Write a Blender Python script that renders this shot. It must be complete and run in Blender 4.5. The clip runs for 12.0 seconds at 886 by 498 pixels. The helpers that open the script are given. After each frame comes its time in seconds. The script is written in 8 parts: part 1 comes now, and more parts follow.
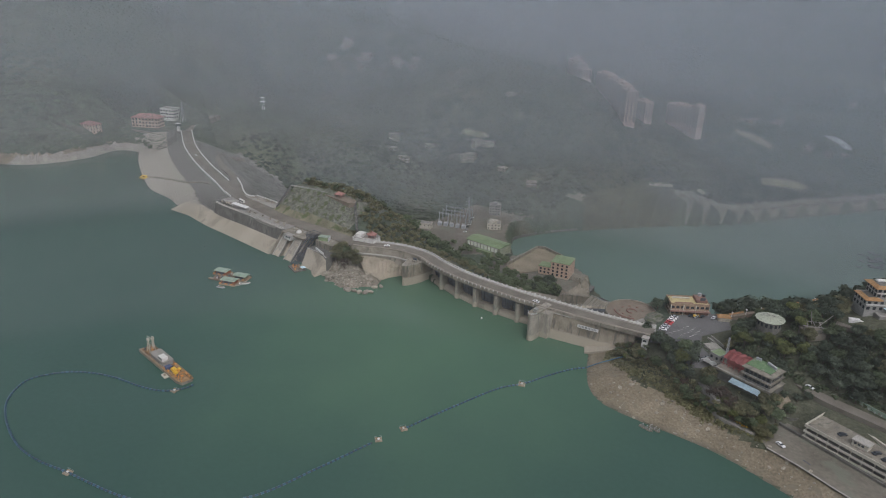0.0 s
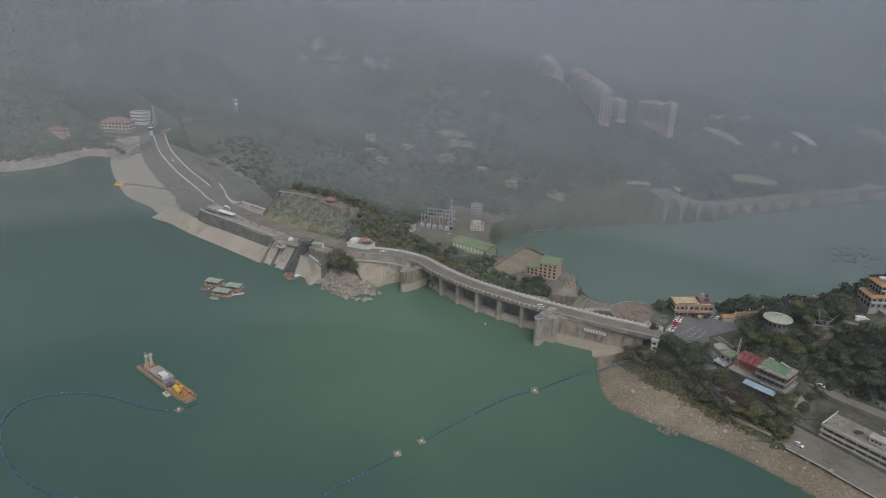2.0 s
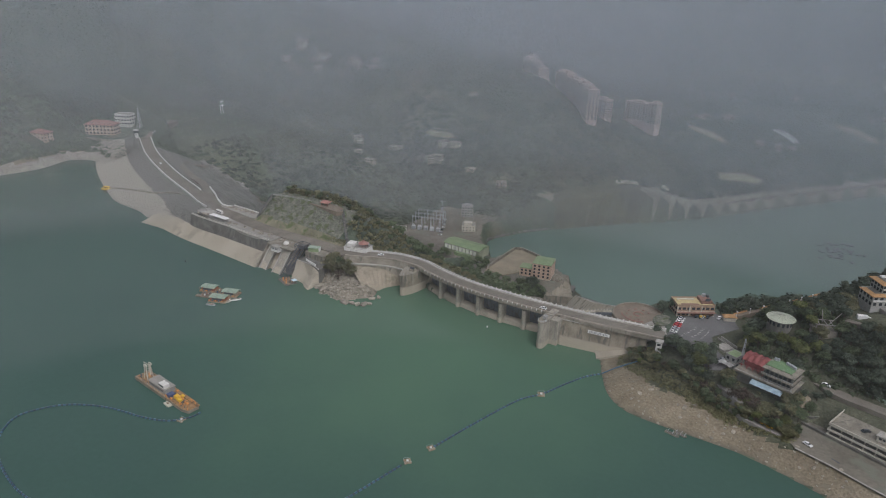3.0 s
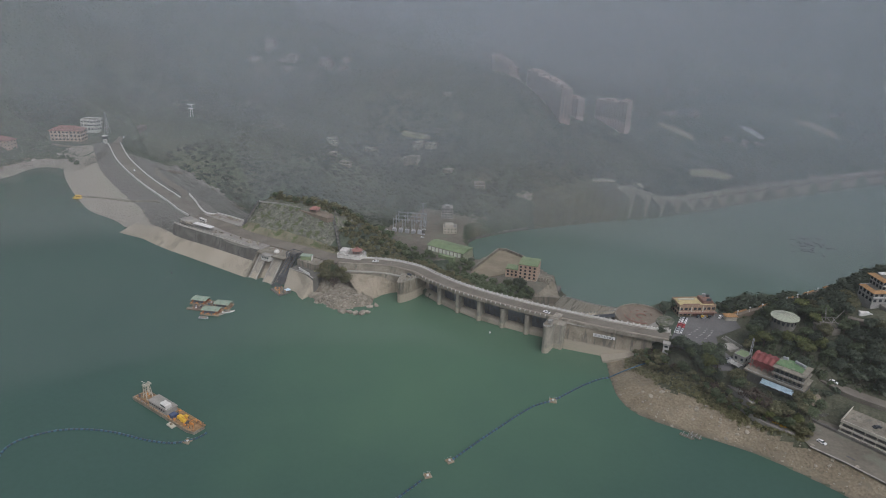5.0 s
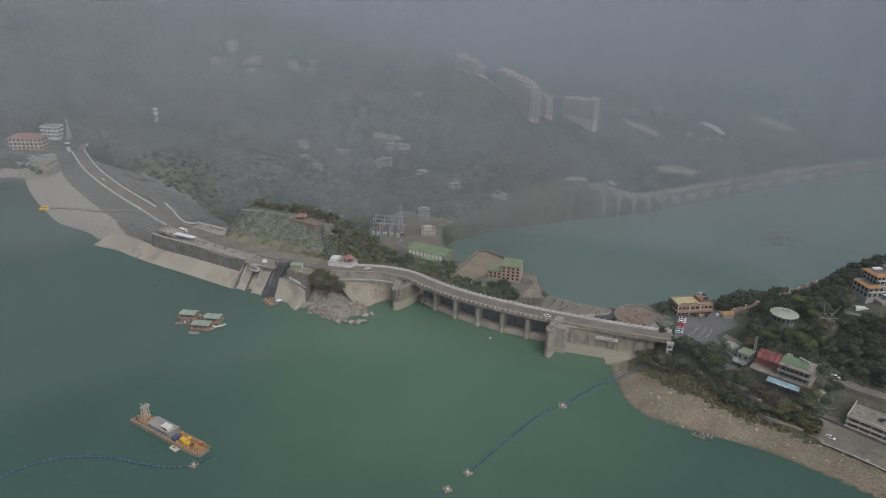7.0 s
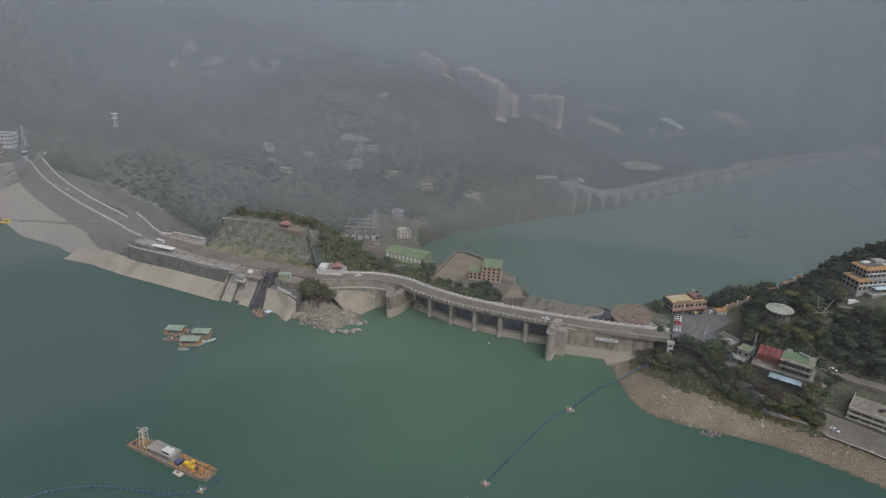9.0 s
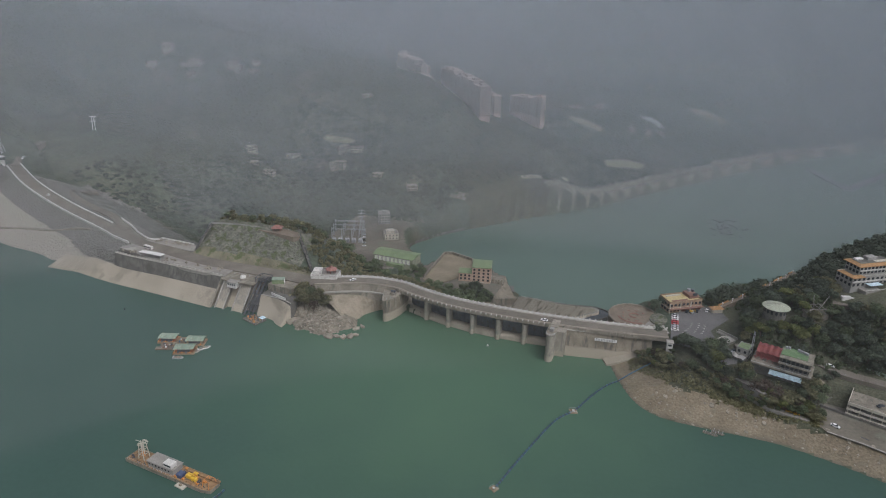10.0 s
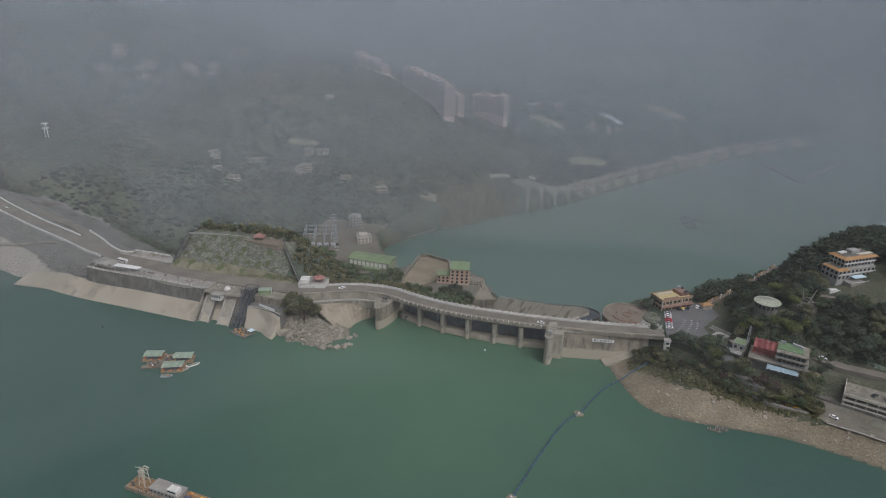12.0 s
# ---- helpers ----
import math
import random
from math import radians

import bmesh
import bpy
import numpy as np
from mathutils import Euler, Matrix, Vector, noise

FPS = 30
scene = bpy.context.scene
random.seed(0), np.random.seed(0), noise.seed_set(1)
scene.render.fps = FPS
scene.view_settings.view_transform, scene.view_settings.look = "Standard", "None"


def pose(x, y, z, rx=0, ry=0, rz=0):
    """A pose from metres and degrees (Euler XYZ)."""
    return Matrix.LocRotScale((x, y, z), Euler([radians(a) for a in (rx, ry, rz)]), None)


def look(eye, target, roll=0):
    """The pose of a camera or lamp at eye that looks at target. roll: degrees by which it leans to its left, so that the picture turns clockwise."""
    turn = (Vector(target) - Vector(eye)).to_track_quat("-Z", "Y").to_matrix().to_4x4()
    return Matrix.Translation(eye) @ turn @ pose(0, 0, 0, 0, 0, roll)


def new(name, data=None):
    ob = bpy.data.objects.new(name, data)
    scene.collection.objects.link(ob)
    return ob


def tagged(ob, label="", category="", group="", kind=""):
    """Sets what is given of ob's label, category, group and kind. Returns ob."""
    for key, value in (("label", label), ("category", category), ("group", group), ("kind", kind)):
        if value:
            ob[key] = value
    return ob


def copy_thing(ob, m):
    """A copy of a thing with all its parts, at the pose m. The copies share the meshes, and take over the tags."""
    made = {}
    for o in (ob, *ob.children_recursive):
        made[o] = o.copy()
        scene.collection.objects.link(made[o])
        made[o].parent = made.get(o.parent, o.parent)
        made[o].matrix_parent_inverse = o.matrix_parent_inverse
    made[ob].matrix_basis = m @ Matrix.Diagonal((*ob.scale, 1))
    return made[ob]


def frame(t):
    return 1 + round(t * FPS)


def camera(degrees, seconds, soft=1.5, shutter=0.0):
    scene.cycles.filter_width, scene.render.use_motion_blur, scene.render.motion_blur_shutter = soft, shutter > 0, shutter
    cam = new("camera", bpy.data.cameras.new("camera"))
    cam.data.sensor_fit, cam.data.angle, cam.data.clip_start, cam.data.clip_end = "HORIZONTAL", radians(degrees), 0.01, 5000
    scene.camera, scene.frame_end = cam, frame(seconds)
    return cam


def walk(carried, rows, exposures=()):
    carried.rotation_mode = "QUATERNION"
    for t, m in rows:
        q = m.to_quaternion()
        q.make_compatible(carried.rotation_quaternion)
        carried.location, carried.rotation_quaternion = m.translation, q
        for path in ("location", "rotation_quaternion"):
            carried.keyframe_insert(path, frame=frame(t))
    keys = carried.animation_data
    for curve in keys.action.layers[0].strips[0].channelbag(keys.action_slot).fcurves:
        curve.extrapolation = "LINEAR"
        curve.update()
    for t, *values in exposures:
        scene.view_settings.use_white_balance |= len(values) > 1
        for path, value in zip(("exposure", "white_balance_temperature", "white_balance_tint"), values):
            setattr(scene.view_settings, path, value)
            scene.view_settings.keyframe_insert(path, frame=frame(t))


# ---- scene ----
cam = camera(66.64, 12.0, soft=1.0)
PATH = [
    (0, (208.21, -339.58, 210.18), (150.41, -267.05, 172.78), 1.68),
    (0.5, (201.88, -341.96, 210.46), (145.16, -268.60, 173.03), 1.69),
    (1, (195.58, -344.29, 210.76), (139.94, -270.11, 173.31), 1.72),
    (1.5, (189.35, -346.57, 211.09), (134.81, -271.59, 173.63), 1.74),
    (2, (183.11, -348.73, 211.42), (129.68, -272.96, 173.95), 1.76),
    (2.5, (176.74, -350.79, 211.76), (124.42, -274.25, 174.28), 1.77),
    (3, (170.36, -352.68, 212.11), (119.21, -275.37, 174.61), 1.78),
    (5, (144.95, -359.48, 213.55), (98.62, -279.22, 175.98), 1.79),
    (5.5, (138.52, -360.91, 213.86), (93.52, -279.90, 176.27), 1.77),
    (6, (132.08, -362.33, 214.18), (88.43, -280.59, 176.59), 1.75),
    (6.5, (125.66, -363.70, 214.51), (83.35, -281.26, 176.91), 1.73),
    (7, (119.26, -364.92, 214.84), (78.33, -281.78, 177.25), 1.72),
    (9, (92.96, -368.82, 216.25), (58.06, -283.03, 178.54), 1.65),
    (9.5, (86.52, -369.54, 216.57), (53.20, -283.13, 178.84), 1.62),
    (10, (80.07, -370.20, 216.88), (48.28, -283.22, 179.15), 1.60),
    (10.5, (73.51, -370.78, 217.16), (43.35, -283.23, 179.42), 1.59),
    (11, (66.86, -371.19, 217.43), (38.32, -283.10, 179.68), 1.58),
    (11.5, (60.16, -371.55, 217.66), (33.33, -282.93, 179.90), 1.58),
    (12, (53.42, -371.74, 217.91), (28.27, -282.62, 180.14), 1.58),
]
walk(cam, [(t, look(eye, target, roll)) for t, eye, target, roll in PATH], [(0, 0.24, 6050, 12)])

# ---- world and light: a hazy overcast day ----
world = bpy.data.worlds.new("overcast_sky")
scene.world = world
world.use_nodes = True
wn = world.node_tree
wbg = wn.nodes["Background"]
sky = wn.nodes.new("ShaderNodeTexSky")
sky.sky_type = "NISHITA"
sky.sun_disc = False
sky.sun_elevation = radians(52)
sky.sun_rotation = radians(120)
sky.air_density, sky.dust_density, sky.ozone_density = 1.0, 6.0, 0.6
grey_sky = wn.nodes.new("ShaderNodeHueSaturation")
grey_sky.inputs["Saturation"].default_value = 0.28
wn.links.new(sky.outputs[0], grey_sky.inputs["Color"])
wn.links.new(grey_sky.outputs[0], wbg.inputs["Color"])
wbg.inputs["Strength"].default_value = 0.108
sun_data = bpy.data.lights.new("sun", "SUN")
sun_data.energy, sun_data.angle, sun_data.color = 0.55, radians(35), (1.0, 0.96, 0.90)
sun = new("sun", sun_data)
sun.matrix_world = look((0, 0, 300), (-110, 110, 0))

# ---- materials ----
def mat(name, a, b, rough=0.85, size=6.0, fine=0.4, bump=0.3, metal=0.0, spot=None, spread=(0.35, 0.65), coords="Object", own=0.0, band=None, grain=0.14):
    """Two colours mixed by coarse noise, broken up by fine grain, with fine relief. size, fine: metres."""
    m = bpy.data.materials.new(name)
    m.use_nodes = True
    nt = m.node_tree
    n, k = nt.nodes, nt.links.new
    bs = n["Principled BSDF"]
    bs.inputs["Roughness"].default_value, bs.inputs["Metallic"].default_value = rough, metal
    bs.inputs["Specular IOR Level"].default_value = 0.3
    tc = n.new("ShaderNodeTexCoord")

    def tex(scale, detail):
        t = n.new("ShaderNodeTexNoise")
        t.inputs["Scale"].default_value, t.inputs["Detail"].default_value = scale, detail
        k(tc.outputs[coords], t.inputs["Vector"])
        return t
    big, small = tex(1 / size, 5), tex(1 / fine, 3)
    ramp = n.new("ShaderNodeMapRange")
    ramp.inputs["From Min"].default_value, ramp.inputs["From Max"].default_value = spread
    k(big.outputs["Fac"], ramp.inputs["Value"])
    mix = n.new("ShaderNodeMix")
    mix.data_type = "RGBA"
    mix.inputs[6].default_value, mix.inputs[7].default_value = (*a, 1), (*b, 1)
    k(ramp.outputs[0], mix.inputs[0])
    grn = n.new("ShaderNodeMapRange")
    grn.inputs["To Min"].default_value, grn.inputs["To Max"].default_value = 1 - grain, 1 + grain
    grn.inputs["From Min"].default_value, grn.inputs["From Max"].default_value = 0.3, 0.7
    k(small.outputs["Fac"], grn.inputs["Value"])
    mul = n.new("ShaderNodeMix")
    mul.data_type, mul.blend_type = "RGBA", "MULTIPLY"
    mul.inputs[0].default_value = 1.0
    k(mix.outputs[2], mul.inputs[6])
    k(grn.outputs[0], mul.inputs[7])
    last = mul.outputs[2]
    if spot:
        colour, amount, scale, *run = spot
        st = tex(1 / scale, 6)
        if run:
            mp = n.new("ShaderNodeMapping")
            mp.inputs["Scale"].default_value = (1, 1, run[0])
            k(tc.outputs[coords], mp.inputs[0])
            k(mp.outputs[0], st.inputs["Vector"])
        sr = n.new("ShaderNodeMapRange")
        sr.inputs["From Min"].default_value, sr.inputs["From Max"].default_value = 0.62 - 0.25 * amount, 0.70 - 0.2 * amount
        k(st.outputs["Fac"], sr.inputs["Value"])
        sm = n.new("ShaderNodeMix")
        sm.data_type = "RGBA"
        sm.inputs[7].default_value = (*colour, 1)
        k(sr.outputs[0], sm.inputs[0])
        k(last, sm.inputs[6])
        last = sm.outputs[2]
    if band:
        z0, colour = band
        sep = n.new("ShaderNodeSeparateXYZ")
        k(tc.outputs["Object"], sep.inputs[0])
        wav = n.new("ShaderNodeMath")
        wav.operation, wav.inputs[1].default_value = "MULTIPLY_ADD", 2.2
        k(big.outputs["Fac"], wav.inputs[0])
        k(sep.outputs[2], wav.inputs[2])
        br = n.new("ShaderNodeMapRange")
        br.inputs["From Min"].default_value, br.inputs["From Max"].default_value = z0 + 1.8, z0 + 0.6
        k(wav.outputs[0], br.inputs["Value"])
        bmix = n.new("ShaderNodeMix")
        bmix.data_type = "RGBA"
        bmix.inputs[7].default_value = (*colour, 1)
        k(br.outputs[0], bmix.inputs[0])
        k(last, bmix.inputs[6])
        last = bmix.outputs[2]
    if own:
        oi = n.new("ShaderNodeObjectInfo")
        orr = n.new("ShaderNodeMapRange")
        orr.inputs["To Min"].default_value, orr.inputs["To Max"].default_value = 1 - own, 1 + own
        k(oi.outputs["Random"], orr.inputs["Value"])
        om = n.new("ShaderNodeMix")
        om.data_type, om.blend_type = "RGBA", "MULTIPLY"
        om.inputs[0].default_value = 1.0
        k(last, om.inputs[6])
        k(orr.outputs[0], om.inputs[7])
        last = om.outputs[2]
    k(last, bs.inputs["Base Color"])
    if bump:
        bp = n.new("ShaderNodeBump")
        bp.inputs["Strength"].default_value, bp.inputs["Distance"].default_value = bump, fine
        k(small.outputs["Fac"], bp.inputs["Height"])
        k(bp.outputs[0], bs.inputs["Normal"])
    return m


def water_mat(name, a, b, hazy_plume=None):
    """Turbid water; the plume's centre, inner and outer radius, and colour: silt plus painted haze."""
    m = mat(name, a, b, rough=0.22, size=160.0, fine=3.0, bump=0.0, spread=(0.3, 0.7), grain=0.03)
    nt = m.node_tree
    n, k = nt.nodes, nt.links.new
    bs = n["Principled BSDF"]
    bs.inputs["IOR"].default_value = 1.333
    bs.inputs["Specular IOR Level"].default_value = 0.5
    tc = n.new("ShaderNodeTexCoord")
    rip = n.new("ShaderNodeTexNoise")
    rip.inputs["Scale"].default_value, rip.inputs["Detail"].default_value = 0.5, 4
    k(tc.outputs["Object"], rip.inputs["Vector"])
    bp = n.new("ShaderNodeBump")
    bp.inputs["Strength"].default_value, bp.inputs["Distance"].default_value = 0.25, 0.3
    k(rip.outputs["Fac"], bp.inputs["Height"])
    k(bp.outputs[0], bs.inputs["Normal"])
    # brighter patch off the dam: silt colour with the bright haze painted in
    if hazy_plume:
        (px_, py_), r0, r1, colour = hazy_plume
        mp = n.new("ShaderNodeMapping")
        mp.inputs["Location"].default_value = (-px_, -py_, 0)
        k(tc.outputs["Object"], mp.inputs[0])
        ln = n.new("ShaderNodeVectorMath")
        ln.operation = "LENGTH"
        k(mp.outputs[0], ln.inputs[0])
        cloud = n.new("ShaderNodeTexNoise")
        cloud.inputs["Scale"].default_value, cloud.inputs["Detail"].default_value = 1 / 90, 4
        k(tc.outputs["Object"], cloud.inputs["Vector"])
        ad = n.new("ShaderNodeMath")
        ad.operation, ad.inputs[1].default_value = "MULTIPLY_ADD", 160
        k(cloud.outputs["Fac"], ad.inputs[0])
        k(ln.outputs["Value"], ad.inputs[2])
        mr = n.new("ShaderNodeMapRange")
        mr.interpolation_type = "SMOOTHSTEP"
        mr.inputs["From Min"].default_value, mr.inputs["From Max"].default_value = r1 + 80, r0 + 80
        k(ad.outputs[0], mr.inputs["Value"])
        pm = n.new("ShaderNodeMix")
        pm.data_type = "RGBA"
        pm.inputs[7].default_value = (*colour, 1)
        k(mr.outputs[0], pm.inputs[0])
        k(bs.inputs["Base Color"].links[0].from_socket, pm.inputs[6])
        k(pm.outputs[2], bs.inputs["Base Color"])
    return m


M = {
    "water": water_mat("reservoir_water", (0.042, 0.081, 0.065), (0.050, 0.091, 0.073), ((-30, -20), 20, 220, (0.074, 0.131, 0.085))),
    "lake": water_mat("lake_water", (0.098, 0.145, 0.120), (0.112, 0.157, 0.133)),
    "forest_floor": mat("forest_floor", (0.052, 0.069, 0.050), (0.092, 0.102, 0.068), size=110, fine=5, bump=0.4, grain=0.2, spot=((0.11, 0.104, 0.075), 0.12, 90)),
    "grass": mat("dry_grass", (0.135, 0.125, 0.085), (0.195, 0.178, 0.122), size=9, fine=0.8, spot=((0.09, 0.11, 0.05), 0.3, 6)),
    "gravel": mat("gravel_bank", (0.168, 0.139, 0.097), (0.228, 0.193, 0.139), size=14, fine=1.1, bump=0.8, spot=((0.18, 0.155, 0.115), 0.3, 4), grain=0.25, band=(0.3, (0.12, 0.105, 0.08))),
    "riprap": mat("riprap", (0.17, 0.165, 0.155), (0.30, 0.29, 0.275), size=8, fine=1.4, bump=1.0, spot=((0.12, 0.12, 0.11), 0.25, 3), grain=0.3),
    "riprap_dark": mat("weathered_riprap", (0.115, 0.11, 0.095), (0.18, 0.17, 0.15), size=7, fine=1.5, bump=1.0, spot=((0.09, 0.09, 0.075), 0.25, 3), grain=0.3),
    "riprap_brown": mat("downstream_riprap", (0.13, 0.125, 0.112), (0.185, 0.18, 0.165), size=12, fine=1.8, bump=1.0, grain=0.3, spot=((0.09, 0.095, 0.075), 0.25, 9)),
    "riprap_pale": mat("riprap_pale", (0.25, 0.225, 0.19), (0.32, 0.29, 0.25), size=10, fine=1.6, bump=0.9, spot=((0.20, 0.19, 0.18), 0.2, 3), grain=0.22),
    "concrete": mat("concrete", (0.30, 0.285, 0.255), (0.37, 0.35, 0.315), size=9, fine=0.7, bump=0.15, spot=((0.24, 0.225, 0.2), 0.15, 5)),
    "concrete_old": mat("stained_concrete", (0.17, 0.152, 0.122), (0.26, 0.234, 0.19), size=6, fine=0.6, bump=0.2, spot=((0.14, 0.132, 0.11), 0.35, 2.2, 0.15)),
    # dark concrete, also used where shade is put into the colour
    "concrete_dark": mat("dark_and_shaded_concrete", (0.098, 0.093, 0.083), (0.155, 0.147, 0.133), size=7, fine=0.8, bump=0.2, spot=((0.095, 0.092, 0.085), 0.35, 2.5, 0.15)),
    "chute": mat("spillway_chute_concrete", (0.42, 0.375, 0.295), (0.48, 0.43, 0.345), size=14, fine=0.9, bump=0.1, spot=((0.27, 0.24, 0.185), 0.3, 9), grain=0.08),
    "apron": mat("bleached_concrete", (0.275, 0.243, 0.192), (0.33, 0.293, 0.235), size=18, fine=0.9, bump=0.1, spot=((0.23, 0.203, 0.16), 0.25, 12), grain=0.07),
    "road": mat("asphalt", (0.135, 0.118, 0.098), (0.18, 0.16, 0.135), size=12, fine=0.5, bump=0.1),
    "asphalt": mat("dark_asphalt", (0.11, 0.105, 0.105), (0.145, 0.14, 0.138), size=12, fine=0.5, bump=0.1),
    "white": mat("white_paint", (0.50, 0.485, 0.455), (0.58, 0.565, 0.53), size=3, fine=0.4, bump=0.05, spot=((0.38, 0.36, 0.33), 0.15, 2)),
    "dam_wall": mat("weathered_dam_concrete", (0.178, 0.152, 0.116), (0.255, 0.222, 0.173), size=5, fine=0.5, bump=0.2, spot=((0.13, 0.118, 0.096), 0.35, 2.2, 0.12), band=(6.0, (0.31, 0.275, 0.215))),
    "pier": mat("pier_concrete", (0.24, 0.218, 0.18), (0.32, 0.292, 0.245), size=4, fine=0.5, bump=0.2, spot=((0.22, 0.205, 0.175), 0.35, 1.8, 0.12), band=(3.5, (0.33, 0.295, 0.235))),
    "yard": mat("plant_yard", (0.125, 0.113, 0.09), (0.175, 0.158, 0.13), size=25, fine=2, bump=0.2, spot=((0.15, 0.15, 0.12), 0.3, 14)),
    "brown": mat("brown_turf", (0.20, 0.168, 0.12), (0.255, 0.215, 0.155), size=14, fine=1.5, bump=0.3),
    "rock": mat("brown_headland_rock", (0.17, 0.148, 0.115), (0.25, 0.222, 0.178), size=7, fine=1.6, bump=1.0, spot=((0.12, 0.105, 0.08), 0.3, 4), grain=0.3),
    "stone": mat("pale_boulder", (0.22, 0.195, 0.155), (0.31, 0.282, 0.232), size=3, fine=0.5, bump=0.5, own=0.25),
    "pink": mat("pink_render", (0.42, 0.305, 0.235), (0.48, 0.35, 0.275), size=6, fine=0.7, bump=0.05),
    "cream": mat("cream_render", (0.42, 0.39, 0.325), (0.48, 0.45, 0.38), size=5, fine=0.7, bump=0.05, spot=((0.40, 0.37, 0.30), 0.15, 3)),
    "greyrender": mat("grey_render", (0.25, 0.243, 0.228), (0.31, 0.303, 0.285), size=5, fine=0.7, bump=0.05, spot=((0.26, 0.25, 0.235), 0.2, 3)),
    "redroof": mat("red_sheet_roof", (0.32, 0.10, 0.098), (0.39, 0.135, 0.125), rough=0.6, size=3, fine=0.4, bump=0.1),
    "greenroof": mat("green_roof", (0.095, 0.165, 0.08), (0.145, 0.21, 0.11), rough=0.7, size=4, fine=0.6, bump=0.1, spot=((0.20, 0.215, 0.16), 0.25, 3)),
    "paleroof": mat("pale_green_roof", (0.16, 0.21, 0.115), (0.21, 0.26, 0.145), rough=0.7, size=9, fine=0.9, bump=0.1),
    "tilered": mat("terracotta_tile", (0.25, 0.12, 0.10), (0.30, 0.155, 0.13), rough=0.6, size=2, fine=0.35, bump=0.3),
    "orange": mat("orange_tile", (0.29, 0.165, 0.07), (0.36, 0.21, 0.095), rough=0.55, size=3, fine=0.35, bump=0.3),
    "yellowroof": mat("yellow_floor_tile", (0.40, 0.33, 0.17), (0.48, 0.395, 0.215), rough=0.7, size=4, fine=0.5, bump=0.1),
    "brick": mat("red_brick", (0.18, 0.105, 0.085), (0.235, 0.14, 0.11), size=3, fine=0.4, bump=0.3),
    "paving": mat("pink_paving", (0.155, 0.125, 0.097), (0.20, 0.163, 0.128), size=5, fine=0.5, bump=0.15),
    "terrace": mat("grey_terrace", (0.22, 0.205, 0.185), (0.28, 0.265, 0.24), size=5, fine=0.5, bump=0.1),
    "glass": mat("dark_window_glass", (0.035, 0.04, 0.045), (0.06, 0.065, 0.07), rough=0.12, size=3, fine=1, bump=0),
    "awning": mat("pale_blue_canvas", (0.46, 0.60, 0.68), (0.58, 0.70, 0.76), rough=0.7, size=2, fine=0.5, bump=0.1),
    "canvas": mat("white_canvas", (0.56, 0.55, 0.53), (0.64, 0.63, 0.61), rough=0.7, size=2, fine=0.5, bump=0.1),
    "rust": mat("rusty_deck_steel", (0.22, 0.138, 0.075), (0.32, 0.21, 0.118), rough=0.8, size=2.5, fine=0.4, bump=0.2, spot=((0.14, 0.09, 0.06), 0.3, 1.8)),
    "yellow": mat("yellow_machine_paint", (0.58, 0.36, 0.04), (0.66, 0.43, 0.07), rough=0.5, size=2, fine=0.4, bump=0.05),
    "orange_paint": mat("orange_machine_paint", (0.50, 0.20, 0.05), (0.58, 0.26, 0.08), rough=0.5, size=2, fine=0.4, bump=0.05),
    "blue": mat("blue_plastic_float", (0.042, 0.085, 0.125), (0.06, 0.115, 0.16), rough=0.45, size=2, fine=0.4, bump=0.02, own=0.3),
    "galv": mat("galvanised_steel", (0.36, 0.37, 0.38), (0.45, 0.46, 0.47), rough=0.55, metal=0.4, size=2, fine=0.4, bump=0.05),
    "timber": mat("weathered_timber", (0.21, 0.165, 0.115), (0.29, 0.235, 0.17), size=2, fine=0.3, bump=0.2),
    "roofseagreen": mat("faded_green_sheet", (0.21, 0.28, 0.215), (0.29, 0.345, 0.265), rough=0.6, size=3, fine=0.4, bump=0.1, spot=((0.22, 0.20, 0.16), 0.25, 2)),
    "bark": mat("bark", (0.10, 0.08, 0.06), (0.16, 0.13, 0.10), size=1, fine=0.2, bump=0.4),
    "tyre": mat("tyre_rubber", (0.02, 0.02, 0.02), (0.035, 0.035, 0.035), rough=0.9, size=1, fine=0.2, bump=0.1),
    "cutslope": mat("overgrown_cut_slope", (0.10, 0.105, 0.082), (0.165, 0.16, 0.13), size=5, fine=1.6, bump=1.0, spot=((0.085, 0.10, 0.052), 0.4, 4.5), grain=0.35),
    "mud": mat("dried_mud_concrete", (0.20, 0.175, 0.135), (0.255, 0.225, 0.175), size=9, fine=1.0, bump=0.15, spot=((0.15, 0.135, 0.105), 0.3, 6), grain=0.12),
    "beach": mat("pale_silt_slab", (0.24, 0.205, 0.155), (0.30, 0.26, 0.20), size=9, fine=1.0, bump=0.15, spot=((0.20, 0.172, 0.13), 0.3, 5), grain=0.1),
    "redwall": mat("red_brown_boards", (0.24, 0.09, 0.05), (0.32, 0.13, 0.075), size=2, fine=0.3, bump=0.2, spot=((0.16, 0.10, 0.07), 0.3, 1.2)),
    "tan": mat("tan_render", (0.25, 0.175, 0.12), (0.32, 0.23, 0.16), size=5, fine=0.7, bump=0.05, spot=((0.26, 0.21, 0.16), 0.2, 3)),
    "palegreen": mat("pale_green_render", (0.25, 0.26, 0.185), (0.31, 0.32, 0.23), size=6, fine=0.7, bump=0.05),
    "litter": mat("leaf_litter", (0.055, 0.06, 0.038), (0.09, 0.09, 0.06), size=8, fine=1.2, bump=0.6, grain=0.3),
    "gate": mat("grey_gate_steel", (0.10, 0.105, 0.12), (0.145, 0.15, 0.165), rough=0.6, size=4, fine=0.6, bump=0.1, spot=((0.10, 0.09, 0.08), 0.3, 2)),
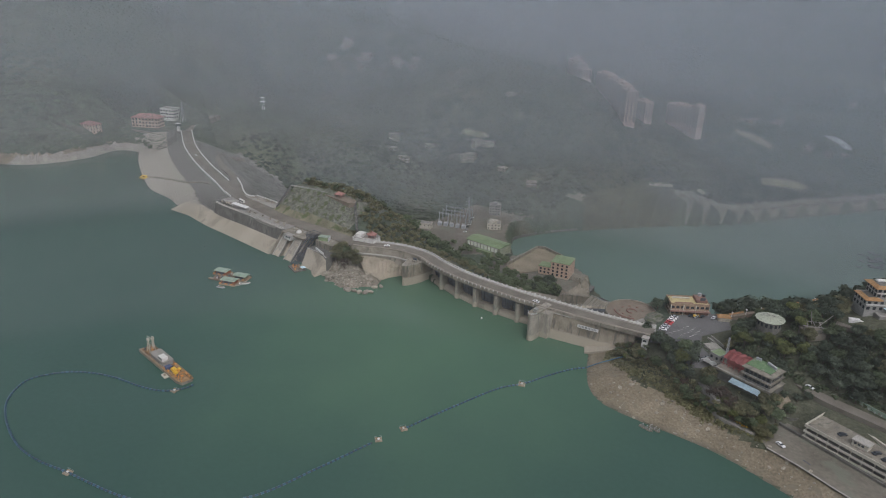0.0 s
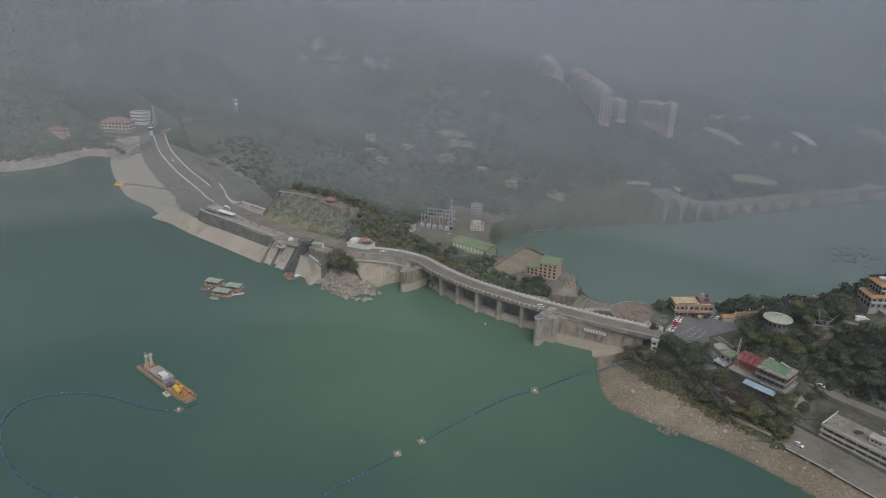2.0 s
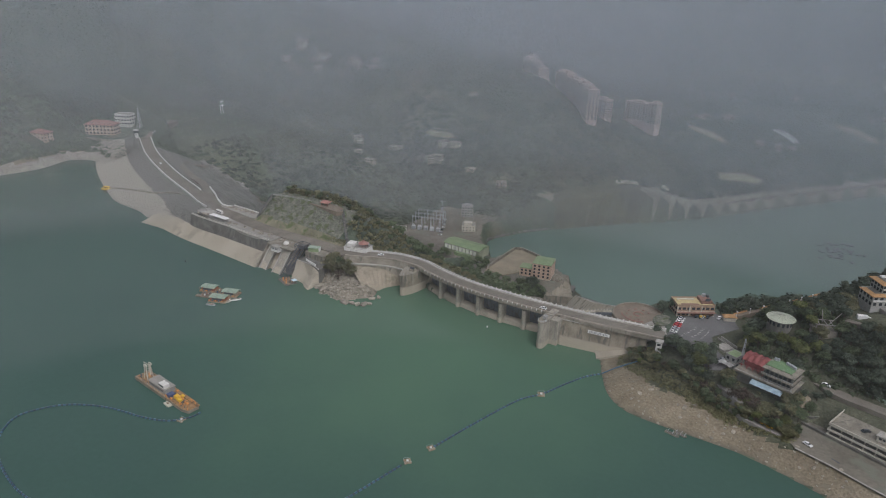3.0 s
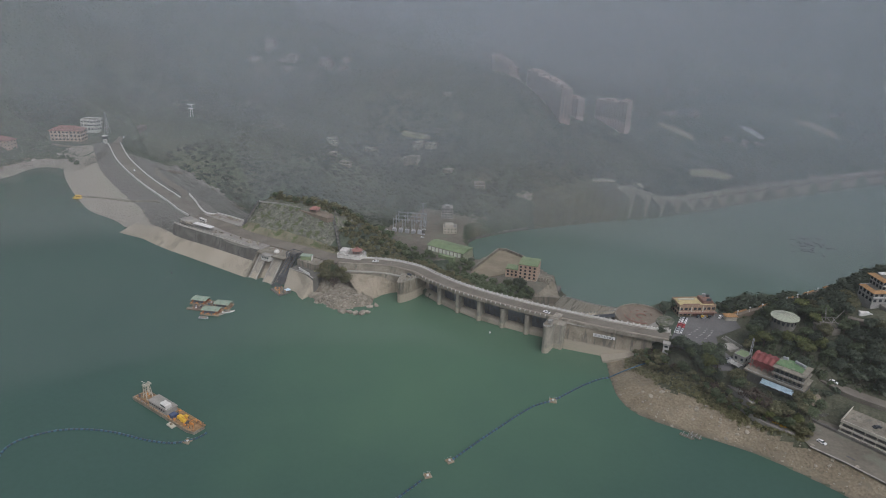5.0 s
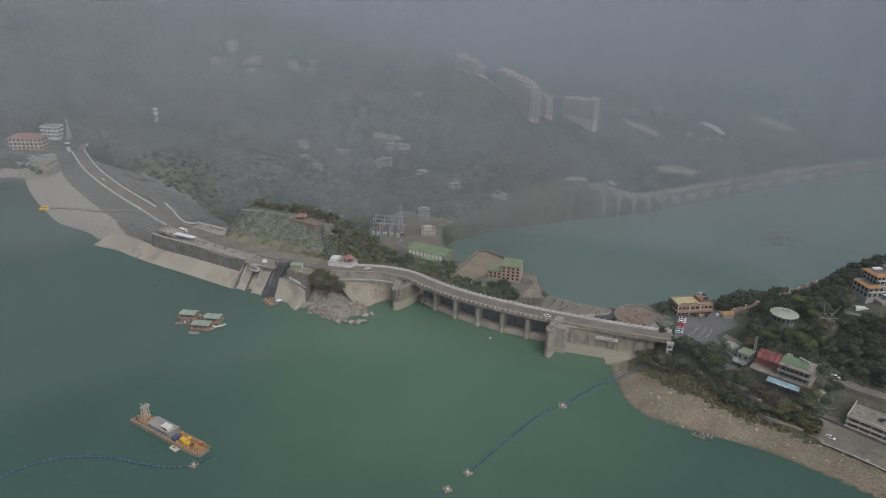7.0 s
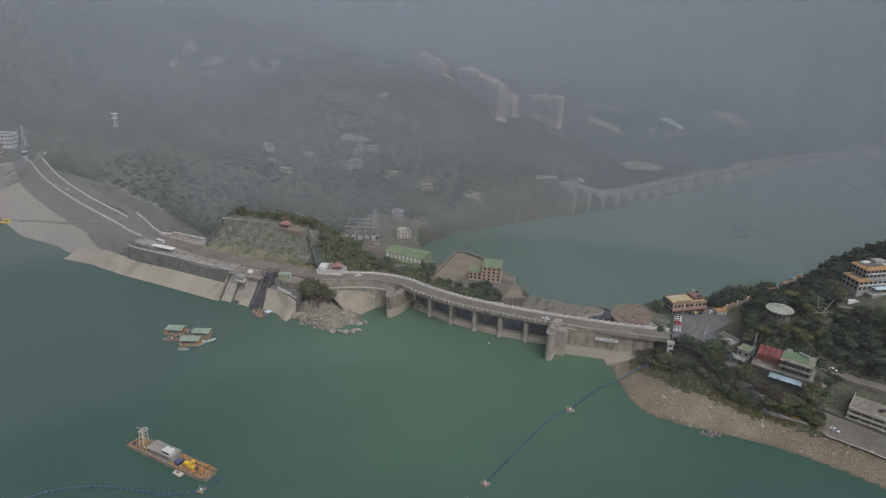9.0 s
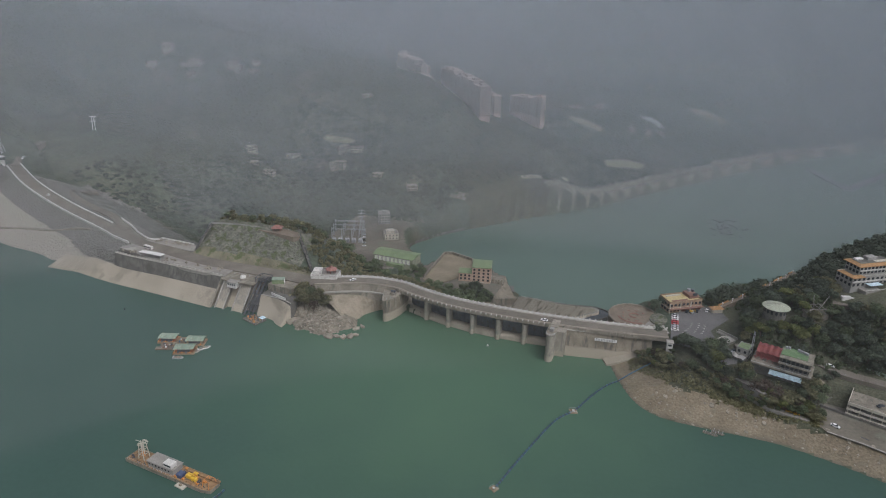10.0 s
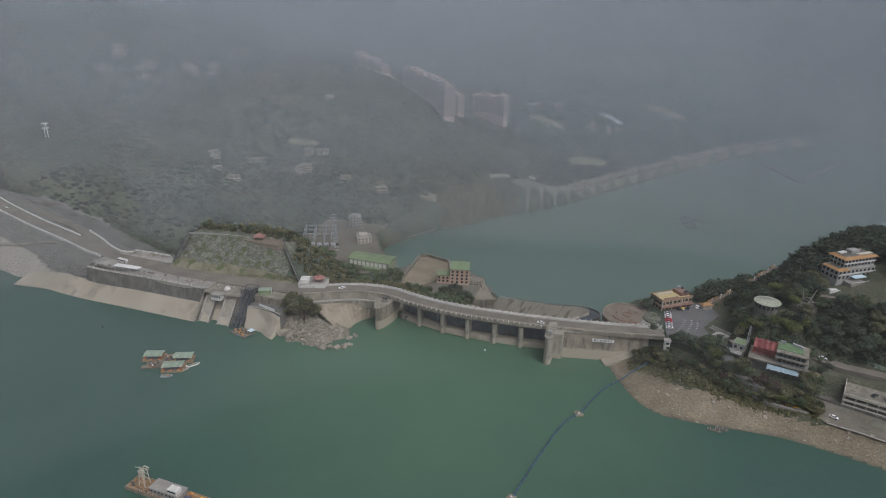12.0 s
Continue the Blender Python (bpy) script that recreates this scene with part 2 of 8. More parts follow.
    "steel_dark": mat("dark_steel", (0.05, 0.055, 0.065), (0.08, 0.085, 0.095), rough=0.6, size=4, fine=0.6, bump=0.1),
}

# ---- building helpers ----
def obj(name, verts, faces, materials, parent=None, label="", smooth=False, index=None):
    me = bpy.data.meshes.new(name)
    me.from_pydata(verts, [], faces)
    for m in materials if isinstance(materials, (list, tuple)) else [materials]:
        me.materials.append(m)
    if index is not None:
        me.polygons.foreach_set("material_index", index)
    if smooth:
        me.polygons.foreach_set("use_smooth", [True] * len(me.polygons))
    me.validate()
    ob = new(name, me)
    ob.parent = parent
    if label:
        ob["label"] = label
    return ob


def empty(name, m, label, category, group="", kind=""):
    e = new(name)
    e.matrix_basis = m
    e.empty_display_size = 0.5
    return tagged(e, label, category, group, kind)


def part(name, bm, material, parent, label="", smooth=False):
    me = bpy.data.meshes.new(name)
    bmesh.ops.recalc_face_normals(bm, faces=bm.faces)
    bm.to_mesh(me)
    bm.free()
    me.materials.append(material)
    if smooth:
        me.polygons.foreach_set("use_smooth", [True] * len(me.polygons))
    ob = new(name, me)
    ob.parent = parent
    if label:
        ob["label"] = label
    return ob


def add_box(bm, x0, y0, z0, x1, y1, z1, bevel=0.0, m=None):
    made = bmesh.ops.create_cube(bm, size=1.0, matrix=Matrix.Translation(((x0 + x1) / 2, (y0 + y1) / 2, (z0 + z1) / 2)) @ Matrix.Diagonal((x1 - x0, y1 - y0, z1 - z0, 1)))
    if bevel:
        edges = list({e for v in made["verts"] for e in v.link_edges})
        res = bmesh.ops.bevel(bm, geom=edges, offset=bevel, segments=1, affect="EDGES")
        made["verts"] = list({v for f in res["faces"] for v in f.verts} | {v for v in made["verts"] if v.is_valid})
    if m is not None:
        bmesh.ops.transform(bm, matrix=m, verts=made["verts"])
    return bm


def box(*a, **k):
    return add_box(bmesh.new(), *a, **k)


def add_rod(bm, p, q, r0, r1=None, seg=6):
    p, q = Vector(p), Vector(q)
    d = q - p
    m = Matrix.Translation((p + q) / 2) @ d.to_track_quat("Z", "Y").to_matrix().to_4x4()
    bmesh.ops.create_cone(bm, cap_ends=True, segments=seg, radius1=r0, radius2=r0 if r1 is None else r1, depth=d.length, matrix=m)
    return bm


def prism(bm, outline, z0, z1):
    """A closed upright prism over a plan outline."""
    n = len(outline)
    lo = [bm.verts.new((x, y, z0)) for x, y in outline]
    hi = [bm.verts.new((x, y, z1)) for x, y in outline]
    for i in range(n):
        bm.faces.new((lo[i], lo[(i + 1) % n], hi[(i + 1) % n], hi[i]))
    bm.faces.new(hi)
    bm.faces.new(lo[::-1])
    return bm


def smooth_line(pts, step=4.0):
    """A Catmull-Rom line through pts, cut into even steps."""
    p = np.array([2 * np.array(pts[0], float) - np.array(pts[1], float), *pts, 2 * np.array(pts[-1], float) - np.array(pts[-2], float)], float)
    out = []
    for i in range(1, len(p) - 2):
        n = max(2, int(np.linalg.norm(p[i + 1] - p[i]) / step))
        for t in np.linspace(0, 1, n, endpoint=False):
            out.append(0.5 * (2 * p[i] + (p[i + 1] - p[i - 1]) * t + (2 * p[i - 1] - 5 * p[i] + 4 * p[i + 1] - p[i + 2]) * t ** 2 + (3 * p[i] - p[i - 1] - 3 * p[i + 1] + p[i + 2]) * t ** 3))
    out.append(p[-2])
    return np.array(out)


def side_distance(line, x, y):
    """Signed distance of points to a plan line, positive to the right of its run, and how far along it they lie."""
    best = np.full(x.shape, 1e18)
    sign, along = np.zeros(x.shape), np.zeros(x.shape)
    run = 0.0
    for i in range(len(line) - 1):
        a, b = line[i][:2], line[i + 1][:2]
        d = b - a
        ln = np.hypot(*d)
        d = d / ln
        t = (x - a[0]) * d[0] + (y - a[1]) * d[1]
        lo = -1e9 if i == 0 else 0
        hi = 1e9 if i == len(line) - 2 else ln
        tc = np.clip(t, lo, hi)
        ex, ey = x - a[0] - tc * d[0], y - a[1] - tc * d[1]
        q = ex * ex + ey * ey
        hit = q < best
        best = np.where(hit, q, best)
        sign = np.where(hit, np.where(d[0] * ey - d[1] * ex < 0, 1.0, -1.0), sign)
        along = np.where(hit, run + tc, along)
        run += ln
    return np.sqrt(best) * sign, along


def offset_line(line, off):
    """The plan line moved sideways: positive to the right of its run. off may vary along it."""
    d = np.gradient(line[:, :2], axis=0)
    d /= np.linalg.norm(d, axis=1)[:, None]
    off = np.broadcast_to(off, len(line))[:, None]
    return line[:, :2] + np.stack([d[:, 1], -d[:, 0]], 1) * off


def sweep(name, line, section, materials, parent=None, label="", z=0.0, closed=True):
    """A solid strip along a plan line: section is a ring of (offset, height)."""
    cols = [np.column_stack([offset_line(line, o), np.full(len(line), h + z)]) for o, h in section]
    n, k = len(line), len(cols)
    verts = [tuple(cols[j][i]) for i in range(n) for j in range(k)]
    faces = []
    for i in range(n - 1):
        for j in range(k if closed else k - 1):
            a, b = i * k + j, i * k + (j + 1) % k
            faces.append((a, b, b + k, a + k))
    if closed:
        faces += [tuple(range(k))[::-1], tuple((n - 1) * k + j for j in range(k))]
    return obj(name, verts, faces, materials, parent, label)


def ease(e0, e1, v):
    t = np.clip((v - e0) / (e1 - e0), 0, 1)
    return t * t * (3 - 2 * t)


def lumps(x, y, size, seed=0.0):
    """Cheap smooth unevenness, -1 to 1."""
    u, v = x / size + seed, y / size - 1.7 * seed
    return (np.sin(u * 2.1 + 1.3 * np.sin(v * 1.7)) + np.sin(v * 2.3 + 1.1 * np.sin(u * 1.9 + 2)) + 0.6 * np.sin(3.1 * u + 2.7 * v) + 0.5 * np.sin(5.3 * u - 4.1 * v + 1)) / 3.1


# ---- the plan: lines that the place follows ----
CREST = 17.3
LAKE = -107.0
AXIS = smooth_line([(90, 18), (57, 12), (28, 8), (-8, 5), (-46, 5), (-75, 10), (-92, 15), (-112, 14), (-128, 8), (-148, -2), (-170, -2),
                    (-200, -3), (-240, -4), (-290, 3), (-330, 12), (-357, 22), (-435, 49), (-515, 83), (-590, 124)])
BANK = smooth_line([(50, 10), (56, -4), (65, -23), (75, -38), (88, -46), (110, -47), (143, -46), (165, -49.5), (187, -56), (200, -62), (260, -92), (420, -150), (900, -260)])
LAKE_SHORE = smooth_line([(400, 300), (120, 262), (40, 268), (0, 278), (-60, 288), (-92, 284), (-128, 310), (-160, 316), (-170, 300), (-176, 274), (-188, 290), (-214, 318), (-237, 365), (-226, 398), (-200, 443), (-123, 543), (-37, 640), (43, 761), (138, 900), (250, 1055), (377, 1198), (700, 1500), (1500, 2100)], 12)
RIDGE = smooth_line([(-1100, 640), (-800, 700), (-634, 675), (-481, 703), (-393, 690), (-310, 680), (-243, 680), (-150, 690), (-70, 705)], 25)
RIDGE_TOP = np.array([(0, 150), (306, 112), (474, 98), (630, 74), (719, 46), (803, 18), (870, -13), (964, -44), (1045, -88)])
CHUTE = smooth_line([(27, 26), (34, 46), (38, 70), (29, 100), (0, 138), (-28, 186), (-57, 236)], 5)
COVE = smooth_line([(-700, -110), (-625, -58), (-607, -2), (-619, 42), (-598, 58), (-560, 52)])


def ground_height(x, y):
    s, along = side_distance(AXIS, x, y)
    # upstream: the bed and the embankment's face
    left = ease(-300, -322, x)
    face = np.maximum(-16.0, np.where(s > -23, CREST - 0.6 - np.maximum(0, -s - 7) / 2.0, 8.7 - np.maximum(0, -s - 23) / (2.6 + 1.45 * ease(-385, -450, x)))) + np.where(s > -23, 0.35, 0.12) * lumps(x, y, 5, 1)
    face = face - 5 * ease(-378, -358, x) * ease(-17, -24, s)
    up = face * left + (1 - left) * np.where((s > -6) & (x < -93), CREST - 6, -16.0)
    # the rocky headland between the intake and the spillway
    head = np.hypot((x + 131) / 22, (y + 20) / 22) + 0.16 * lumps(x, y, 13, 6)
    up = np.where(x > -160, np.maximum(up, 5.8 - 6.2 * head ** 2.4 + 1.1 * lumps(x, y, 5, 2) + 0.9 * lumps(x, y, 11, 8)), up)
    up = np.where(x > -140, np.maximum(up, 4.8 - 3 * np.hypot((x + 123) / 6, (y + 15) / 7) ** 2), up)
    up = np.where(x > -162, np.maximum(up, 11.0 - 9 * (np.hypot((x + 147) / 14, (y + 14) / 14) + 0.1 * lumps(x, y, 6, 3)) ** 2.4), up)
    # downstream: falls from the crest to the valley floor
    drop = 0.60 - 0.145 * ease(-100, -75, x)
    down = (CREST - 0.6) - np.maximum(0, s - 9) * drop - 14 * ease(-92, -87, x) * ease(30, 24, x)
    sl, _ = side_distance(LAKE_SHORE, x, y)
    far = np.maximum(0, -sl)
    hill = LAKE + 2 + 14 * ease(0, 14, far) + 7 * ease(30, 120, far) + 48 * ease(120, 330, far) * ease(480, 760, y)
    hill = hill + (430 + 50 * lumps(x, y, 330, 9) * ease(900, 1700, far)) * ease(560, 2150, far) + 9 * lumps(x, y, 150) * ease(100, 300, far) * ease(700, 400, far)
    # the wooded ridge across the valley
    rs, run = side_distance(RIDGE, x, y)
    top = np.interp(run, RIDGE_TOP[:, 0], RIDGE_TOP[:, 1]) + 3 * lumps(x, y, 60, 2)
    near = np.where(rs > 0, ease(340, 0, rs), 1 - ease(10, 420, -rs)) * ease(1130, 1020, run)
    hill = hill + np.maximum(0, top - hill) * near
    away, w = np.hypot(x - 150, y + 360), -x - y
    mount = ease(1000, 1500, away) * ease(-600 - 220 * ease(250, 500, y), -780 - 260 * ease(250, 500, y), x) * (120 + 130 * ease(-250, 300, w) + 260 * ease(300, 1200, w))
    west = -86 + 100 * ease(-330, -640, x) * ease(900, 300, y) + mount + 6 * lumps(x, y, 90, 3) + 10 * lumps(x, y, 240, 4) * ease(-700, -900, x)
    soft = ease(-260, -330, x)
    hill = np.maximum(hill, west * soft - 120 * (1 - soft))
    valley = np.where(sl > 0, np.maximum(-135, LAKE + 2 - sl * 0.6), hill)
    plant = ease(-350, -335, x) * ease(-78, -84, x) * ease(140, 190, y) * ease(415, 380, y) * (far > 0.5)
    valley = np.where((sl > 0), valley, valley + (-84.5 - valley) * plant)
    land = np.where(s > 0, np.maximum(down, valley), up)
    gs, grun = side_distance(CHUTE, x, y)
    gtop = np.interp(grun, [0, 22, 46, 240], [12, 6, -2, -84])
    land = np.where((s > 12) & (gs > -35) & (gs < 130) & (x < 58) & (grun > 0) & (grun < np.where(gs > 0, 330, 244)), np.minimum(land, np.where(gs > 0, gtop - 9 - 1.0 * gs, gtop - 24)), land)
    # the knoll beside the spillway
    k = ease(-262, -254, x) * ease(-140, -182, x)
    knoll = np.minimum(CREST + (s - 8) * 0.95, 36.5 + 1.0 * lumps(x, y, 25)) - np.maximum(0, y - 44) * 0.75
    land = np.where((s > 8) & (k > 0), land + np.maximum(0, knoll - land) * k, land)
    # the wooded spur at the spillway's other end
    b, _ = side_distance(BANK, x, y)
    inland = np.maximum(0, -b)
    spur = np.minimum(inland * (0.30 + 0.55 * ease(125, 170, x)), 9.0) + 0.5 * lumps(x, y, 9, 4) * ease(0, 6, inland) * ease(30, 20, inland)
    spur = spur + 9 * ease(25 - 6 * ease(128, 140, x) + 19 * ease(160, 172, x), 40 - 5 * ease(128, 140, x) + 15 * ease(160, 172, x), inland) * ease(40, 52, x + inland * 0.4)
    spur = spur + (np.minimum(0.62 * np.maximum(0, y - 5), 16 + 10.5 * ease(145, 172, x)) - 0.23 * np.maximum(0, y - 52)) * ease(124, 140, x)
    spur = spur - np.maximum(0, y - 60 - 0.95 * np.maximum(0, x - 100)) * 0.8
    spur = np.where(b < 0, spur, np.maximum(-16, -b * 0.35))
    side = ease(52, 60, x) * (y > 8) + (y <= 8) * (x > 30)
    land = np.where(side > 0.5, np.where((s > 0) & (x < 90), np.maximum(spur, valley), np.maximum(spur, np.where((sl > 0) | (y > 150), valley, -16))), land)
    # the left abutment
    c, _ = side_distance(COVE, x, y)
    coast = np.where(c > 0, np.maximum(-16, -c), np.minimum(-c * 0.9, 12 + np.maximum(0, -c - 18) * 0.5)) + 2.5 * lumps(x, y, 34, 5) * ease(12, 30, -c)
    coast = np.minimum(coast, 60 + mount)
    mix = ease(30, -40, s)
    coast = np.where(c > 0, np.maximum(np.where(s > -90, up, -16), coast), coast * mix + np.maximum(land, coast * 0.5) * (1 - mix))
    land = np.where((x < -560) & (s < 30), coast, land)
    platform = ease(-585, -600, x) * ease(72, 88, y) * ease(165, 150, y) * ease(-740, -700, x)
    land = land + (CREST + 0.5 - land) * platform
    land = np.where((np.abs(s) < 13) & (x > -602) & (x < -300), np.minimum(land, CREST - 0.8), land)
    # the hills close the view all round, lost in mist
    ring = np.hypot(x - 100, y + 360)
    land = np.where(y > 250, np.maximum(land, -130 + 640 * ease(1650, 2450, ring)), land)
    land = land + 26 * ease(150, 235, x) * ease(20, 100, y) * (b < 0) * ease(260, 180, y)
    return land


def axis_coords(stretches, reach, grow=1.09):
    """Grid lines: even within the given stretches (from, to, step), ever wider outside."""
    out = [stretches[0][0]]
    for lo, hi, step in stretches:
        out += list(np.arange(lo + step, hi + step / 2, step))
    a = stretches[-1][2]
    while out[-1] < reach:
        a *= grow
        out.append(out[-1] + a)
    a, low = stretches[0][2], [stretches[0][0]]
    while low[-1] > -reach:
        a *= grow
        low.append(low[-1] - a)
    return np.array(low[:0:-1] + out)


gx = axis_coords([(-800, -160, 4.0), (-160, 232, 2.0), (232, 320, 4.0)], 4200)
gy = axis_coords([(-124, -92, 4.0), (-92, 76, 2.0), (76, 420, 4.0)], 4200)
GX, GY = np.meshgrid(gx, gy)
GZ = ground_height(GX, GY)
nx, ny = len(gx), len(gy)


def ground_z(x, y):
    """The ground's height at one place, from the grid."""
    i = min(max(int(np.searchsorted(gx, x)) - 1, 0), nx - 2)
    j = min(max(int(np.searchsorted(gy, y)) - 1, 0), ny - 2)
    u, v = (x - gx[i]) / (gx[i + 1] - gx[i]), (y - gy[j]) / (gy[j + 1] - gy[j])
    return float((GZ[j, i] * (1 - u) + GZ[j, i + 1] * u) * (1 - v) + (GZ[j + 1, i] * (1 - u) + GZ[j + 1, i + 1] * u) * v)


gverts = np.column_stack([GX.ravel(), GY.ravel(), GZ.ravel()])
ids = np.arange(nx * ny).reshape(ny, nx)
gfaces = np.stack([ids[:-1, :-1], ids[:-1, 1:], ids[1:, 1:], ids[1:, :-1]], -1).reshape(-1, 4)
cx, cy = gverts[gfaces, 0].mean(1), gverts[gfaces, 1].mean(1)
cz = gverts[gfaces, 2].mean(1)
cs, _ = side_distance(AXIS, cx, cy)
cb, _ = side_distance(BANK, cx, cy)
gindex = np.zeros(len(gfaces), int)
gindex[(cs < 0) & (cx < -285) & (cx > -600)] = 9
gindex[(cs > 0) & (cx < -262) & (cx > -540) & (cs < 104 + 9 * lumps(cx, cy, 20, 3) - 40 * ease(-470, -540, cx))] = 10
gindex[(cb < 0) & (cb > -30) & (cx > 45) & (cs < 6) & (cz < 8.9)] = 1
gindex[(cs > 8) & (cs < 60) & (cx > -262) & (cx < -168) & (cz > 10)] = 6
gindex[(cs > 6) & (cs < 13) & (cx > -262) & (cx < -150)] = 3
gindex[(cx > -92) & (cx < 26) & (cs > 4) & (cs < 262) & (cx - 26 > -118 + 0.28 * (cs - 30)) & (cz > -108)] = 7
gindex[(cx > 26) & (cx < 62) & (cs > 6) & (cy < 120)] = 3
gindex[(cx > 0) & (cx < 48) & (cs > 5) & (cy < 90) & (cz < 16)] = 7
gindex[(cx > 100) & (cx < 420) & (cy > -40) & (cy < 260) & (cz > 9.3)] = 8
gindex[(cx < -600) & (cs < 5) & (cz < 10)] = 1
gindex[(cs < 0) & (cx > -160) & (cx < -85)] = 11
gindex[(cx > -102) & (cx < 62) & (cy > 100) & (cy < 290) & (cz > -108)] = 7
gindex[(cx > 66) & (cx < 184) & (cy > -40) & (cy < 12) & (cz > 6.8)] = 8
gindex[(cs < -26) & (cx < -300) & (cx > -640) & (cz < 8.6)] = 4
gindex[(cx > -322) & (cx < -80) & (cy > 150) & (cy < 410) & (cz > -85.5) & (cz < -83.5)] = 5

csl, _ = side_distance(LAKE_SHORE, cx, cy)
gindex[(csl < -5) & (csl > -34) & (cy > 470) & (cx < 420)] = 5
cg, cgrun = side_distance(CHUTE, cx, cy)
gindex[(cg > 0) & (cg < 130) & (cs > 12) & (cx < 58) & (cgrun > 0)] = 8


def ground_zs(x, y):
    """ground_z for many places at once."""
    i = np.clip(np.searchsorted(gx, x) - 1, 0, nx - 2)
    j = np.clip(np.searchsorted(gy, y) - 1, 0, ny - 2)
    u, v = (x - gx[i]) / (gx[i + 1] - gx[i]), (y - gy[j]) / (gy[j + 1] - gy[j])
    return (GZ[j, i] * (1 - u) + GZ[j, i + 1] * u) * (1 - v) + (GZ[j + 1, i] * (1 - u) + GZ[j + 1, i + 1] * u) * v


ground = obj("ground", gverts.tolist(), gfaces.tolist(), [M["forest_floor"], M["gravel"], M["riprap"], M["grass"], M["riprap_pale"], M["yard"], M["cutslope"], M["mud"], M["litter"], M["riprap_dark"], M["riprap_brown"], M["rock"]], smooth=True, index=gindex.tolist())
tagged(ground, "hilly ground with gravel banks, riprap slopes and forest floor", "ground", kind="structure")

# the reservoir and the lake below the dam
edge = [tuple(p) for p in AXIS]
wv = [(x, y, 0.0) for x, y in edge] + [(-800, 180, 0), (-4000, 180, 0), (-4000, -4000, 0), (4000, -4000, 0), (4000, 5, 0), (200, 5, 0)]
water = tagged(obj("reservoir_water", wv, [tuple(range(len(wv)))[::-1]], M["water"]), "calm green turbid reservoir water", "water", kind="structure")
lv = [(-300, 250, LAKE), (-60, 230, LAKE), (60, 200, LAKE), (4000, 180, LAKE), (4000, 4000, LAKE), (1500, 4000, LAKE), (-300, 480, LAKE)]
lake = tagged(obj("lake_water", lv, [tuple(range(len(lv)))], M["lake"]), "grey green river lake below the dam", "water", kind="structure")


def mesh_of(name, bm, *materials):
    me = bpy.data.meshes.new(name)
    bmesh.ops.recalc_face_normals(bm, faces=bm.faces)
    bm.to_mesh(me)
    bm.free()
    for m in materials:
        me.materials.append(m)
    return me


def put(name, me, m, parent=None, label=""):
    """One more object on a shared mesh."""
    ob = new(name, me)
    ob.parent = parent
    ob.matrix_basis = m
    if label:
        ob["label"] = label
    return ob


def heading(line, i):
    a, b = line[max(0, i - 1)], line[min(len(line) - 1, i + 1)]
    return math.degrees(math.atan2(b[1] - a[1], b[0] - a[0]))


def posts_along(parent, line, off, z, gap, me, name="post"):
    track = offset_line(line, off)
    run = np.r_[0, np.cumsum(np.hypot(*np.diff(track, axis=0).T))]
    for d in np.arange(0, run[-1], gap):
        x, y = np.interp(d, run, track[:, 0]), np.interp(d, run, track[:, 1])
        i = int(np.searchsorted(run, d))
        put(name, me, pose(x, y, z, 0, 0, heading(track, min(i, len(track) - 1))), parent)


def cut(line, x_hi, x_lo):
    return line[(line[:, 0] <= x_hi) & (line[:, 0] >= x_lo)]


# ---- the spillway and its bridge ----
bridge = empty("spillway_bridge", pose(0, 0, 0), "long grey concrete road bridge over the spillway gates", "bridge")
deck_line = cut(AXIS, 89, -150)
sweep("deck", deck_line, [(-6.6, CREST), (6.6, CREST), (6.6, CREST - 1.5), (-6.6, CREST - 1.5)], M["concrete_old"], bridge, "stained concrete bridge deck")
sweep("roadway", deck_line, [(-3.6, CREST + 0.04), (4.4, CREST + 0.04), (4.4, CREST - 0.3), (-3.6, CREST - 0.3)], M["road"], bridge, "worn brown asphalt roadway")
sweep("pavement", deck_line, [(4.7, CREST + 0.16), (6.0, CREST + 0.16), (6.0, CREST - 0.3), (4.7, CREST - 0.3)], M["concrete"], bridge)
sweep("kerb", deck_line, [(-4.0, CREST + 0.28), (-3.6, CREST + 0.28), (-3.6, CREST - 0.3), (-4.0, CREST - 0.3)], M["apron"], bridge)
rail_d = sweep("balustrade", deck_line, [(6.1, CREST), (6.1, CREST + 1.05), (6.45, CREST + 1.05), (6.45, CREST)], M["white"], bridge, "white painted balustrade")
rail_u = sweep("parapet", deck_line, [(-6.5, CREST), (-6.5, CREST + 0.75), (-6.2, CREST + 0.75), (-6.2, CREST)], M["concrete_old"], bridge, "low weathered parapet")
post_me = mesh_of("post", box(-0.32, -0.36, 0, 0.32, 0.36, 1.75, bevel=0.06), M["white"])
posts_along(rail_d, deck_line, 6.28, CREST, 3.6, post_me)
low_post = mesh_of("post", box(-0.25, -0.25, 0, 0.25, 0.25, 1.15, bevel=0.05), M["white"])
posts_along(rail_u, cut(deck_line, 14, -84), -6.35, CREST, 3.4, low_post)

PIERS = [0.4, -16.6, -34.0, -51.3, -68.4]


def face_y(x):
    """The line on which the pier noses stand."""
    return -0.6 + 0.0032 * (x + 24) ** 2 * (0.45 if x > -24 else 1.0)


for px in PIERS:
    py = face_y(px)
    nose = [(px + 1.55 * math.sin(a), py + 1.4 - 1.7 * math.cos(a)) for a in np.linspace(-1.5, 1.5, 9)]
    pier = part("pier", prism(bmesh.new(), [(px - 1.55, py + 17)] + nose + [(px + 1.55, py + 17)], -15, CREST - 3.2), M["pier"], bridge, "rounded concrete gate pier")
    # the corbelled pier head that carries the deck
    head = bmesh.new()
    add_box(head, px - 1.9, py + 0.9, CREST - 3.4, px + 1.9, py + 15, CREST - 1.45, bevel=0.15)
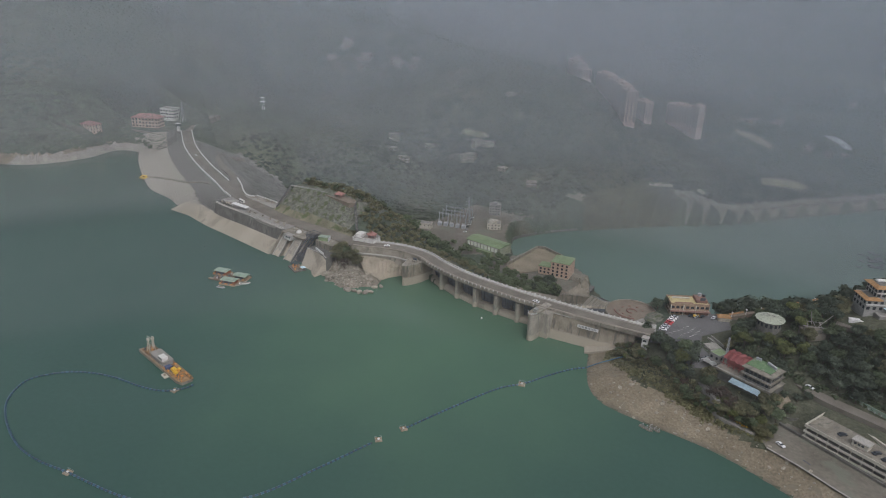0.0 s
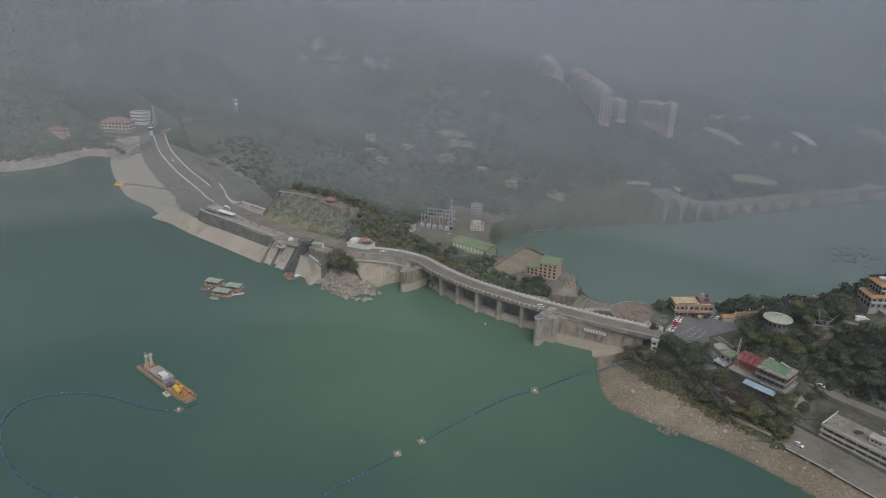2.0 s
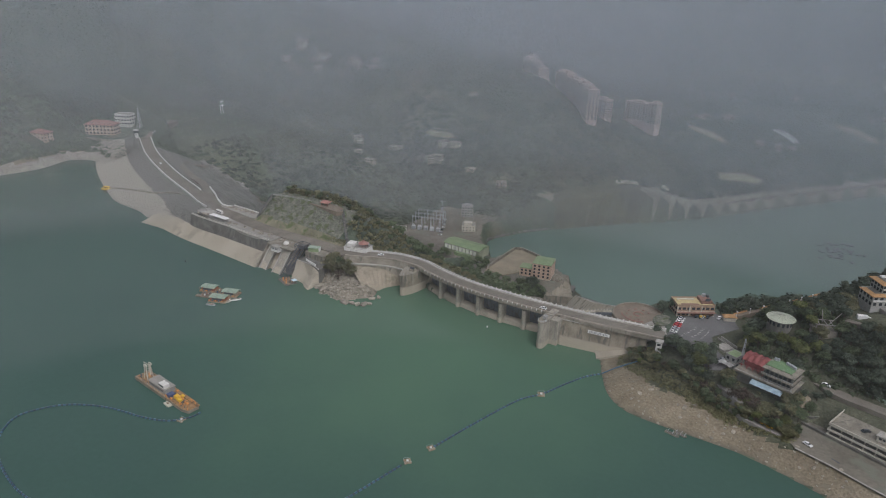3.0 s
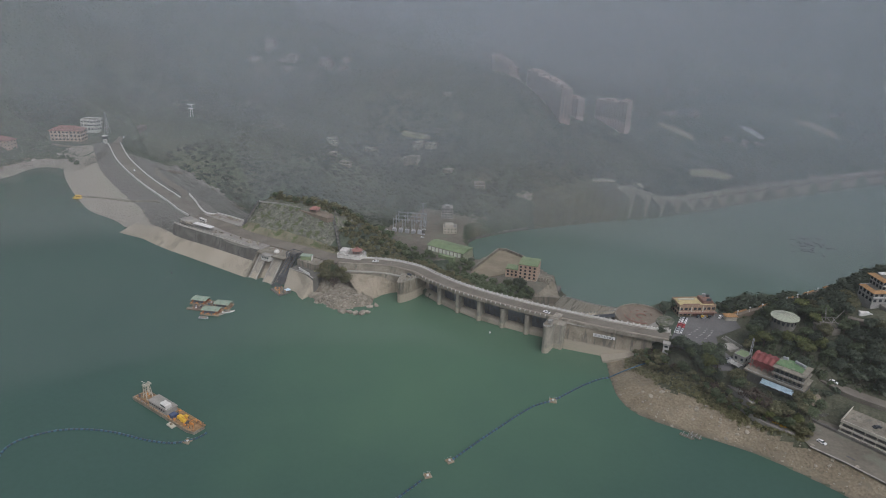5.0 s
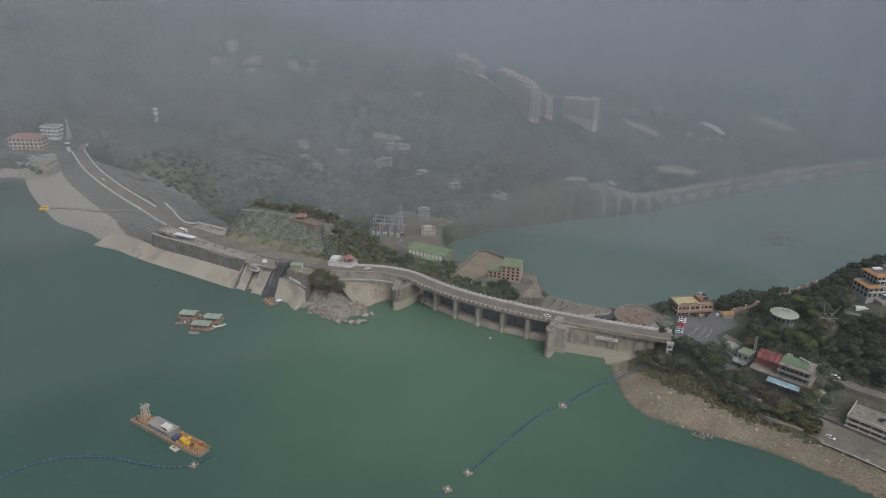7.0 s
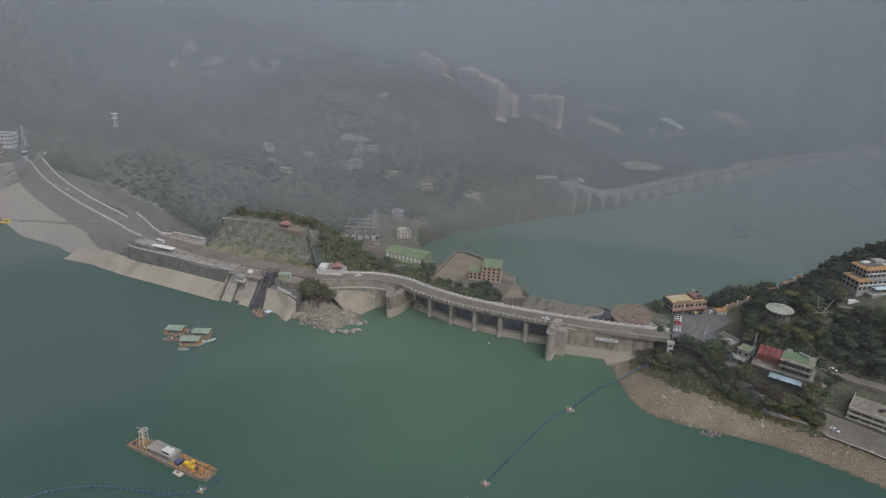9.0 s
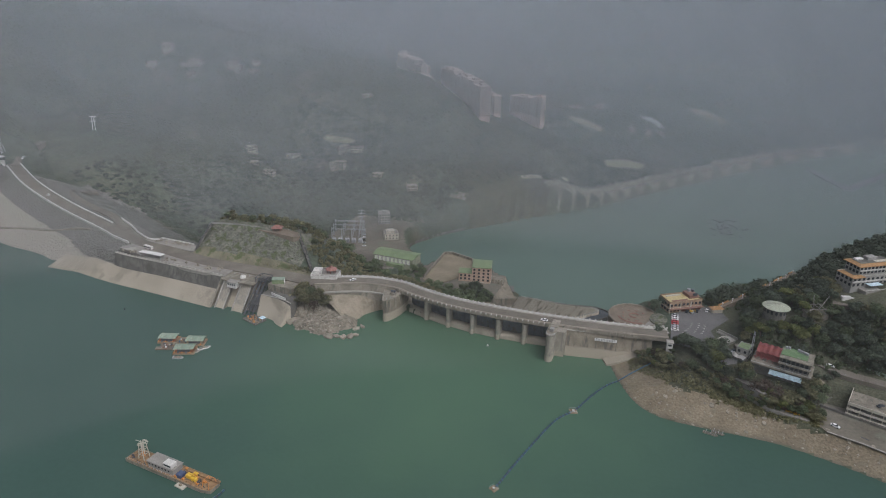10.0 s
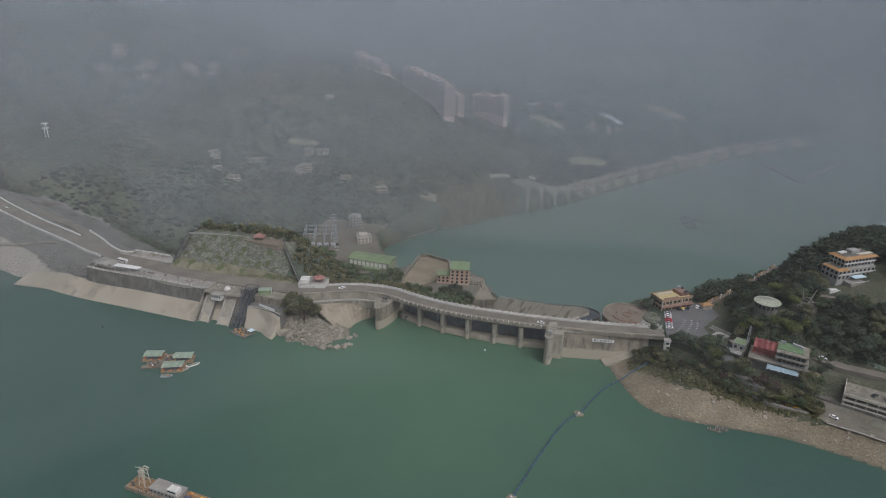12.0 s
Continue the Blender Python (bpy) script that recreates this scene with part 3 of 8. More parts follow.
    part("pier_head", head, M["concrete_old"], pier)
edges = [18.5] + PIERS + [-85.4]
for x1, x0 in zip(edges[:-1], edges[1:]):
    y1, y0 = face_y(x1) + 5.4, face_y(x0) + 5.4
    lo, hi = x0 + 1.5, x1 - 1.5
    # the rounded weir sill below the gate
    bm = bmesh.new()
    prof = [(-3.6, -15), (-3.4, 0.4), (-2.9, 2.2), (-1.8, 3.2), (0.0, 3.6), (4.0, 3.2), (12.0, -3), (12.0, -15)]
    rings = [[bm.verts.new((x, y + o, z)) for o, z in prof] for x, y in ((lo, y0), (hi, y1))]
    for j in range(len(prof)):
        j2 = (j + 1) % len(prof)
        bm.faces.new((rings[0][j], rings[0][j2], rings[1][j2], rings[1][j]))
    bm.faces.new(rings[0])
    bm.faces.new(rings[1][::-1])
    part("weir_sill", bm, M["apron"], bridge, "pale rounded concrete weir sill")
    # the radial gate, ribbed on its upstream face
    bm = bmesh.new()
    arc = [(1.2 + 2.2 * (1 - math.cos(a)), 3.4 + 11.2 * i / 8) for i, a in enumerate(np.linspace(-0.9, 0.9, 9))]
    ring = [(o, z) for o, z in arc] + [(o + 0.5, z) for o, z in arc[::-1]]
    vs = [[bm.verts.new((x, y + o, z)) for o, z in ring] for x, y in ((lo, y0), (hi, y1))]
    for j in range(len(ring)):
        j2 = (j + 1) % len(ring)
        bm.faces.new((vs[0][j], vs[0][j2], vs[1][j2], vs[1][j]))
    bm.faces.new(vs[0])
    bm.faces.new(vs[1][::-1])
    gate = part("spillway_gate", bm, M["gate"], bridge, "dark grey steel radial gate")
    for f in (0.2, 0.4, 0.6, 0.8):
        gxp, gyp = lo + (hi - lo) * f, y0 + (y1 - y0) * f
        part("rib", box(gxp - 0.12, gyp + 0.75, 3.6, gxp + 0.12, gyp + 1.5, 14.4), M["gate"], gate)

# the rounded end pillar and the stepped wall beside it
pillar = empty("end_pillar", pose(0, 0, 0), "tall pale concrete end pillar with a small lookout on top", "pillar")
nose = [(19.6 + 2.4 * math.sin(a), -11.8 - 3.0 * math.cos(a)) for a in np.linspace(-1.57, 1.57, 13)]
part("shaft", prism(bmesh.new(), [(17.2, 8)] + nose + [(22.0, 8)], -15, CREST + 0.5), M["pier"], pillar)
cap = [(19.6 + 2.9 * math.sin(a), -11.8 - 3.5 * math.cos(a)) for a in np.linspace(-1.57, 1.57, 13)]
part("cap", prism(bmesh.new(), [(16.7, -2)] + cap + [(22.5, -2)], CREST + 0.5, CREST + 1.1), M["concrete_old"], pillar)
bm = bmesh.new()
for a in np.linspace(-1.57, 1.57, 9):
    add_rod(bm, (19.6 + 2.7 * math.sin(a), -11.8 - 3.3 * math.cos(a), CREST + 1.1), (19.6 + 2.7 * math.sin(a), -11.8 - 3.3 * math.cos(a), CREST + 2.2), 0.09)
for z in (1.7, 2.2):
    pts = [(19.6 + 2.7 * math.sin(a), -11.8 - 3.3 * math.cos(a), CREST + z) for a in np.linspace(-1.57, 1.57, 9)]
    for p, q in zip(pts, pts[1:]):
        add_rod(bm, p, q, 0.06)
part("railing", bm, M["galv"], pillar)
part("hoist_box", box(18.4, -9.4, CREST + 1.1, 20.8, -6.6, CREST + 2.9, bevel=0.1), M["greyrender"], pillar, "grey hoist box")
part("stop_log_groove", box(17.0, -5.0, 2, 17.22, -3.6, CREST), M["concrete_dark"], pillar)
part("side_block", prism(bmesh.new(), [(22.0, -5.6), (27.2, -5.0), (27.6, 8), (22.0, 8)], -15, CREST - 0.4), M["pier"], pillar)

wing = empty("wing_wall", pose(0, 0, 0), "battered concrete wing wall, pale below the high water mark", "wall")
wing_line = np.array([(27.4, -1.2), (35, 0.2), (45, 2.2), (56, 4.2), (66, 7.2), (78, 9.5)])
cols = [np.column_stack([offset_line(wing_line[::-1], o)[::-1], np.full(6, z)]) for o, z in ((-4.2, -14.0), (-0.2, 6.0), (2.2, CREST - 1.2), (6.0, CREST - 1.2), (6.0, -14.0))]
n5 = len(cols)
wvv = [tuple(cols[j][i]) for i in range(6) for j in range(n5)]
wff = [(i * n5 + j, i * n5 + (j + 1) % n5, (i + 1) * n5 + (j + 1) % n5, (i + 1) * n5 + j) for i in range(5) for j in range(n5)]
wff += [tuple(range(n5))[::-1], tuple(5 * n5 + j for j in range(n5))]
obj("wall", wvv, wff, M["dam_wall"], wing)
bm = bmesh.new()
tops_ = [(54, -5, 0.8), (66, 1, 4.4), (76, 8, 7.6), (74, 14, 7.8), (62, 9, 4.6), (50, 2.5, 1.0)]
up_ = [bm.verts.new(p) for p in tops_]
dn_ = [bm.verts.new((x, y, -6)) for x, y, z in tops_]
for q in ((0, 1, 4, 5), (1, 2, 3, 4)):
    bm.faces.new([up_[i] for i in q])
for i in range(6):
    bm.faces.new((dn_[i], dn_[(i + 1) % 6], up_[(i + 1) % 6], up_[i]))
part("toe_ramp", bm, M["apron"], wing, "pale concrete toe ramp")
sweep("ledge", wing_line[::-1], [(1.6, CREST - 1.25), (1.6, CREST - 0.8), (2.6, CREST - 0.8), (2.6, CREST - 1.25)], M["concrete"], wing)
banner = empty("banner", pose(0, 0, 0), "white cloth banner with two lines of dark writing", "banner")
bx0, bx1 = Vector((44.5, 0.9, 12.4)), Vector((57.5, 3.1, 12.4))
ang = math.degrees(math.atan2(bx1.y - bx0.y, bx1.x - bx0.x))
banner.matrix_basis = pose(bx0.x, bx0.y, bx0.z, 0, 0, ang)
wid = (bx1 - bx0).length
part("cloth", box(0, -0.05, 0, wid, 0.05, 2.0), M["canvas"], banner)
for r, (z0, h) in enumerate(((1.15, 0.45), (0.4, 0.45))):
    xx = 0.9
    while xx < wid - 1.2:
        part("writing_bar", box(xx, -0.09, z0, xx + 0.55, -0.05, z0 + h), M["steel_dark"], banner)
        xx += 0.95

# the left training wall, with the platform behind it
block = empty("training_wall", pose(0, 0, 0), "curved concrete training wall streaked dark under its rim", "wall")
tw = [(-93.2, -7.4), (-91.8, -7.0), (-90.2, -4.6), (-88.4, 0.0), (-87.0, 6.0), (-86.4, 13.0), (-86.4, 18), (-101, 18), (-99.5, 8), (-95.5, -4.5), (-94.2, -7.0)]
part("body", prism(bmesh.new(), tw, -15, CREST - 2.2), M["dam_wall"], block)
rim = [(-90 + (x + 90) * 1.06, 4 + (y - 4) * 1.05) for x, y in tw]
part("rim", prism(bmesh.new(), rim, CREST - 2.2, CREST - 1.5), M["concrete_old"], block)
for x, y in tw[:6:1] + tw[8:]:
    part("buttress_rib", box(x - 0.25, y - 0.25, CREST - 6.5, x + 0.25, y + 0.25, CREST - 2.2), M["concrete_old"], block)
part("winch_base", box(-93.5, 2.5, CREST - 1.5, -89.8, 6.5, CREST - 0.3, bevel=0.1), M["concrete_old"], block)
part("winch_drum", add_rod(bmesh.new(), (-93.2, 4.4, CREST + 0.4), (-90.2, 4.4, CREST + 0.4), 0.8, seg=12), M["steel_dark"], block)
bm = bmesh.new()
for x, y in ((-94.6, -5), (-92.2, -5.4), (-90.8, -2), (-89.6, 2), (-88.4, 7), (-96.5, -1), (-98, 3)):
    add_rod(bm, (x, y, CREST - 1.5), (x, y, CREST - 0.3), 0.08)
part("railing", bm, M["galv"], block)

# the curved revetment from the training wall round to the pavilion
rev = empty("revetment", pose(0, 0, 0), "tiered concrete revetment below the road", "wall")
rev_line = cut(AXIS, -92, -152)
sweep("upper_wall", rev_line, [(-5.8, CREST - 0.2), (-6.8, CREST - 0.2), (-7.6, CREST - 4.2), (-5.8, CREST - 4.2)], M["concrete_old"], rev)
sweep("ledge", rev_line, [(-6, CREST - 4.1), (-9.0, CREST - 4.1), (-9.0, CREST - 4.9), (-6, CREST - 4.9)], M["concrete"], rev)
sweep("lower_wall", rev_line, [(-6.0, CREST - 4.8), (-8.6, CREST - 4.8), (-9.4, CREST - 9.5), (-6.0, CREST - 9.5)], M["concrete_old"], rev)
top_ = smooth_line([(-99, 10), (-112, 6.5), (-125, 1), (-141, -7.5)], 3)
bot_ = smooth_line([(-100.5, 9.3), (-106, 2.6), (-109.2, -5.2), (-111, -13.5), (-117, -21)], 3)
w = 14
ta = np.array([[np.interp(t, np.linspace(0, 1, len(top_)), top_[:, k]) for k in (0, 1)] for t in np.linspace(0, 1, w)])
tb = np.array([[np.interp(t, np.linspace(0, 1, len(bot_)), bot_[:, k]) for k in (0, 1)] for t in np.linspace(0, 1, w)])
zb = np.interp(np.linspace(0, 1, w), [0, 0.5, 1], [-1.0, -0.9, 4.6])
sv = [(*p, 11.6) for p in ta] + [(*p, z) for p, z in zip(tb, zb)]
obj("beach_slab", sv, [(i, i + 1, w + i + 1, w + i) for i in range(w - 1)], M["beach"], rev, "tan sloping concrete slab")

# ---- the intake wall left of the headland ----
apron = empty("upstream_wall", pose(0, 0, 0), "long dark retaining wall over a bleached concrete apron", "wall")
wl = smooth_line([(-213, -20.5), (-240, -19.5), (-270, -18.5), (-296, -18.3), (-311, -17)], 4)
sweep("wall", wl, [(2, CREST - 0.4), (-0.6, CREST - 0.4), (-3.2, 7.5), (2, 7.5)], M["concrete_dark"], apron, "dark stained retaining wall")
sweep("coping", wl, [(0.6, CREST - 0.4), (-0.9, CREST - 0.4), (-0.9, CREST + 0.1), (0.6, CREST + 0.1)], M["concrete"], apron)
al = smooth_line([(-211, -22), (-240, -21), (-270, -20), (-298, -19.5), (-320, -18), (-345, -15), (-368, -14)], 4)
na = len(al)
toe = np.interp(np.arange(na), [0, na * 0.6, na * 0.8, na - 1], [-17.5, -16.0, -15, -22])
av = [(x, y, np.interp(i, [0, na * 0.68, na * 0.75, na - 1], [8.4, 8.2, 9.2, 4.0])) for i, (x, y) in enumerate(offset_line(al, -0.6))]
av += [(x, y, -1.6) for x, y in offset_line(al, toe)]
obj("apron", av, [(i, i + 1, na + i + 1, na + i) for i in range(na - 1)], M["apron"], apron, "bleached sloping concrete apron")
post_s = mesh_of("post", box(-0.2, -0.2, 0, 0.2, 0.2, 1.0, bevel=0.04), M["white"])
fence = sweep("balustrade", wl, [(0.0, CREST + 0.1), (0.0, CREST + 0.8), (0.2, CREST + 0.8), (0.2, CREST + 0.1)], M["concrete"], apron)
posts_along(fence, wl, 0.1, CREST, 3.2, post_s)
plaza = tagged(sweep("viewing_terrace", cut(AXIS, -208, -312), [(-6.1, CREST + 0.05), (-16.8, CREST + 0.05), (-16.8, CREST - 2), (-6.1, CREST - 2)], M["terrace"]), "pale paved viewing terrace beside the crest road", "terrace", kind="structure")
plaza2 = tagged(obj("viewing_terrace", [(-262, 7, CREST), (-304, 10, CREST), (-310, 12, CREST), (-300, 20, CREST), (-268, 19, CREST), (-256, 9, CREST)] + [(-262, 7, 10), (-304, 10, 10), (-310, 12, 10), (-300, 20, 10), (-268, 19, 10), (-256, 9, 10)],
                    [(0, 1, 2, 3, 4, 5)[::-1]] + [(i, (i + 1) % 6, 6 + (i + 1) % 6, 6 + i) for i in range(6)], M["terrace"]), "pale paved viewing terrace with stone blocks", "terrace", kind="structure")

intake = empty("intake_tower", pose(0, 0, 0), "sloping concrete intake ribs with a small white hoist house", "intake")


def ramp(parent, x0, x1, y0, z0, y1, z1, thick, material, name, lab=""):
    """A slab that climbs from (y0, z0) at the water to (y1, z1) at the top."""
    bm = bmesh.new()
    a = [bm.verts.new(p) for p in ((x0, y0, z0), (x1, y0, z0), (x1, y1, z1), (x0, y1, z1))]
    b = [bm.verts.new(p) for p in ((x0, y0 + thick, z0 - 0.4), (x1, y0 + thick, z0 - 0.4), (x1, y1 + thick, z1 - 0.4), (x0, y1 + thick, z1 - 0.4))]
    bm.faces.new(a)
    bm.faces.new(b[::-1])
    for i in range(4):
        bm.faces.new((a[i], b[i], b[(i + 1) % 4], a[(i + 1) % 4]))
    return part(name, bm, material, parent, lab)


ramp(intake, -211.5, -184.5, -33.5, -4, -17.5, CREST - 0.5, 9, M["dam_wall"], "back_slab")
for x0, x1 in ((-209.5, -201.8), (-195.6, -186.6)):
    ramp(intake, x0, x1, -38.0, -4, -20.0, CREST - 1.0, 8, M["pier"], "rib", "pale sloping concrete rib")
    for e in (x0, x1 - 0.7):
        ramp(intake, e, e + 0.7, -39.0, -4, -20.6, CREST - 0.6, 2, M["concrete"], "rib_edge")
ramp(intake, -212.6, -211.2, -39.6, -4, -20.2, CREST - 0.2, 8, M["concrete_old"], "side_wall")
part("hoist_floor", box(-211, -24, CREST - 1.5, -184, -13, CREST - 0.4), M["concrete_old"], intake)
part("hoist_house", box(-203.8, -26.5, CREST - 4.6, -196.4, -22.0, CREST - 0.6, bevel=0.12), M["white"], intake, "white hoist house")
part("hoist_house_roof", box(-204.3, -27.0, CREST - 0.6, -195.9, -21.6, CREST - 0.2, bevel=0.08), M["terrace"], intake)
for x in (-202.6, -200.8, -199.0, -197.2):
    part("window", box(x - 0.5, -26.56, CREST - 2.6, x + 0.5, -26.46, CREST - 1.4), M["glass"], intake)
bm = bmesh.new()
bmesh.ops.create_uvsphere(bm, u_segments=12, v_segments=8, radius=2.2, matrix=Matrix.Translation((-197.5, -16.5, CREST - 0.2)) @ Matrix.Diagonal((1, 1, 0.9, 1)))
part("dome", bm, M["white"], intake, "small white dome")
bm = bmesh.new()
for x in (-206, -200, -194, -188):
    add_rod(bm, (x, -14, CREST - 0.4), (x, -14, CREST + 1.4), 0.12)
    add_rod(bm, (x, -14, CREST + 1.2), (x + 6, -14, CREST + 1.2), 0.08)
part("railing", bm, M["galv"], intake)

rack = empty("trash_rack_lift", pose(0, 0, 0), "dark steel inclined lift frame running down to the water", "lift")
for x in (-183.5, -180.5, -177.5):
    part("rail", add_rod(bmesh.new(), (x, -38, 0.4), (x, -16, CREST + 3.0), 0.42, seg=4), M["steel_dark"], rack)
    part("rail", add_rod(bmesh.new(), (x, -36.5, 0.2), (x, -12, CREST + 1.0), 0.32, seg=4), M["steel_dark"], rack)
bm = bmesh.new()
for f in np.linspace(0.05, 0.98, 12):
    y, z = -38 + 22 * f, 0.4 + (CREST + 2.6) * f
    add_rod(bm, (-183.5, y, z), (-177.5, y, z), 0.25, seg=4)
    add_rod(bm, (-183.5, y, z), (-183.5, y + 1.7, z - 0.9), 0.2, seg=4)
    add_rod(bm, (-177.5, y, z), (-177.5, y + 1.7, z - 0.9), 0.2, seg=4)
part("ladder_frame", bm, M["steel_dark"], rack)
bm = bmesh.new()
for x in (-184.5, -176.0):
    for y in (-20, -12):
        add_rod(bm, (x, y, CREST - 1), (x, y, CREST + 3.6), 0.28, seg=4)
for z in (CREST + 1.6, CREST + 3.6):
    for p, q in (((-184.5, -20), (-176, -20)), ((-176, -20), (-176, -12)), ((-176, -12), (-184.5, -12)), ((-184.5, -12), (-184.5, -20))):
        add_rod(bm, (*p, z), (*q, z), 0.25, seg=4)
part("head_frame", bm, M["steel_dark"], rack)
part("winch_house", box(-183.6, -17.5, CREST + 0.4, -178.4, -13, CREST + 2.8, bevel=0.1), M["concrete_dark"], rack)
part("backing", box(-184.8, -30, -4, -175.4, -17, 6), M["concrete_dark"], rack)

slabs = empty("side_slab", pose(0, 0, 0), "bleached concrete slab sloping to a point at the water", "slab")
slab_top = smooth_line([(-176.5, -26.2), (-170, -26.2), (-163, -26.6), (-157, -27.6), (-151, -30)], 2)
slab_toe = smooth_line([(-175.5, -36.2), (-169, -36.6), (-162.5, -37.6), (-157, -42.6), (-151.5, -45)], 2)
cols_, rows_ = 13, 6
grid = []
for u in np.linspace(0, 1, cols_):
    a = np.array([np.interp(u, np.linspace(0, 1, len(slab_top)), slab_top[:, k]) for k in (0, 1)])
    b = np.array([np.interp(u, np.linspace(0, 1, len(slab_toe)), slab_toe[:, k]) for k in (0, 1)])
    for v in np.linspace(0, 1, rows_):
        p = a + (b - a) * v
        grid.append((p[0], p[1], 12.1 - 1.6 * u * u + (-2.5 - 12.1 + 1.6 * u * u) * v - 1.2 * math.sin(math.pi * v)))
n_ = len(grid)
back = [(x, max(y, -29) + 4, -4) for x, y, z in grid[-rows_:]]
faces_ = [(c * rows_ + r, c * rows_ + r + 1, (c + 1) * rows_ + r + 1, (c + 1) * rows_ + r) for c in range(cols_ - 1) for r in range(rows_ - 1)]
faces_ += [(n_ - rows_ + r, n_ - rows_ + r + 1, n_ + r + 1, n_ + r) for r in range(rows_ - 1)]
obj("slab", grid + back, faces_, M["apron"], slabs, "pale curved slab", smooth=True)
part("terrace", prism(bmesh.new(), [(-176.5, -26.1), (-163, -26.5), (-157, -27.5), (-151, -29.9), (-149.5, -26), (-153, -12), (-176, -10)], -4, 12.2), M["concrete_dark"], slabs, "dark paved terrace")
part("coping", prism(bmesh.new(), [(-176.5, -26.3), (-163, -26.7), (-157, -27.7), (-151, -30.1), (-150.6, -29.4), (-157, -27.0), (-163, -26.0), (-176.5, -25.6)], 12.2, 12.5), M["concrete"], slabs)
part("terrace_wall", prism(bmesh.new(), [(-176, -18), (-158, -19), (-150, -9), (-176, -8.5)], 12.2, CREST - 0.5), M["concrete_old"], slabs)
barrier = tagged(part("white_hoarding", box(0, -0.2, 0, 14, 0.2, 1.6, bevel=0.05), M["canvas"], None), "long white hoarding board on the intake terrace", "hoarding")
barrier.matrix_basis = pose(-170, -23, 12.2, 0, 0, -16)

# ---- the crest road on the embankment ----
road = empty("crest_road", pose(0, 0, 0), "asphalt crest road between white kerb walls", "road", kind="structure")
emb_line = cut(AXIS, -147, -592)
sweep("roadway", emb_line, [(-6, CREST - 0.1), (7, CREST - 0.1), (7, CREST - 1.5), (-6, CREST - 1.5)], M["road"], road)
sweep("kerb_wall", cut(AXIS, -312, -592), [(-6.9, CREST - 1), (-6.9, CREST + 0.8), (-6.0, CREST + 0.8), (-6.0, CREST - 1)], M["white"], road, "white painted kerb wall")
sweep("kerb_wall", cut(AXIS, -362, -592), [(5.8, CREST - 1), (5.8, CREST + 0.8), (6.8, CREST + 0.8), (6.8, CREST - 1)], M["white"], road, "white painted kerb wall")
low = smooth_line([(-297, 12), (-308, 10), (-325, 17), (-342, 27), (-360, 36), (-380, 47), (-410, 58), (-440, 72), (-470, 88), (-500, 108), (-515, 128), (-507, 150)], 4)
zlow = np.array([max(ground_z(*p) + 0.4, CREST - 0.5 - 9 * ease(0.25, 0.9, i / len(low))) if i < len(low) * 0.7 else ground_z(*p) + 0.5 for i, p in enumerate(low)])
zlow = np.array([zlow[max(0, i - 4):i + 5].mean() for i in range(len(low))])
lo_l, lo_r = offset_line(low, -3.5), offset_line(low, 3.5)
lver = [(*lo_l[i], zlow[i]) for i in range(len(low))] + [(*lo_r[i], zlow[i]) for i in range(len(low))] + [(*lo_l[i], zlow[i] - 2.5) for i in range(len(low))] + [(*lo_r[i], zlow[i] - 2.5) for i in range(len(low))]
nl = len(low)
lfac = []
for i in range(nl - 1):
    lfac += [(i, i + 1, nl + i + 1, nl + i), (nl + i, nl + i + 1, 3 * nl + i + 1, 3 * nl + i), (2 * nl + i, 2 * nl + i + 1, i + 1, i)]
lower = obj("lower_road", lver, lfac, M["road"], road)
sweep("kerb_wall", low[:int(nl * 0.28)], [(3.3, CREST - 2), (3.3, CREST + 0.9), (4.3, CREST + 0.9), (4.3, CREST - 2)], M["white"], road)
knots = sweep("balustrade", np.array([(-300, 19.4), (-284, 19.2), (-268, 18.6)]), [(0, CREST), (0, CREST + 0.9), (0.3, CREST + 0.9), (0.3, CREST)], M["white"], road)
posts_along(knots, np.array([(-300, 19.4), (-268, 18.6)]), 0.15, CREST, 2.5, post_s)
# a level service track across the upstream riprap
track = smooth_line([(-488, 8), (-452, 12), (-413, 14), (-386, 16), (-368, 15)], 4)
tl, tr_ = offset_line(track, -1.7), offset_line(track, 1.7)
tz = [max(ground_z(*a), ground_z(*b)) + 0.35 for a, b in zip(tl, tr_)]
nt_ = len(track)
tver = [(*tl[i], tz[i]) for i in range(nt_)] + [(*tr_[i], tz[i]) for i in range(nt_)] + [(*tl[i], tz[i] - 3) for i in range(nt_)] + [(*tr_[i], tz[i] - 3) for i in range(nt_)]
tfac = [f for i in range(nt_ - 1) for f in ((i, i + 1, nt_ + i + 1, nt_ + i), (nt_ + i, nt_ + i + 1, 3 * nt_ + i + 1, 3 * nt_ + i), (2 * nt_ + i, 2 * nt_ + i + 1, i + 1, i))]
obj("service_track", tver, tfac, M["concrete_old"], road)

# ---- buildings ----
def window_mesh(w, h, frame_mat=None):
    bm = bmesh.new()
    add_box(bm, -w / 2, -0.06, 0, w / 2, 0.05, h)
    me = mesh_of("window", bm, M["glass"])
    return me


def facade_windows(parent, side, length, cols, z0, h, w, me, depth):
    """Windows along one side of a w x d block centred on the origin: side 0 front (-y), 1 right, 2 back, 3 left."""
    for i in range(cols):
        u = (i + 0.5) / cols * length - length / 2
        m = (pose(u, -depth / 2, z0), pose(depth / 2, u, z0, 0, 0, 90), pose(-u, depth / 2, z0, 0, 0, 180), pose(-depth / 2, -u, z0, 0, 0, -90))[side]
        put("window", me, m, parent)


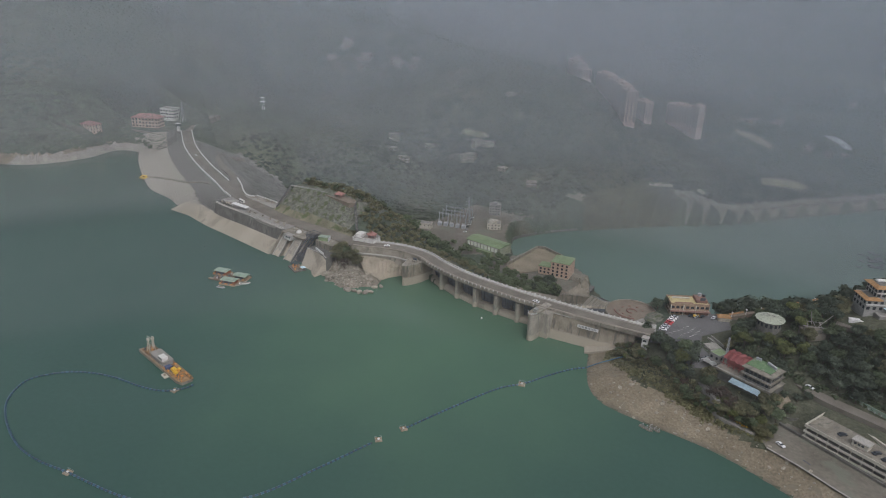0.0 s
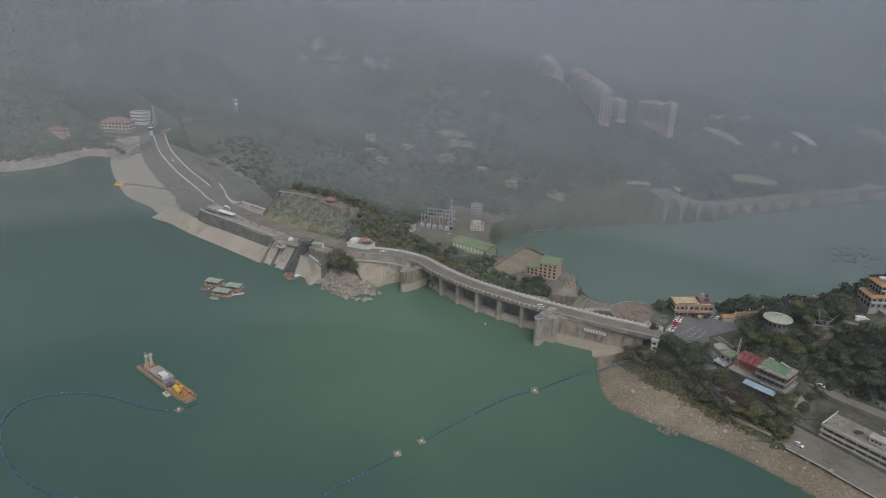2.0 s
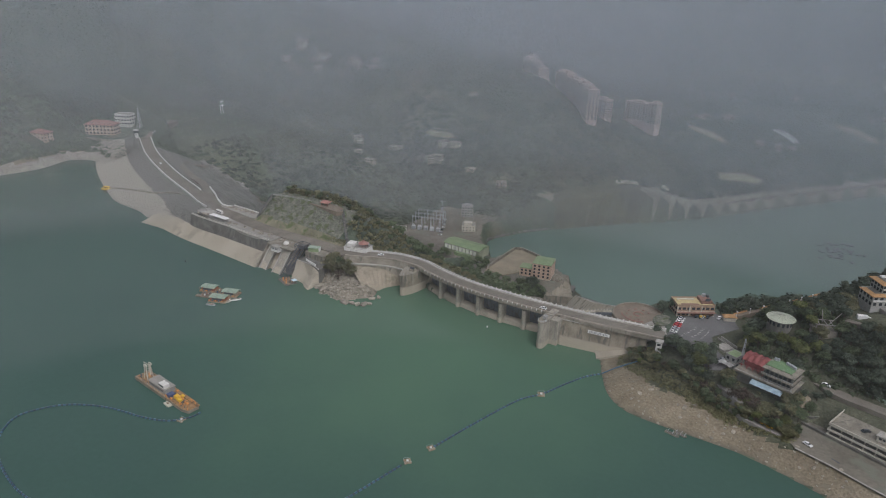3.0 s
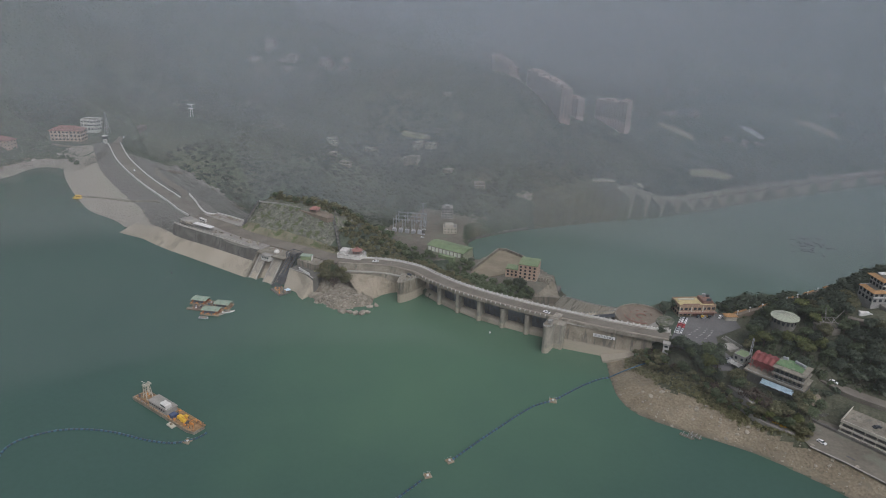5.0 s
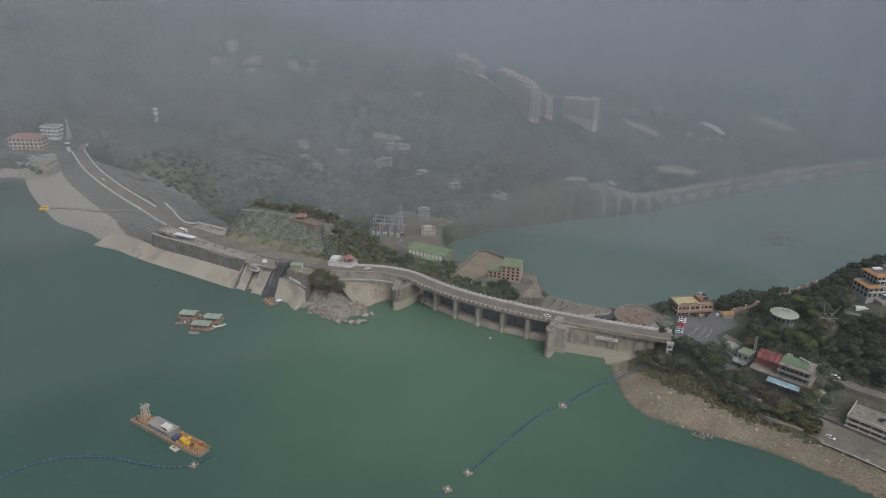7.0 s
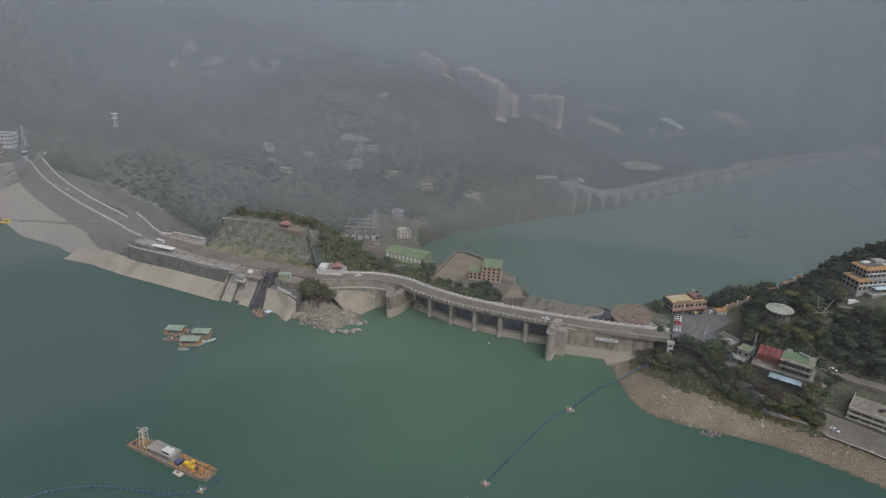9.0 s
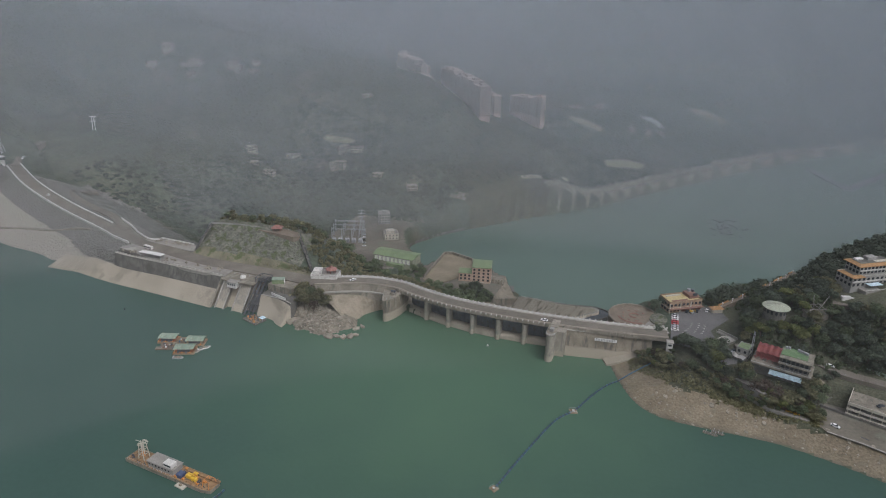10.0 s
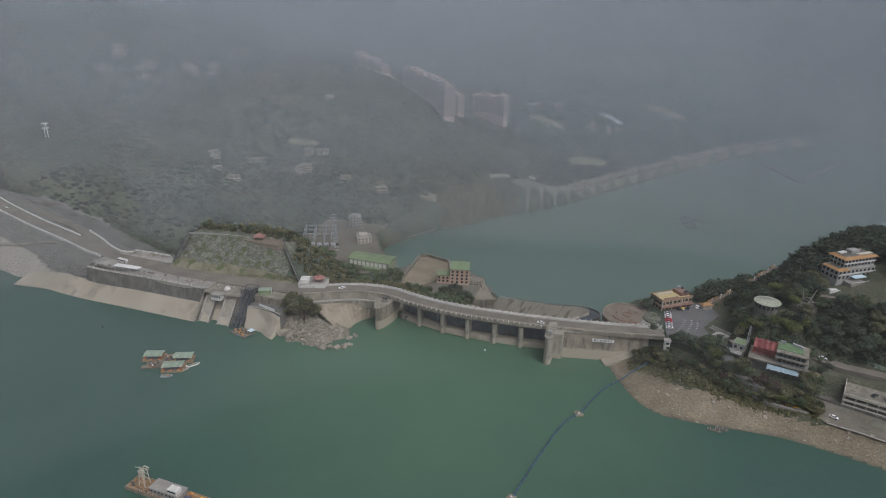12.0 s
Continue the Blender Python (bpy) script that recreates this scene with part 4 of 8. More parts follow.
def block_house(name, m, w, d, floors, fh, cols, wall, roof, label, category="building", sides=(0, 1, 2, 3), win=(1.4, 1.5), parapet=0.7, roof_kind="flat", rise=2.5, over=0.5, group=""):
    """A storeyed block with windows, bands between the floors and a flat, hipped or gabled roof."""
    e = empty(name, m, label, category, group)
    h = floors * fh
    body = part("wall", box(-w / 2, -d / 2, -2.5, w / 2, d / 2, h), wall, e)
    me = window_mesh(*win)
    for f in range(floors):
        z = f * fh + (fh - win[1]) * 0.55
        for s_ in sides:
            n = cols if s_ in (0, 2) else max(1, round(cols * d / w))
            facade_windows(body, s_, w if s_ in (0, 2) else d, n, z, h, 0, me, d if s_ in (0, 2) else w)
    for f in range(1, floors):
        part("band", box(-w / 2 - 0.15, -d / 2 - 0.15, f * fh - 0.15, w / 2 + 0.15, d / 2 + 0.15, f * fh + 0.12), M["cream"], body)
    if roof_kind == "flat":
        part("roof", box(-w / 2 + 0.3, -d / 2 + 0.3, h - 0.2, w / 2 - 0.3, d / 2 - 0.3, h + 0.12), roof, e)
        bm = bmesh.new()
        for a in ((-w / 2, -d / 2, w / 2, -d / 2 + 0.3), (-w / 2, d / 2 - 0.3, w / 2, d / 2), (-w / 2, -d / 2 + 0.3, -w / 2 + 0.3, d / 2 - 0.3), (w / 2 - 0.3, -d / 2 + 0.3, w / 2, d / 2 - 0.3)):
            add_box(bm, a[0], a[1], h + 0.002, a[2], a[3], h + parapet)
        part("parapet", bm, wall, e)
    else:
        bm = bmesh.new()
        W, D = w / 2 + over, d / 2 + over
        r = W - D if roof_kind == "hip" else W
        r = max(r, 0.4)
        v = [bm.verts.new(p) for p in ((-W, -D, h), (W, -D, h), (W, D, h), (-W, D, h), (-r, 0, h + rise), (r, 0, h + rise), (-W, -D, h - 0.3), (W, -D, h - 0.3), (W, D, h - 0.3), (-W, D, h - 0.3))]
        for f in ((0, 1, 5, 4), (1, 2, 5), (2, 3, 4, 5), (3, 0, 4), (0, 6, 7, 1), (1, 7, 8, 2), (2, 8, 9, 3), (3, 9, 6, 0), (9, 8, 7, 6)):
            bm.faces.new([v[i] for i in f])
        rf = part("roof", bm, roof, e)
        part("ridge", add_rod(bmesh.new(), (-r, 0, h + rise), (r, 0, h + rise), 0.22), roof, rf)
    return e


CAR_PAINT = {k: mat(k + "_car_paint", a, b, rough=0.3, size=3, fine=0.5, bump=0) for k, a, b in (
    ("white", (0.70, 0.70, 0.69), (0.76, 0.76, 0.75)), ("silver", (0.38, 0.39, 0.41), (0.44, 0.45, 0.47)), ("red", (0.42, 0.03, 0.04), (0.48, 0.05, 0.05)), ("dark", (0.03, 0.035, 0.045), (0.05, 0.055, 0.065)))}


def car(colour, m):
    e = empty("car", m, colour + " parked saloon car with dark windows", "car", "parked cars")
    bm = bmesh.new()
    prof = [(-2.2, 0.35), (-2.25, 0.75), (-2.1, 0.95), (-1.3, 1.0), (1.0, 0.95), (2.0, 0.82), (2.2, 0.6), (2.2, 0.35)]
    v = [[bm.verts.new((x, s * 0.88, z)) for x, z in prof] for s in (-1, 1)]
    n = len(prof)
    for i in range(n):
        bm.faces.new((v[0][i], v[0][(i + 1) % n], v[1][(i + 1) % n], v[1][i]))
    bm.faces.new(v[0])
    bm.faces.new(v[1][::-1])
    body = part("body", bm, CAR_PAINT[colour], e)
    bm = bmesh.new()
    lo = [bm.verts.new((x, y, 0.97)) for x, y in ((-1.7, -0.8), (1.1, -0.8), (1.1, 0.8), (-1.7, 0.8))]
    hi = [bm.verts.new((x, y, 1.42)) for x, y in ((-1.15, -0.66), (0.35, -0.66), (0.35, 0.66), (-1.15, 0.66))]
    for i in range(4):
        bm.faces.new((lo[i], lo[(i + 1) % 4], hi[(i + 1) % 4], hi[i]))
    bm.faces.new(hi)
    part("window_band", bm, M["glass"], e)
    part("roof", box(-1.2, -0.68, 1.40, 0.4, 0.68, 1.47, bevel=0.03), CAR_PAINT[colour], e)
    for x in (-1.35, 1.35):
        for s in (-0.8, 0.8):
            wheel = part("wheel", add_rod(bmesh.new(), (x, s - 0.1, 0.33), (x, s + 0.1, 0.33), 0.33, seg=10), M["tyre"], e)
    return e


cars = {}


def park(colour, x, y, z, turn):
    m = pose(x, y, z, 0, 0, turn)
    if colour in cars:
        return copy_thing(cars[colour], m)
    cars[colour] = car(colour, m)
    return cars[colour]


# ---- the square at the bridge's end ----
PZ = 18.2
square = tagged(part("car_park", prism(bmesh.new(), [(88, 8), (86, 42), (97, 61), (113, 66), (121, 52), (110, 31), (114, 18), (126, 8), (124, -4), (117, -9), (104, 3)], PZ - 3.5, PZ), M["asphalt"], None), "dark asphalt car park with white bay lines", "car park", kind="structure")
bm_line = mesh_of("bay_line", box(-0.75, -0.13, 0, 0.75, 0.13, 0.02), M["white"])
for k_, (x0, y0, x1, y1) in enumerate(((94.5, 22, 99, 37), (100.5, 24, 103.2, 38), (105, 25.5, 106.5, 37.5))):
    for f in np.linspace(0, 1, 6):
        put("bay_line", bm_line, pose(x0 + (x1 - x0) * f + (2.0 * f * (1 - f)), y0 + (y1 - y0) * f, PZ + 0.004, 0, 0, 20 + 12 * k_), square)
for i in range(9):
    put("bay_line", bm_line, pose(96 + i * 2.6, 56.5 + i * 0.9, PZ + 0.004, 0, 0, 100), square)
for i, c in enumerate(("silver", "white", "white", "red", "red", "silver", "silver", "white")):
    park(c, 88.6 + 0.12 * i, 43 - i * 2.9, PZ, 12 + 3 * (i % 3))
for x, y, c, a in ((95.5, 51.5, "dark", 80), (98.6, 52.6, "silver", 85), (101.5, 55.0, "dark", 82), (120.5, 4.5, "dark", 40), (121.8, 7.2, "silver", 38), (123.2, 10.2, "dark", 40), (119.5, 1.8, "white", 42), (107.5, 58.5, "white", 85)):
    park(c, x, y, PZ, a)
digger = empty("excavator", pose(98.0, 51.5, PZ, 0, 0, 30) @ Matrix.Scale(0.7, 4), "small yellow excavator parked on asphalt", "excavator")
part("track", box(-1.6, -1.3, 0, 1.6, -0.7, 0.8, bevel=0.15), M["tyre"], digger)
part("track", box(-1.6, 0.7, 0, 1.6, 1.3, 0.8, bevel=0.15), M["tyre"], digger)
part("cab", box(-1.3, -1.1, 0.8, 0.9, 1.1, 2.5, bevel=0.15), M["yellow"], digger)
part("boom", add_rod(add_rod(bmesh.new(), (0.9, 0, 1.6), (3.2, 0, 3.4), 0.22, seg=4), (3.2, 0, 3.4), (4.6, 0, 0.8), 0.18, seg=4), M["yellow"], digger)

# the round paved terrace beyond the bridge
circ = empty("round_terrace", pose(0, 0, 0), "round pink paved terrace with a low stone rim", "terrace", kind="structure")
ring = [(63.5 + 15.5 * math.cos(a), 35 + 16.5 * math.sin(a)) for a in np.linspace(0, 2 * math.pi, 40, endpoint=False)]
part("paving", prism(bmesh.new(), ring, -6, CREST - 0.4), M["paving"], circ)
bm = bmesh.new()
for (x0, y0), (x1, y1) in zip(ring, ring[1:] + ring[:1]):
    add_rod(bm, (x0, y0, CREST - 0.1), (x1, y1, CREST - 0.1), 0.45, seg=4)
part("rim", bm, M["concrete_old"], circ)
for r_ in (3.0, 10.5):
    bm = bmesh.new()
    pts = [(64 + r_ * math.cos(a), 35 + r_ * math.sin(a)) for a in np.linspace(*((0.6, 5.2) if r_ < 5 else (3.6, 5.3)), 22)]
    for (x0, y0), (x1, y1) in zip(pts, pts[1:]):
        add_rod(bm, (x0, y0, CREST - 0.1), (x1, y1, CREST - 0.1), 0.5, seg=4)
    part("planter_edge", bm, M["brick"], circ, "brick planter edge")
for a in np.linspace(0.8, 5.0, 7):
    part("bench", box(-0.9, -0.3, CREST - 0.4, 0.9, 0.3, CREST + 0.1, bevel=0.06), M["brick"], circ).matrix_basis = pose(64 + 7.2 * math.cos(a), 35 + 7.2 * math.sin(a), 0, 0, 0, math.degrees(a) + 90)
flat = tagged(part("bridgehead", prism(bmesh.new(), [(60, 17), (90, 19.5), (92, 40), (84, 46), (76, 38), (70, 21)], -4, CREST - 0.05), M["terrace"], None), "pale paved bridgehead between terrace and car park", "pavement", kind="structure")
bed = tagged(part("flower_bed", prism(bmesh.new(), [(79 + 5.5 * math.cos(a), 35 + 8 * math.sin(a)) for a in np.linspace(0, 2 * math.pi, 18, endpoint=False)], CREST - 0.4, CREST + 0.7), M["cutslope"], None), "oval clipped flower bed on the bridgehead", "flower bed")

booth = empty("gate_booth", pose(87.5, 1.5, PZ - 1, 0, 0, 8), "narrow white concrete booth at the bridge end", "booth")
part("shaft", box(-1.6, -1.6, -6, 1.6, 1.6, 3.6, bevel=0.1), M["white"], booth)
part("roof", box(-2.1, -2.1, 3.6, 2.1, 2.1, 4.1, bevel=0.1), M["concrete"], booth)
part("window", box(-1.0, -1.66, 1.6, 1.0, -1.58, 2.8), M["glass"], booth)

# the restaurant with its yellow roof terrace
rest = block_house("restaurant", pose(90.5, 57.5, PZ - 0.5, 0, 0, 36), 24, 12, 2, 3.6, 8, M["tan"], M["yellowroof"], "tan two storey restaurant with yellow tiled roof terrace", parapet=1.0, win=(2.0, 1.6))
part("stair_house", box(4.5, -3, 7.2, 11.2, 5.5, 9.4, bevel=0.1), M["brick"], rest, "brick stair house")
part("water_tank", add_rod(bmesh.new(), (8, 4, 9.4), (8, 4, 11.0), 1.2, seg=12), M["galv"], rest)
part("water_tank", add_rod(bmesh.new(), (10.3, 3, 9.4), (10.3, 3, 10.8), 1.0, seg=12), M["steel_dark"], rest)
part("brick_panel", box(-2, -6.35, 0, 11.0, -6.05, 3.4), M["brick"], rest, "red brick lower front")
part("roof_bench", box(-9, -5, 7.3, 2, -3.5, 8.0, bevel=0.08), M["brick"], rest)
part("roof_bench", box(-9, 3, 7.3, 2, 4.4, 8.0, bevel=0.08), M["cream"], rest)
for x in (-11.7, -4, 3.6):
    part("column", box(x - 0.3, -6.6, 0, x + 0.3, -6.05, 7.0), M["cream"], rest)
part("canopy", box(-12.5, -8.6, 3.3, 12.2, -6.1, 3.6, bevel=0.05), M["brick"], rest, "red brown front canopy")
part("roof_sign", box(6.4, -3.4, 9.4, 9.6, -3.1, 11.2, bevel=0.04), M["steel_dark"], rest)
kiosk = empty("kiosk", pose(113, 60, PZ, 0, 0, 30), "small kiosk with an orange tiled roof", "kiosk")
part("wall", box(-3.5, -2, 0, 3.5, 2, 2.8), M["cream"], kiosk)
bm = bmesh.new()
v = [bm.verts.new(p) for p in ((-4.2, -2.7, 2.7), (4.2, -2.7, 2.7), (4.2, 2.7, 2.7), (-4.2, 2.7, 2.7), (-2, 0, 4.2), (2, 0, 4.2))]
for f in ((0, 1, 5, 4), (1, 2, 5), (2, 3, 4, 5), (3, 0, 4), (3, 2, 1, 0)):
    bm.faces.new([v[i] for i in f])
part("roof", bm, M["orange"], kiosk)

# the ridge walk with its orange wall
walk_line = smooth_line([(110, 59), (118, 68), (136, 91), (151, 112), (165, 132)], 3)
ridge = empty("ridge_walk", pose(0, 0, 0), "ridge path with an orange wall and white lamp globes", "path", kind="structure")
zr = np.interp(np.arange(len(walk_line)), [0, len(walk_line) * 0.2, len(walk_line) - 1], [18.6, 20.5, 25.5])
a_, b_ = offset_line(walk_line, -1.4), offset_line(walk_line, 1.4)
nw = len(walk_line)
vv = [(*a_[i], zr[i] + 0.6) for i in range(nw)] + [(*b_[i], zr[i] + 0.6) for i in range(nw)] + [(*a_[i], zr[i] - 6) for i in range(nw)] + [(*b_[i], zr[i] - 6) for i in range(nw)]
ff = []
for i in range(nw - 1):
    ff += [(i, i + 1, nw + i + 1, nw + i), (nw + i, nw + i + 1, 3 * nw + i + 1, 3 * nw + i), (2 * nw + i, 2 * nw + i + 1, i + 1, i)]
obj("path", vv, ff, M["paving"], ridge)
for i in range(0, nw - 1, 1):
    if (i // 3) % 2 == 0:
        continue
    bm = add_rod(bmesh.new(), (*a_[i], zr[i] + 1.0), (*a_[i + 1], zr[i + 1] + 1.0), 0.7, seg=4)
    part("wall_panel", bm, M["orange"], ridge)
globe = bmesh.new()
bmesh.ops.create_icosphere(globe, subdivisions=2, radius=0.55, matrix=Matrix.Translation((0, 0, 3.2)))
add_rod(globe, (0, 0, 0), (0, 0, 2.8), 0.1)
globe_me = mesh_of("lamp", globe, M["canvas"])
for i in range(3, nw, 3):
    put("lamp", globe_me, pose(*b_[i], zr[i] + 0.6), ridge)

# ---- the building with the red and green roofs ----
tea = empty("tea_house", pose(147, -5.0, 18.6, 0, 0, -13), "tiered tea house with a red awning and a green roof", "building")
part("base", box(-15, -7, -5, 14, 7, 5.2, bevel=0.05), M["concrete_dark"], tea)
part("terrace", box(-15.6, -8.6, 5.2, 14.6, 7.4, 5.6, bevel=0.05), M["concrete_old"], tea, "grey open terrace")
part("upper_floor", box(-1.5, -5.6, 5.6, 12.8, 6.2, 12.0, bevel=0.05), M["concrete_dark"], tea)
part("mid_slab", box(-2.4, -7.4, 8.7, 13.8, 6.8, 9.1), M["concrete_old"], tea)
part("roof", box(-2.4, -6.8, 12.0, 13.6, 6.8, 12.5), M["concrete_old"], tea)
part("green_roof", box(-2.2, -3.2, 12.5, 10.8, 6.4, 12.8, bevel=0.06), M["greenroof"], tea, "green painted roof deck")
bm = bmesh.new()
x0, x1, nseg = -14.2, -2.0, 24
for i in range(nseg + 1):
    x = x0 + (x1 - x0) * i / nseg
    for y, z in ((-3.4, 10.6), (1.2, 12.6), (6.4, 11.6)):
        bm.verts.new((x, y, z + 0.28 * math.cos(i / nseg * 2 * math.pi * 4)))
bm.verts.ensure_lookup_table()
for i in range(nseg):
    for j in range(2):
        bm.faces.new([bm.verts[k] for k in (3 * i + j, 3 * i + j + 1, 3 * i + j + 4, 3 * i + j + 3)])
bmesh.ops.solidify(bm, geom=bm.faces[:], thickness=0.12)
part("red_awning", bm, M["redroof"], tea, "red sheet awning roof")
for x in (-14, -11, -8, -5, -2.4):
    part("awning_post", box(x - 0.12, -3.3, 5.6, x + 0.12, -3.06, 10.6), M["redroof"], tea)
    part("awning_rail", box(x - 1.2, -3.3, 7.0, x + 1.2, -3.2, 7.4), M["redroof"], tea)
part("red_wall", box(-14.0, 0.6, 5.6, -2.4, 1.0, 11.6), M["redroof"], tea)
for zz in (5.9, 9.1):
    for i in range(13):
        part("rail_post", box(-2.2 + i * 1.28, -7.3, zz, -2.1 + i * 1.28, -7.2, zz + 1.0), M["galv"], tea)
    part("hand_rail", box(-2.3, -7.32, zz + 0.95, 13.7, -7.2, zz + 1.05), M["galv"], tea)
part("terrace_rail", box(-15.5, -8.55, 6.4, 14.5, -8.45, 6.55), M["galv"], tea)
part("terrace_front", box(-15.5, -8.56, 5.6, 14.5, -8.44, 6.0), M["concrete_old"], tea)
win_me = window_mesh(1.5, 1.9)
for z in (6.1, 9.5):
    for i in range(6):
        put("window", win_me, pose(0.2 + i * 2.2, -5.62, z), tea)
    for i in range(4):
        put("window", win_me, pose(12.82, -3.6 + i * 2.4, z, 0, 0, 90), tea)
tank = mesh_of("roof_tank", add_rod(bmesh.new(), (0, 0, 0), (0, 0, 1.3), 0.7, seg=10), M["galv"])
for x, y in ((-0.6, 4.8), (0.8, 5.1), (5.4, 4.9), (6.6, 4.4), (7.8, 4.0), (9.0, 3.6), (10.0, 3.0)):
    put("roof_tank", tank, pose(x, y, 12.8), tea)
bm = bmesh.new()
n = 48
for i in range(n + 1):
    x = -5.5 + 16 * i / n
    sag = 0.5 * abs(math.sin(i / n * math.pi * 5))
    bm.verts.new((x, -8.2, 4.4 + 0.0 * sag))
    bm.verts.new((x, -11.6 - 0.5 * sag, 3.0 + sag * 0.9))
bm.verts.ensure_lookup_table()
for i in range(n):
    bm.faces.new([bm.verts[k] for k in (2 * i, 2 * i + 1, 2 * i + 3, 2 * i + 2)])
bmesh.ops.solidify(bm, geom=bm.faces[:], thickness=0.08)
part("blue_awning", bm, M["awning"], tea, "scalloped pale blue canvas awning")
part("patio", prism(bmesh.new(), [(14, -6), (19, -4), (21, 2), (17, 6), (14, 6)], -3, 0.8), M["brown"], tea, "brown planted patio")
side_house = block_house("stair_tower", pose(127.5, 5, PZ, 0, 0, -20), 6.5, 8, 2, 3.6, 2, M["greyrender"], M["paleroof"], "grey stair tower with a pale green roof", parapet=0.4)
mast = empty("radio_mast", pose(131, 5.5, 24, 0, 0, 20), "slim galvanised lattice radio mast", "mast")
bm = bmesh.new()
for dx, dy in ((-0.8, -0.8), (0.8, -0.8), (0, 0.9)):
    add_rod(bm, (dx, dy, -4), (dx * 0.4, dy * 0.4, 12), 0.12, seg=4)
part("leg_frame", bm, M["galv"], mast)
bm = bmesh.new()
for z in np.arange(-3, 12, 1.5):
    f = 1 - 0.6 * (z + 4) / 16
    add_rod(bm, (-0.8 * f, -0.8 * f, z), (0.8 * f, -0.8 * f, z + 1.2), 0.07, seg=4)
    add_rod(bm, (0.8 * f, -0.8 * f, z), (0, 0.9 * f, z + 1.2), 0.07, seg=4)
part("bracing", bm, M["galv"], mast)
tent = empty("canvas_canopy", pose(124.5, 0.5, PZ, 0, 0, -25), "white canvas canopy on thin poles", "canopy")
bm = bmesh.new()
for i in range(9):
    for j in range(5):
        bm.verts.new((-4 + i, -2.4 + 1.2 * j, 2.6 + 0.9 * abs(math.sin(i * math.pi / 4)) * (1 - abs(j - 2) * 0.3)))
bm.verts.ensure_lookup_table()
for i in range(8):
    for j in range(4):
        bm.faces.new([bm.verts[k] for k in (5 * i + j, 5 * i + j + 1, 5 * i + j + 6, 5 * i + j + 5)])
bmesh.ops.solidify(bm, geom=bm.faces[:], thickness=0.06)
part("canvas", bm, M["canvas"], tent)
for x, y in ((-4, -2.4), (4, -2.4), (4, 2.4), (-4, 2.4)):
    part("pole", add_rod(bmesh.new(), (x, y, 0), (x, y, 2.7), 0.08), M["galv"], tent)
kerb_house = empty("stair_court", pose(117, 24, PZ - 0.3, 0, 0, -35), "pale concrete stair and ramp beside the car park", "stairs")
part("ramp_wall", box(-7, 5.6, 0, 6, 6.2, 1.6, bevel=0.05), M["concrete"], kerb_house)
part("ramp_wall", box(-7, 3.2, 0, 3, 3.7, 1.2, bevel=0.05), M["concrete"], kerb_house)
for i in range(8):
    part("step", box(-2 + i * 0.4, -3, 0, 4.5, 3, 0.16 * (i + 1)), M["concrete"], kerb_house)
part("landing", box(1.2, -4.5, 0, 6.8, 3, 1.4), M["concrete"], kerb_house, "pale concrete landing")

# ---- the round hall on the hill ----
hall = empty("round_hall", pose(143, 34, 33, 0, 0, 0), "round hall with a shallow pale ribbed roof", "building")
ringp = [(6.3 * math.cos(a), 6.3 * math.sin(a)) for a in np.linspace(0, 2 * math.pi, 28, endpoint=False)]
part("wall", prism(bmesh.new(), ringp, -4, 7.4), M["concrete_dark"], hall)
bm = bmesh.new()
bmesh.ops.create_cone(bm, cap_ends=True, segments=28, radius1=7.7, radius2=0.5, depth=1.7, matrix=Matrix.Translation((0, 0, 8.3)))
part("roof", bm, mat("pale_roof_sheet", (0.30, 0.32, 0.245), (0.36, 0.38, 0.30), rough=0.6, size=4, fine=0.5, bump=0.05), hall, "shallow conical pale green roof")
for a in np.linspace(0, 2 * math.pi, 14, endpoint=False):
    part("roof_rib", add_rod(bmesh.new(), (7.7 * math.cos(a), 7.7 * math.sin(a), 7.52), (0.5 * math.cos(a), 0.5 * math.sin(a), 9.2), 0.09, seg=4), M["terrace"], hall)
wm = window_mesh(1.3, 2.0)
for a in np.linspace(0, 2 * math.pi, 16, endpoint=False):
    put("window", wm, pose(6.3 * math.cos(a), 6.3 * math.sin(a), 4.2, 0, 0, math.degrees(a) + 90), hall)

# ---- the hotel with orange eaves on the hill ----
hotel = empty("hill_hotel", pose(185.5, 58.5, 51.0, 0, 0, 35) @ Matrix.Diagonal((0.84, 0.84, 0.82, 1)), "grey white hillside hotel with orange tiled eaves", "building")


def eave(parent, x0, y0, x1, y1, z, o, rise):
    """A sloping tiled eave round a flat roof."""
    bm = bmesh.new()
    a4 = [(x0 - o, y0 - o), (x1 + o, y0 - o), (x1 + o, y1 + o), (x0 - o, y1 + o)]
    b4 = [(x0 + 1.2, y0 + 1.2), (x1 - 1.2, y0 + 1.2), (x1 - 1.2, y1 - 1.2), (x0 + 1.2, y1 - 1.2)]
    lo = [bm.verts.new((*p, z)) for p in a4]
    hi = [bm.verts.new((*p, z + rise)) for p in b4]
    ub = [bm.verts.new((*p, z - 0.35)) for p in a4]
    for k_ in range(4):
        bm.faces.new((lo[k_], lo[(k_ + 1) % 4], hi[(k_ + 1) % 4], hi[k_]))
        bm.faces.new((ub[k_], ub[(k_ + 1) % 4], lo[(k_ + 1) % 4], lo[k_]))
    bm.faces.new(hi)
    bm.faces.new(ub[::-1])
    e_ = part("eave_roof", bm, M["orange"], parent, "orange glazed tile eave")
    part("roof_deck", box(x0 + 1.4, y0 + 1.4, z + rise - 0.1, x1 - 1.4, y1 - 1.4, z + rise + 0.15), M["concrete_dark"], e_, "dark flat roof")


for x0, y0, x1, y1, z0, z1 in ((-5, -1.5, 30, 13, -6, 8.2), (1, 0.5, 30, 13, 8.2, 15.6)):
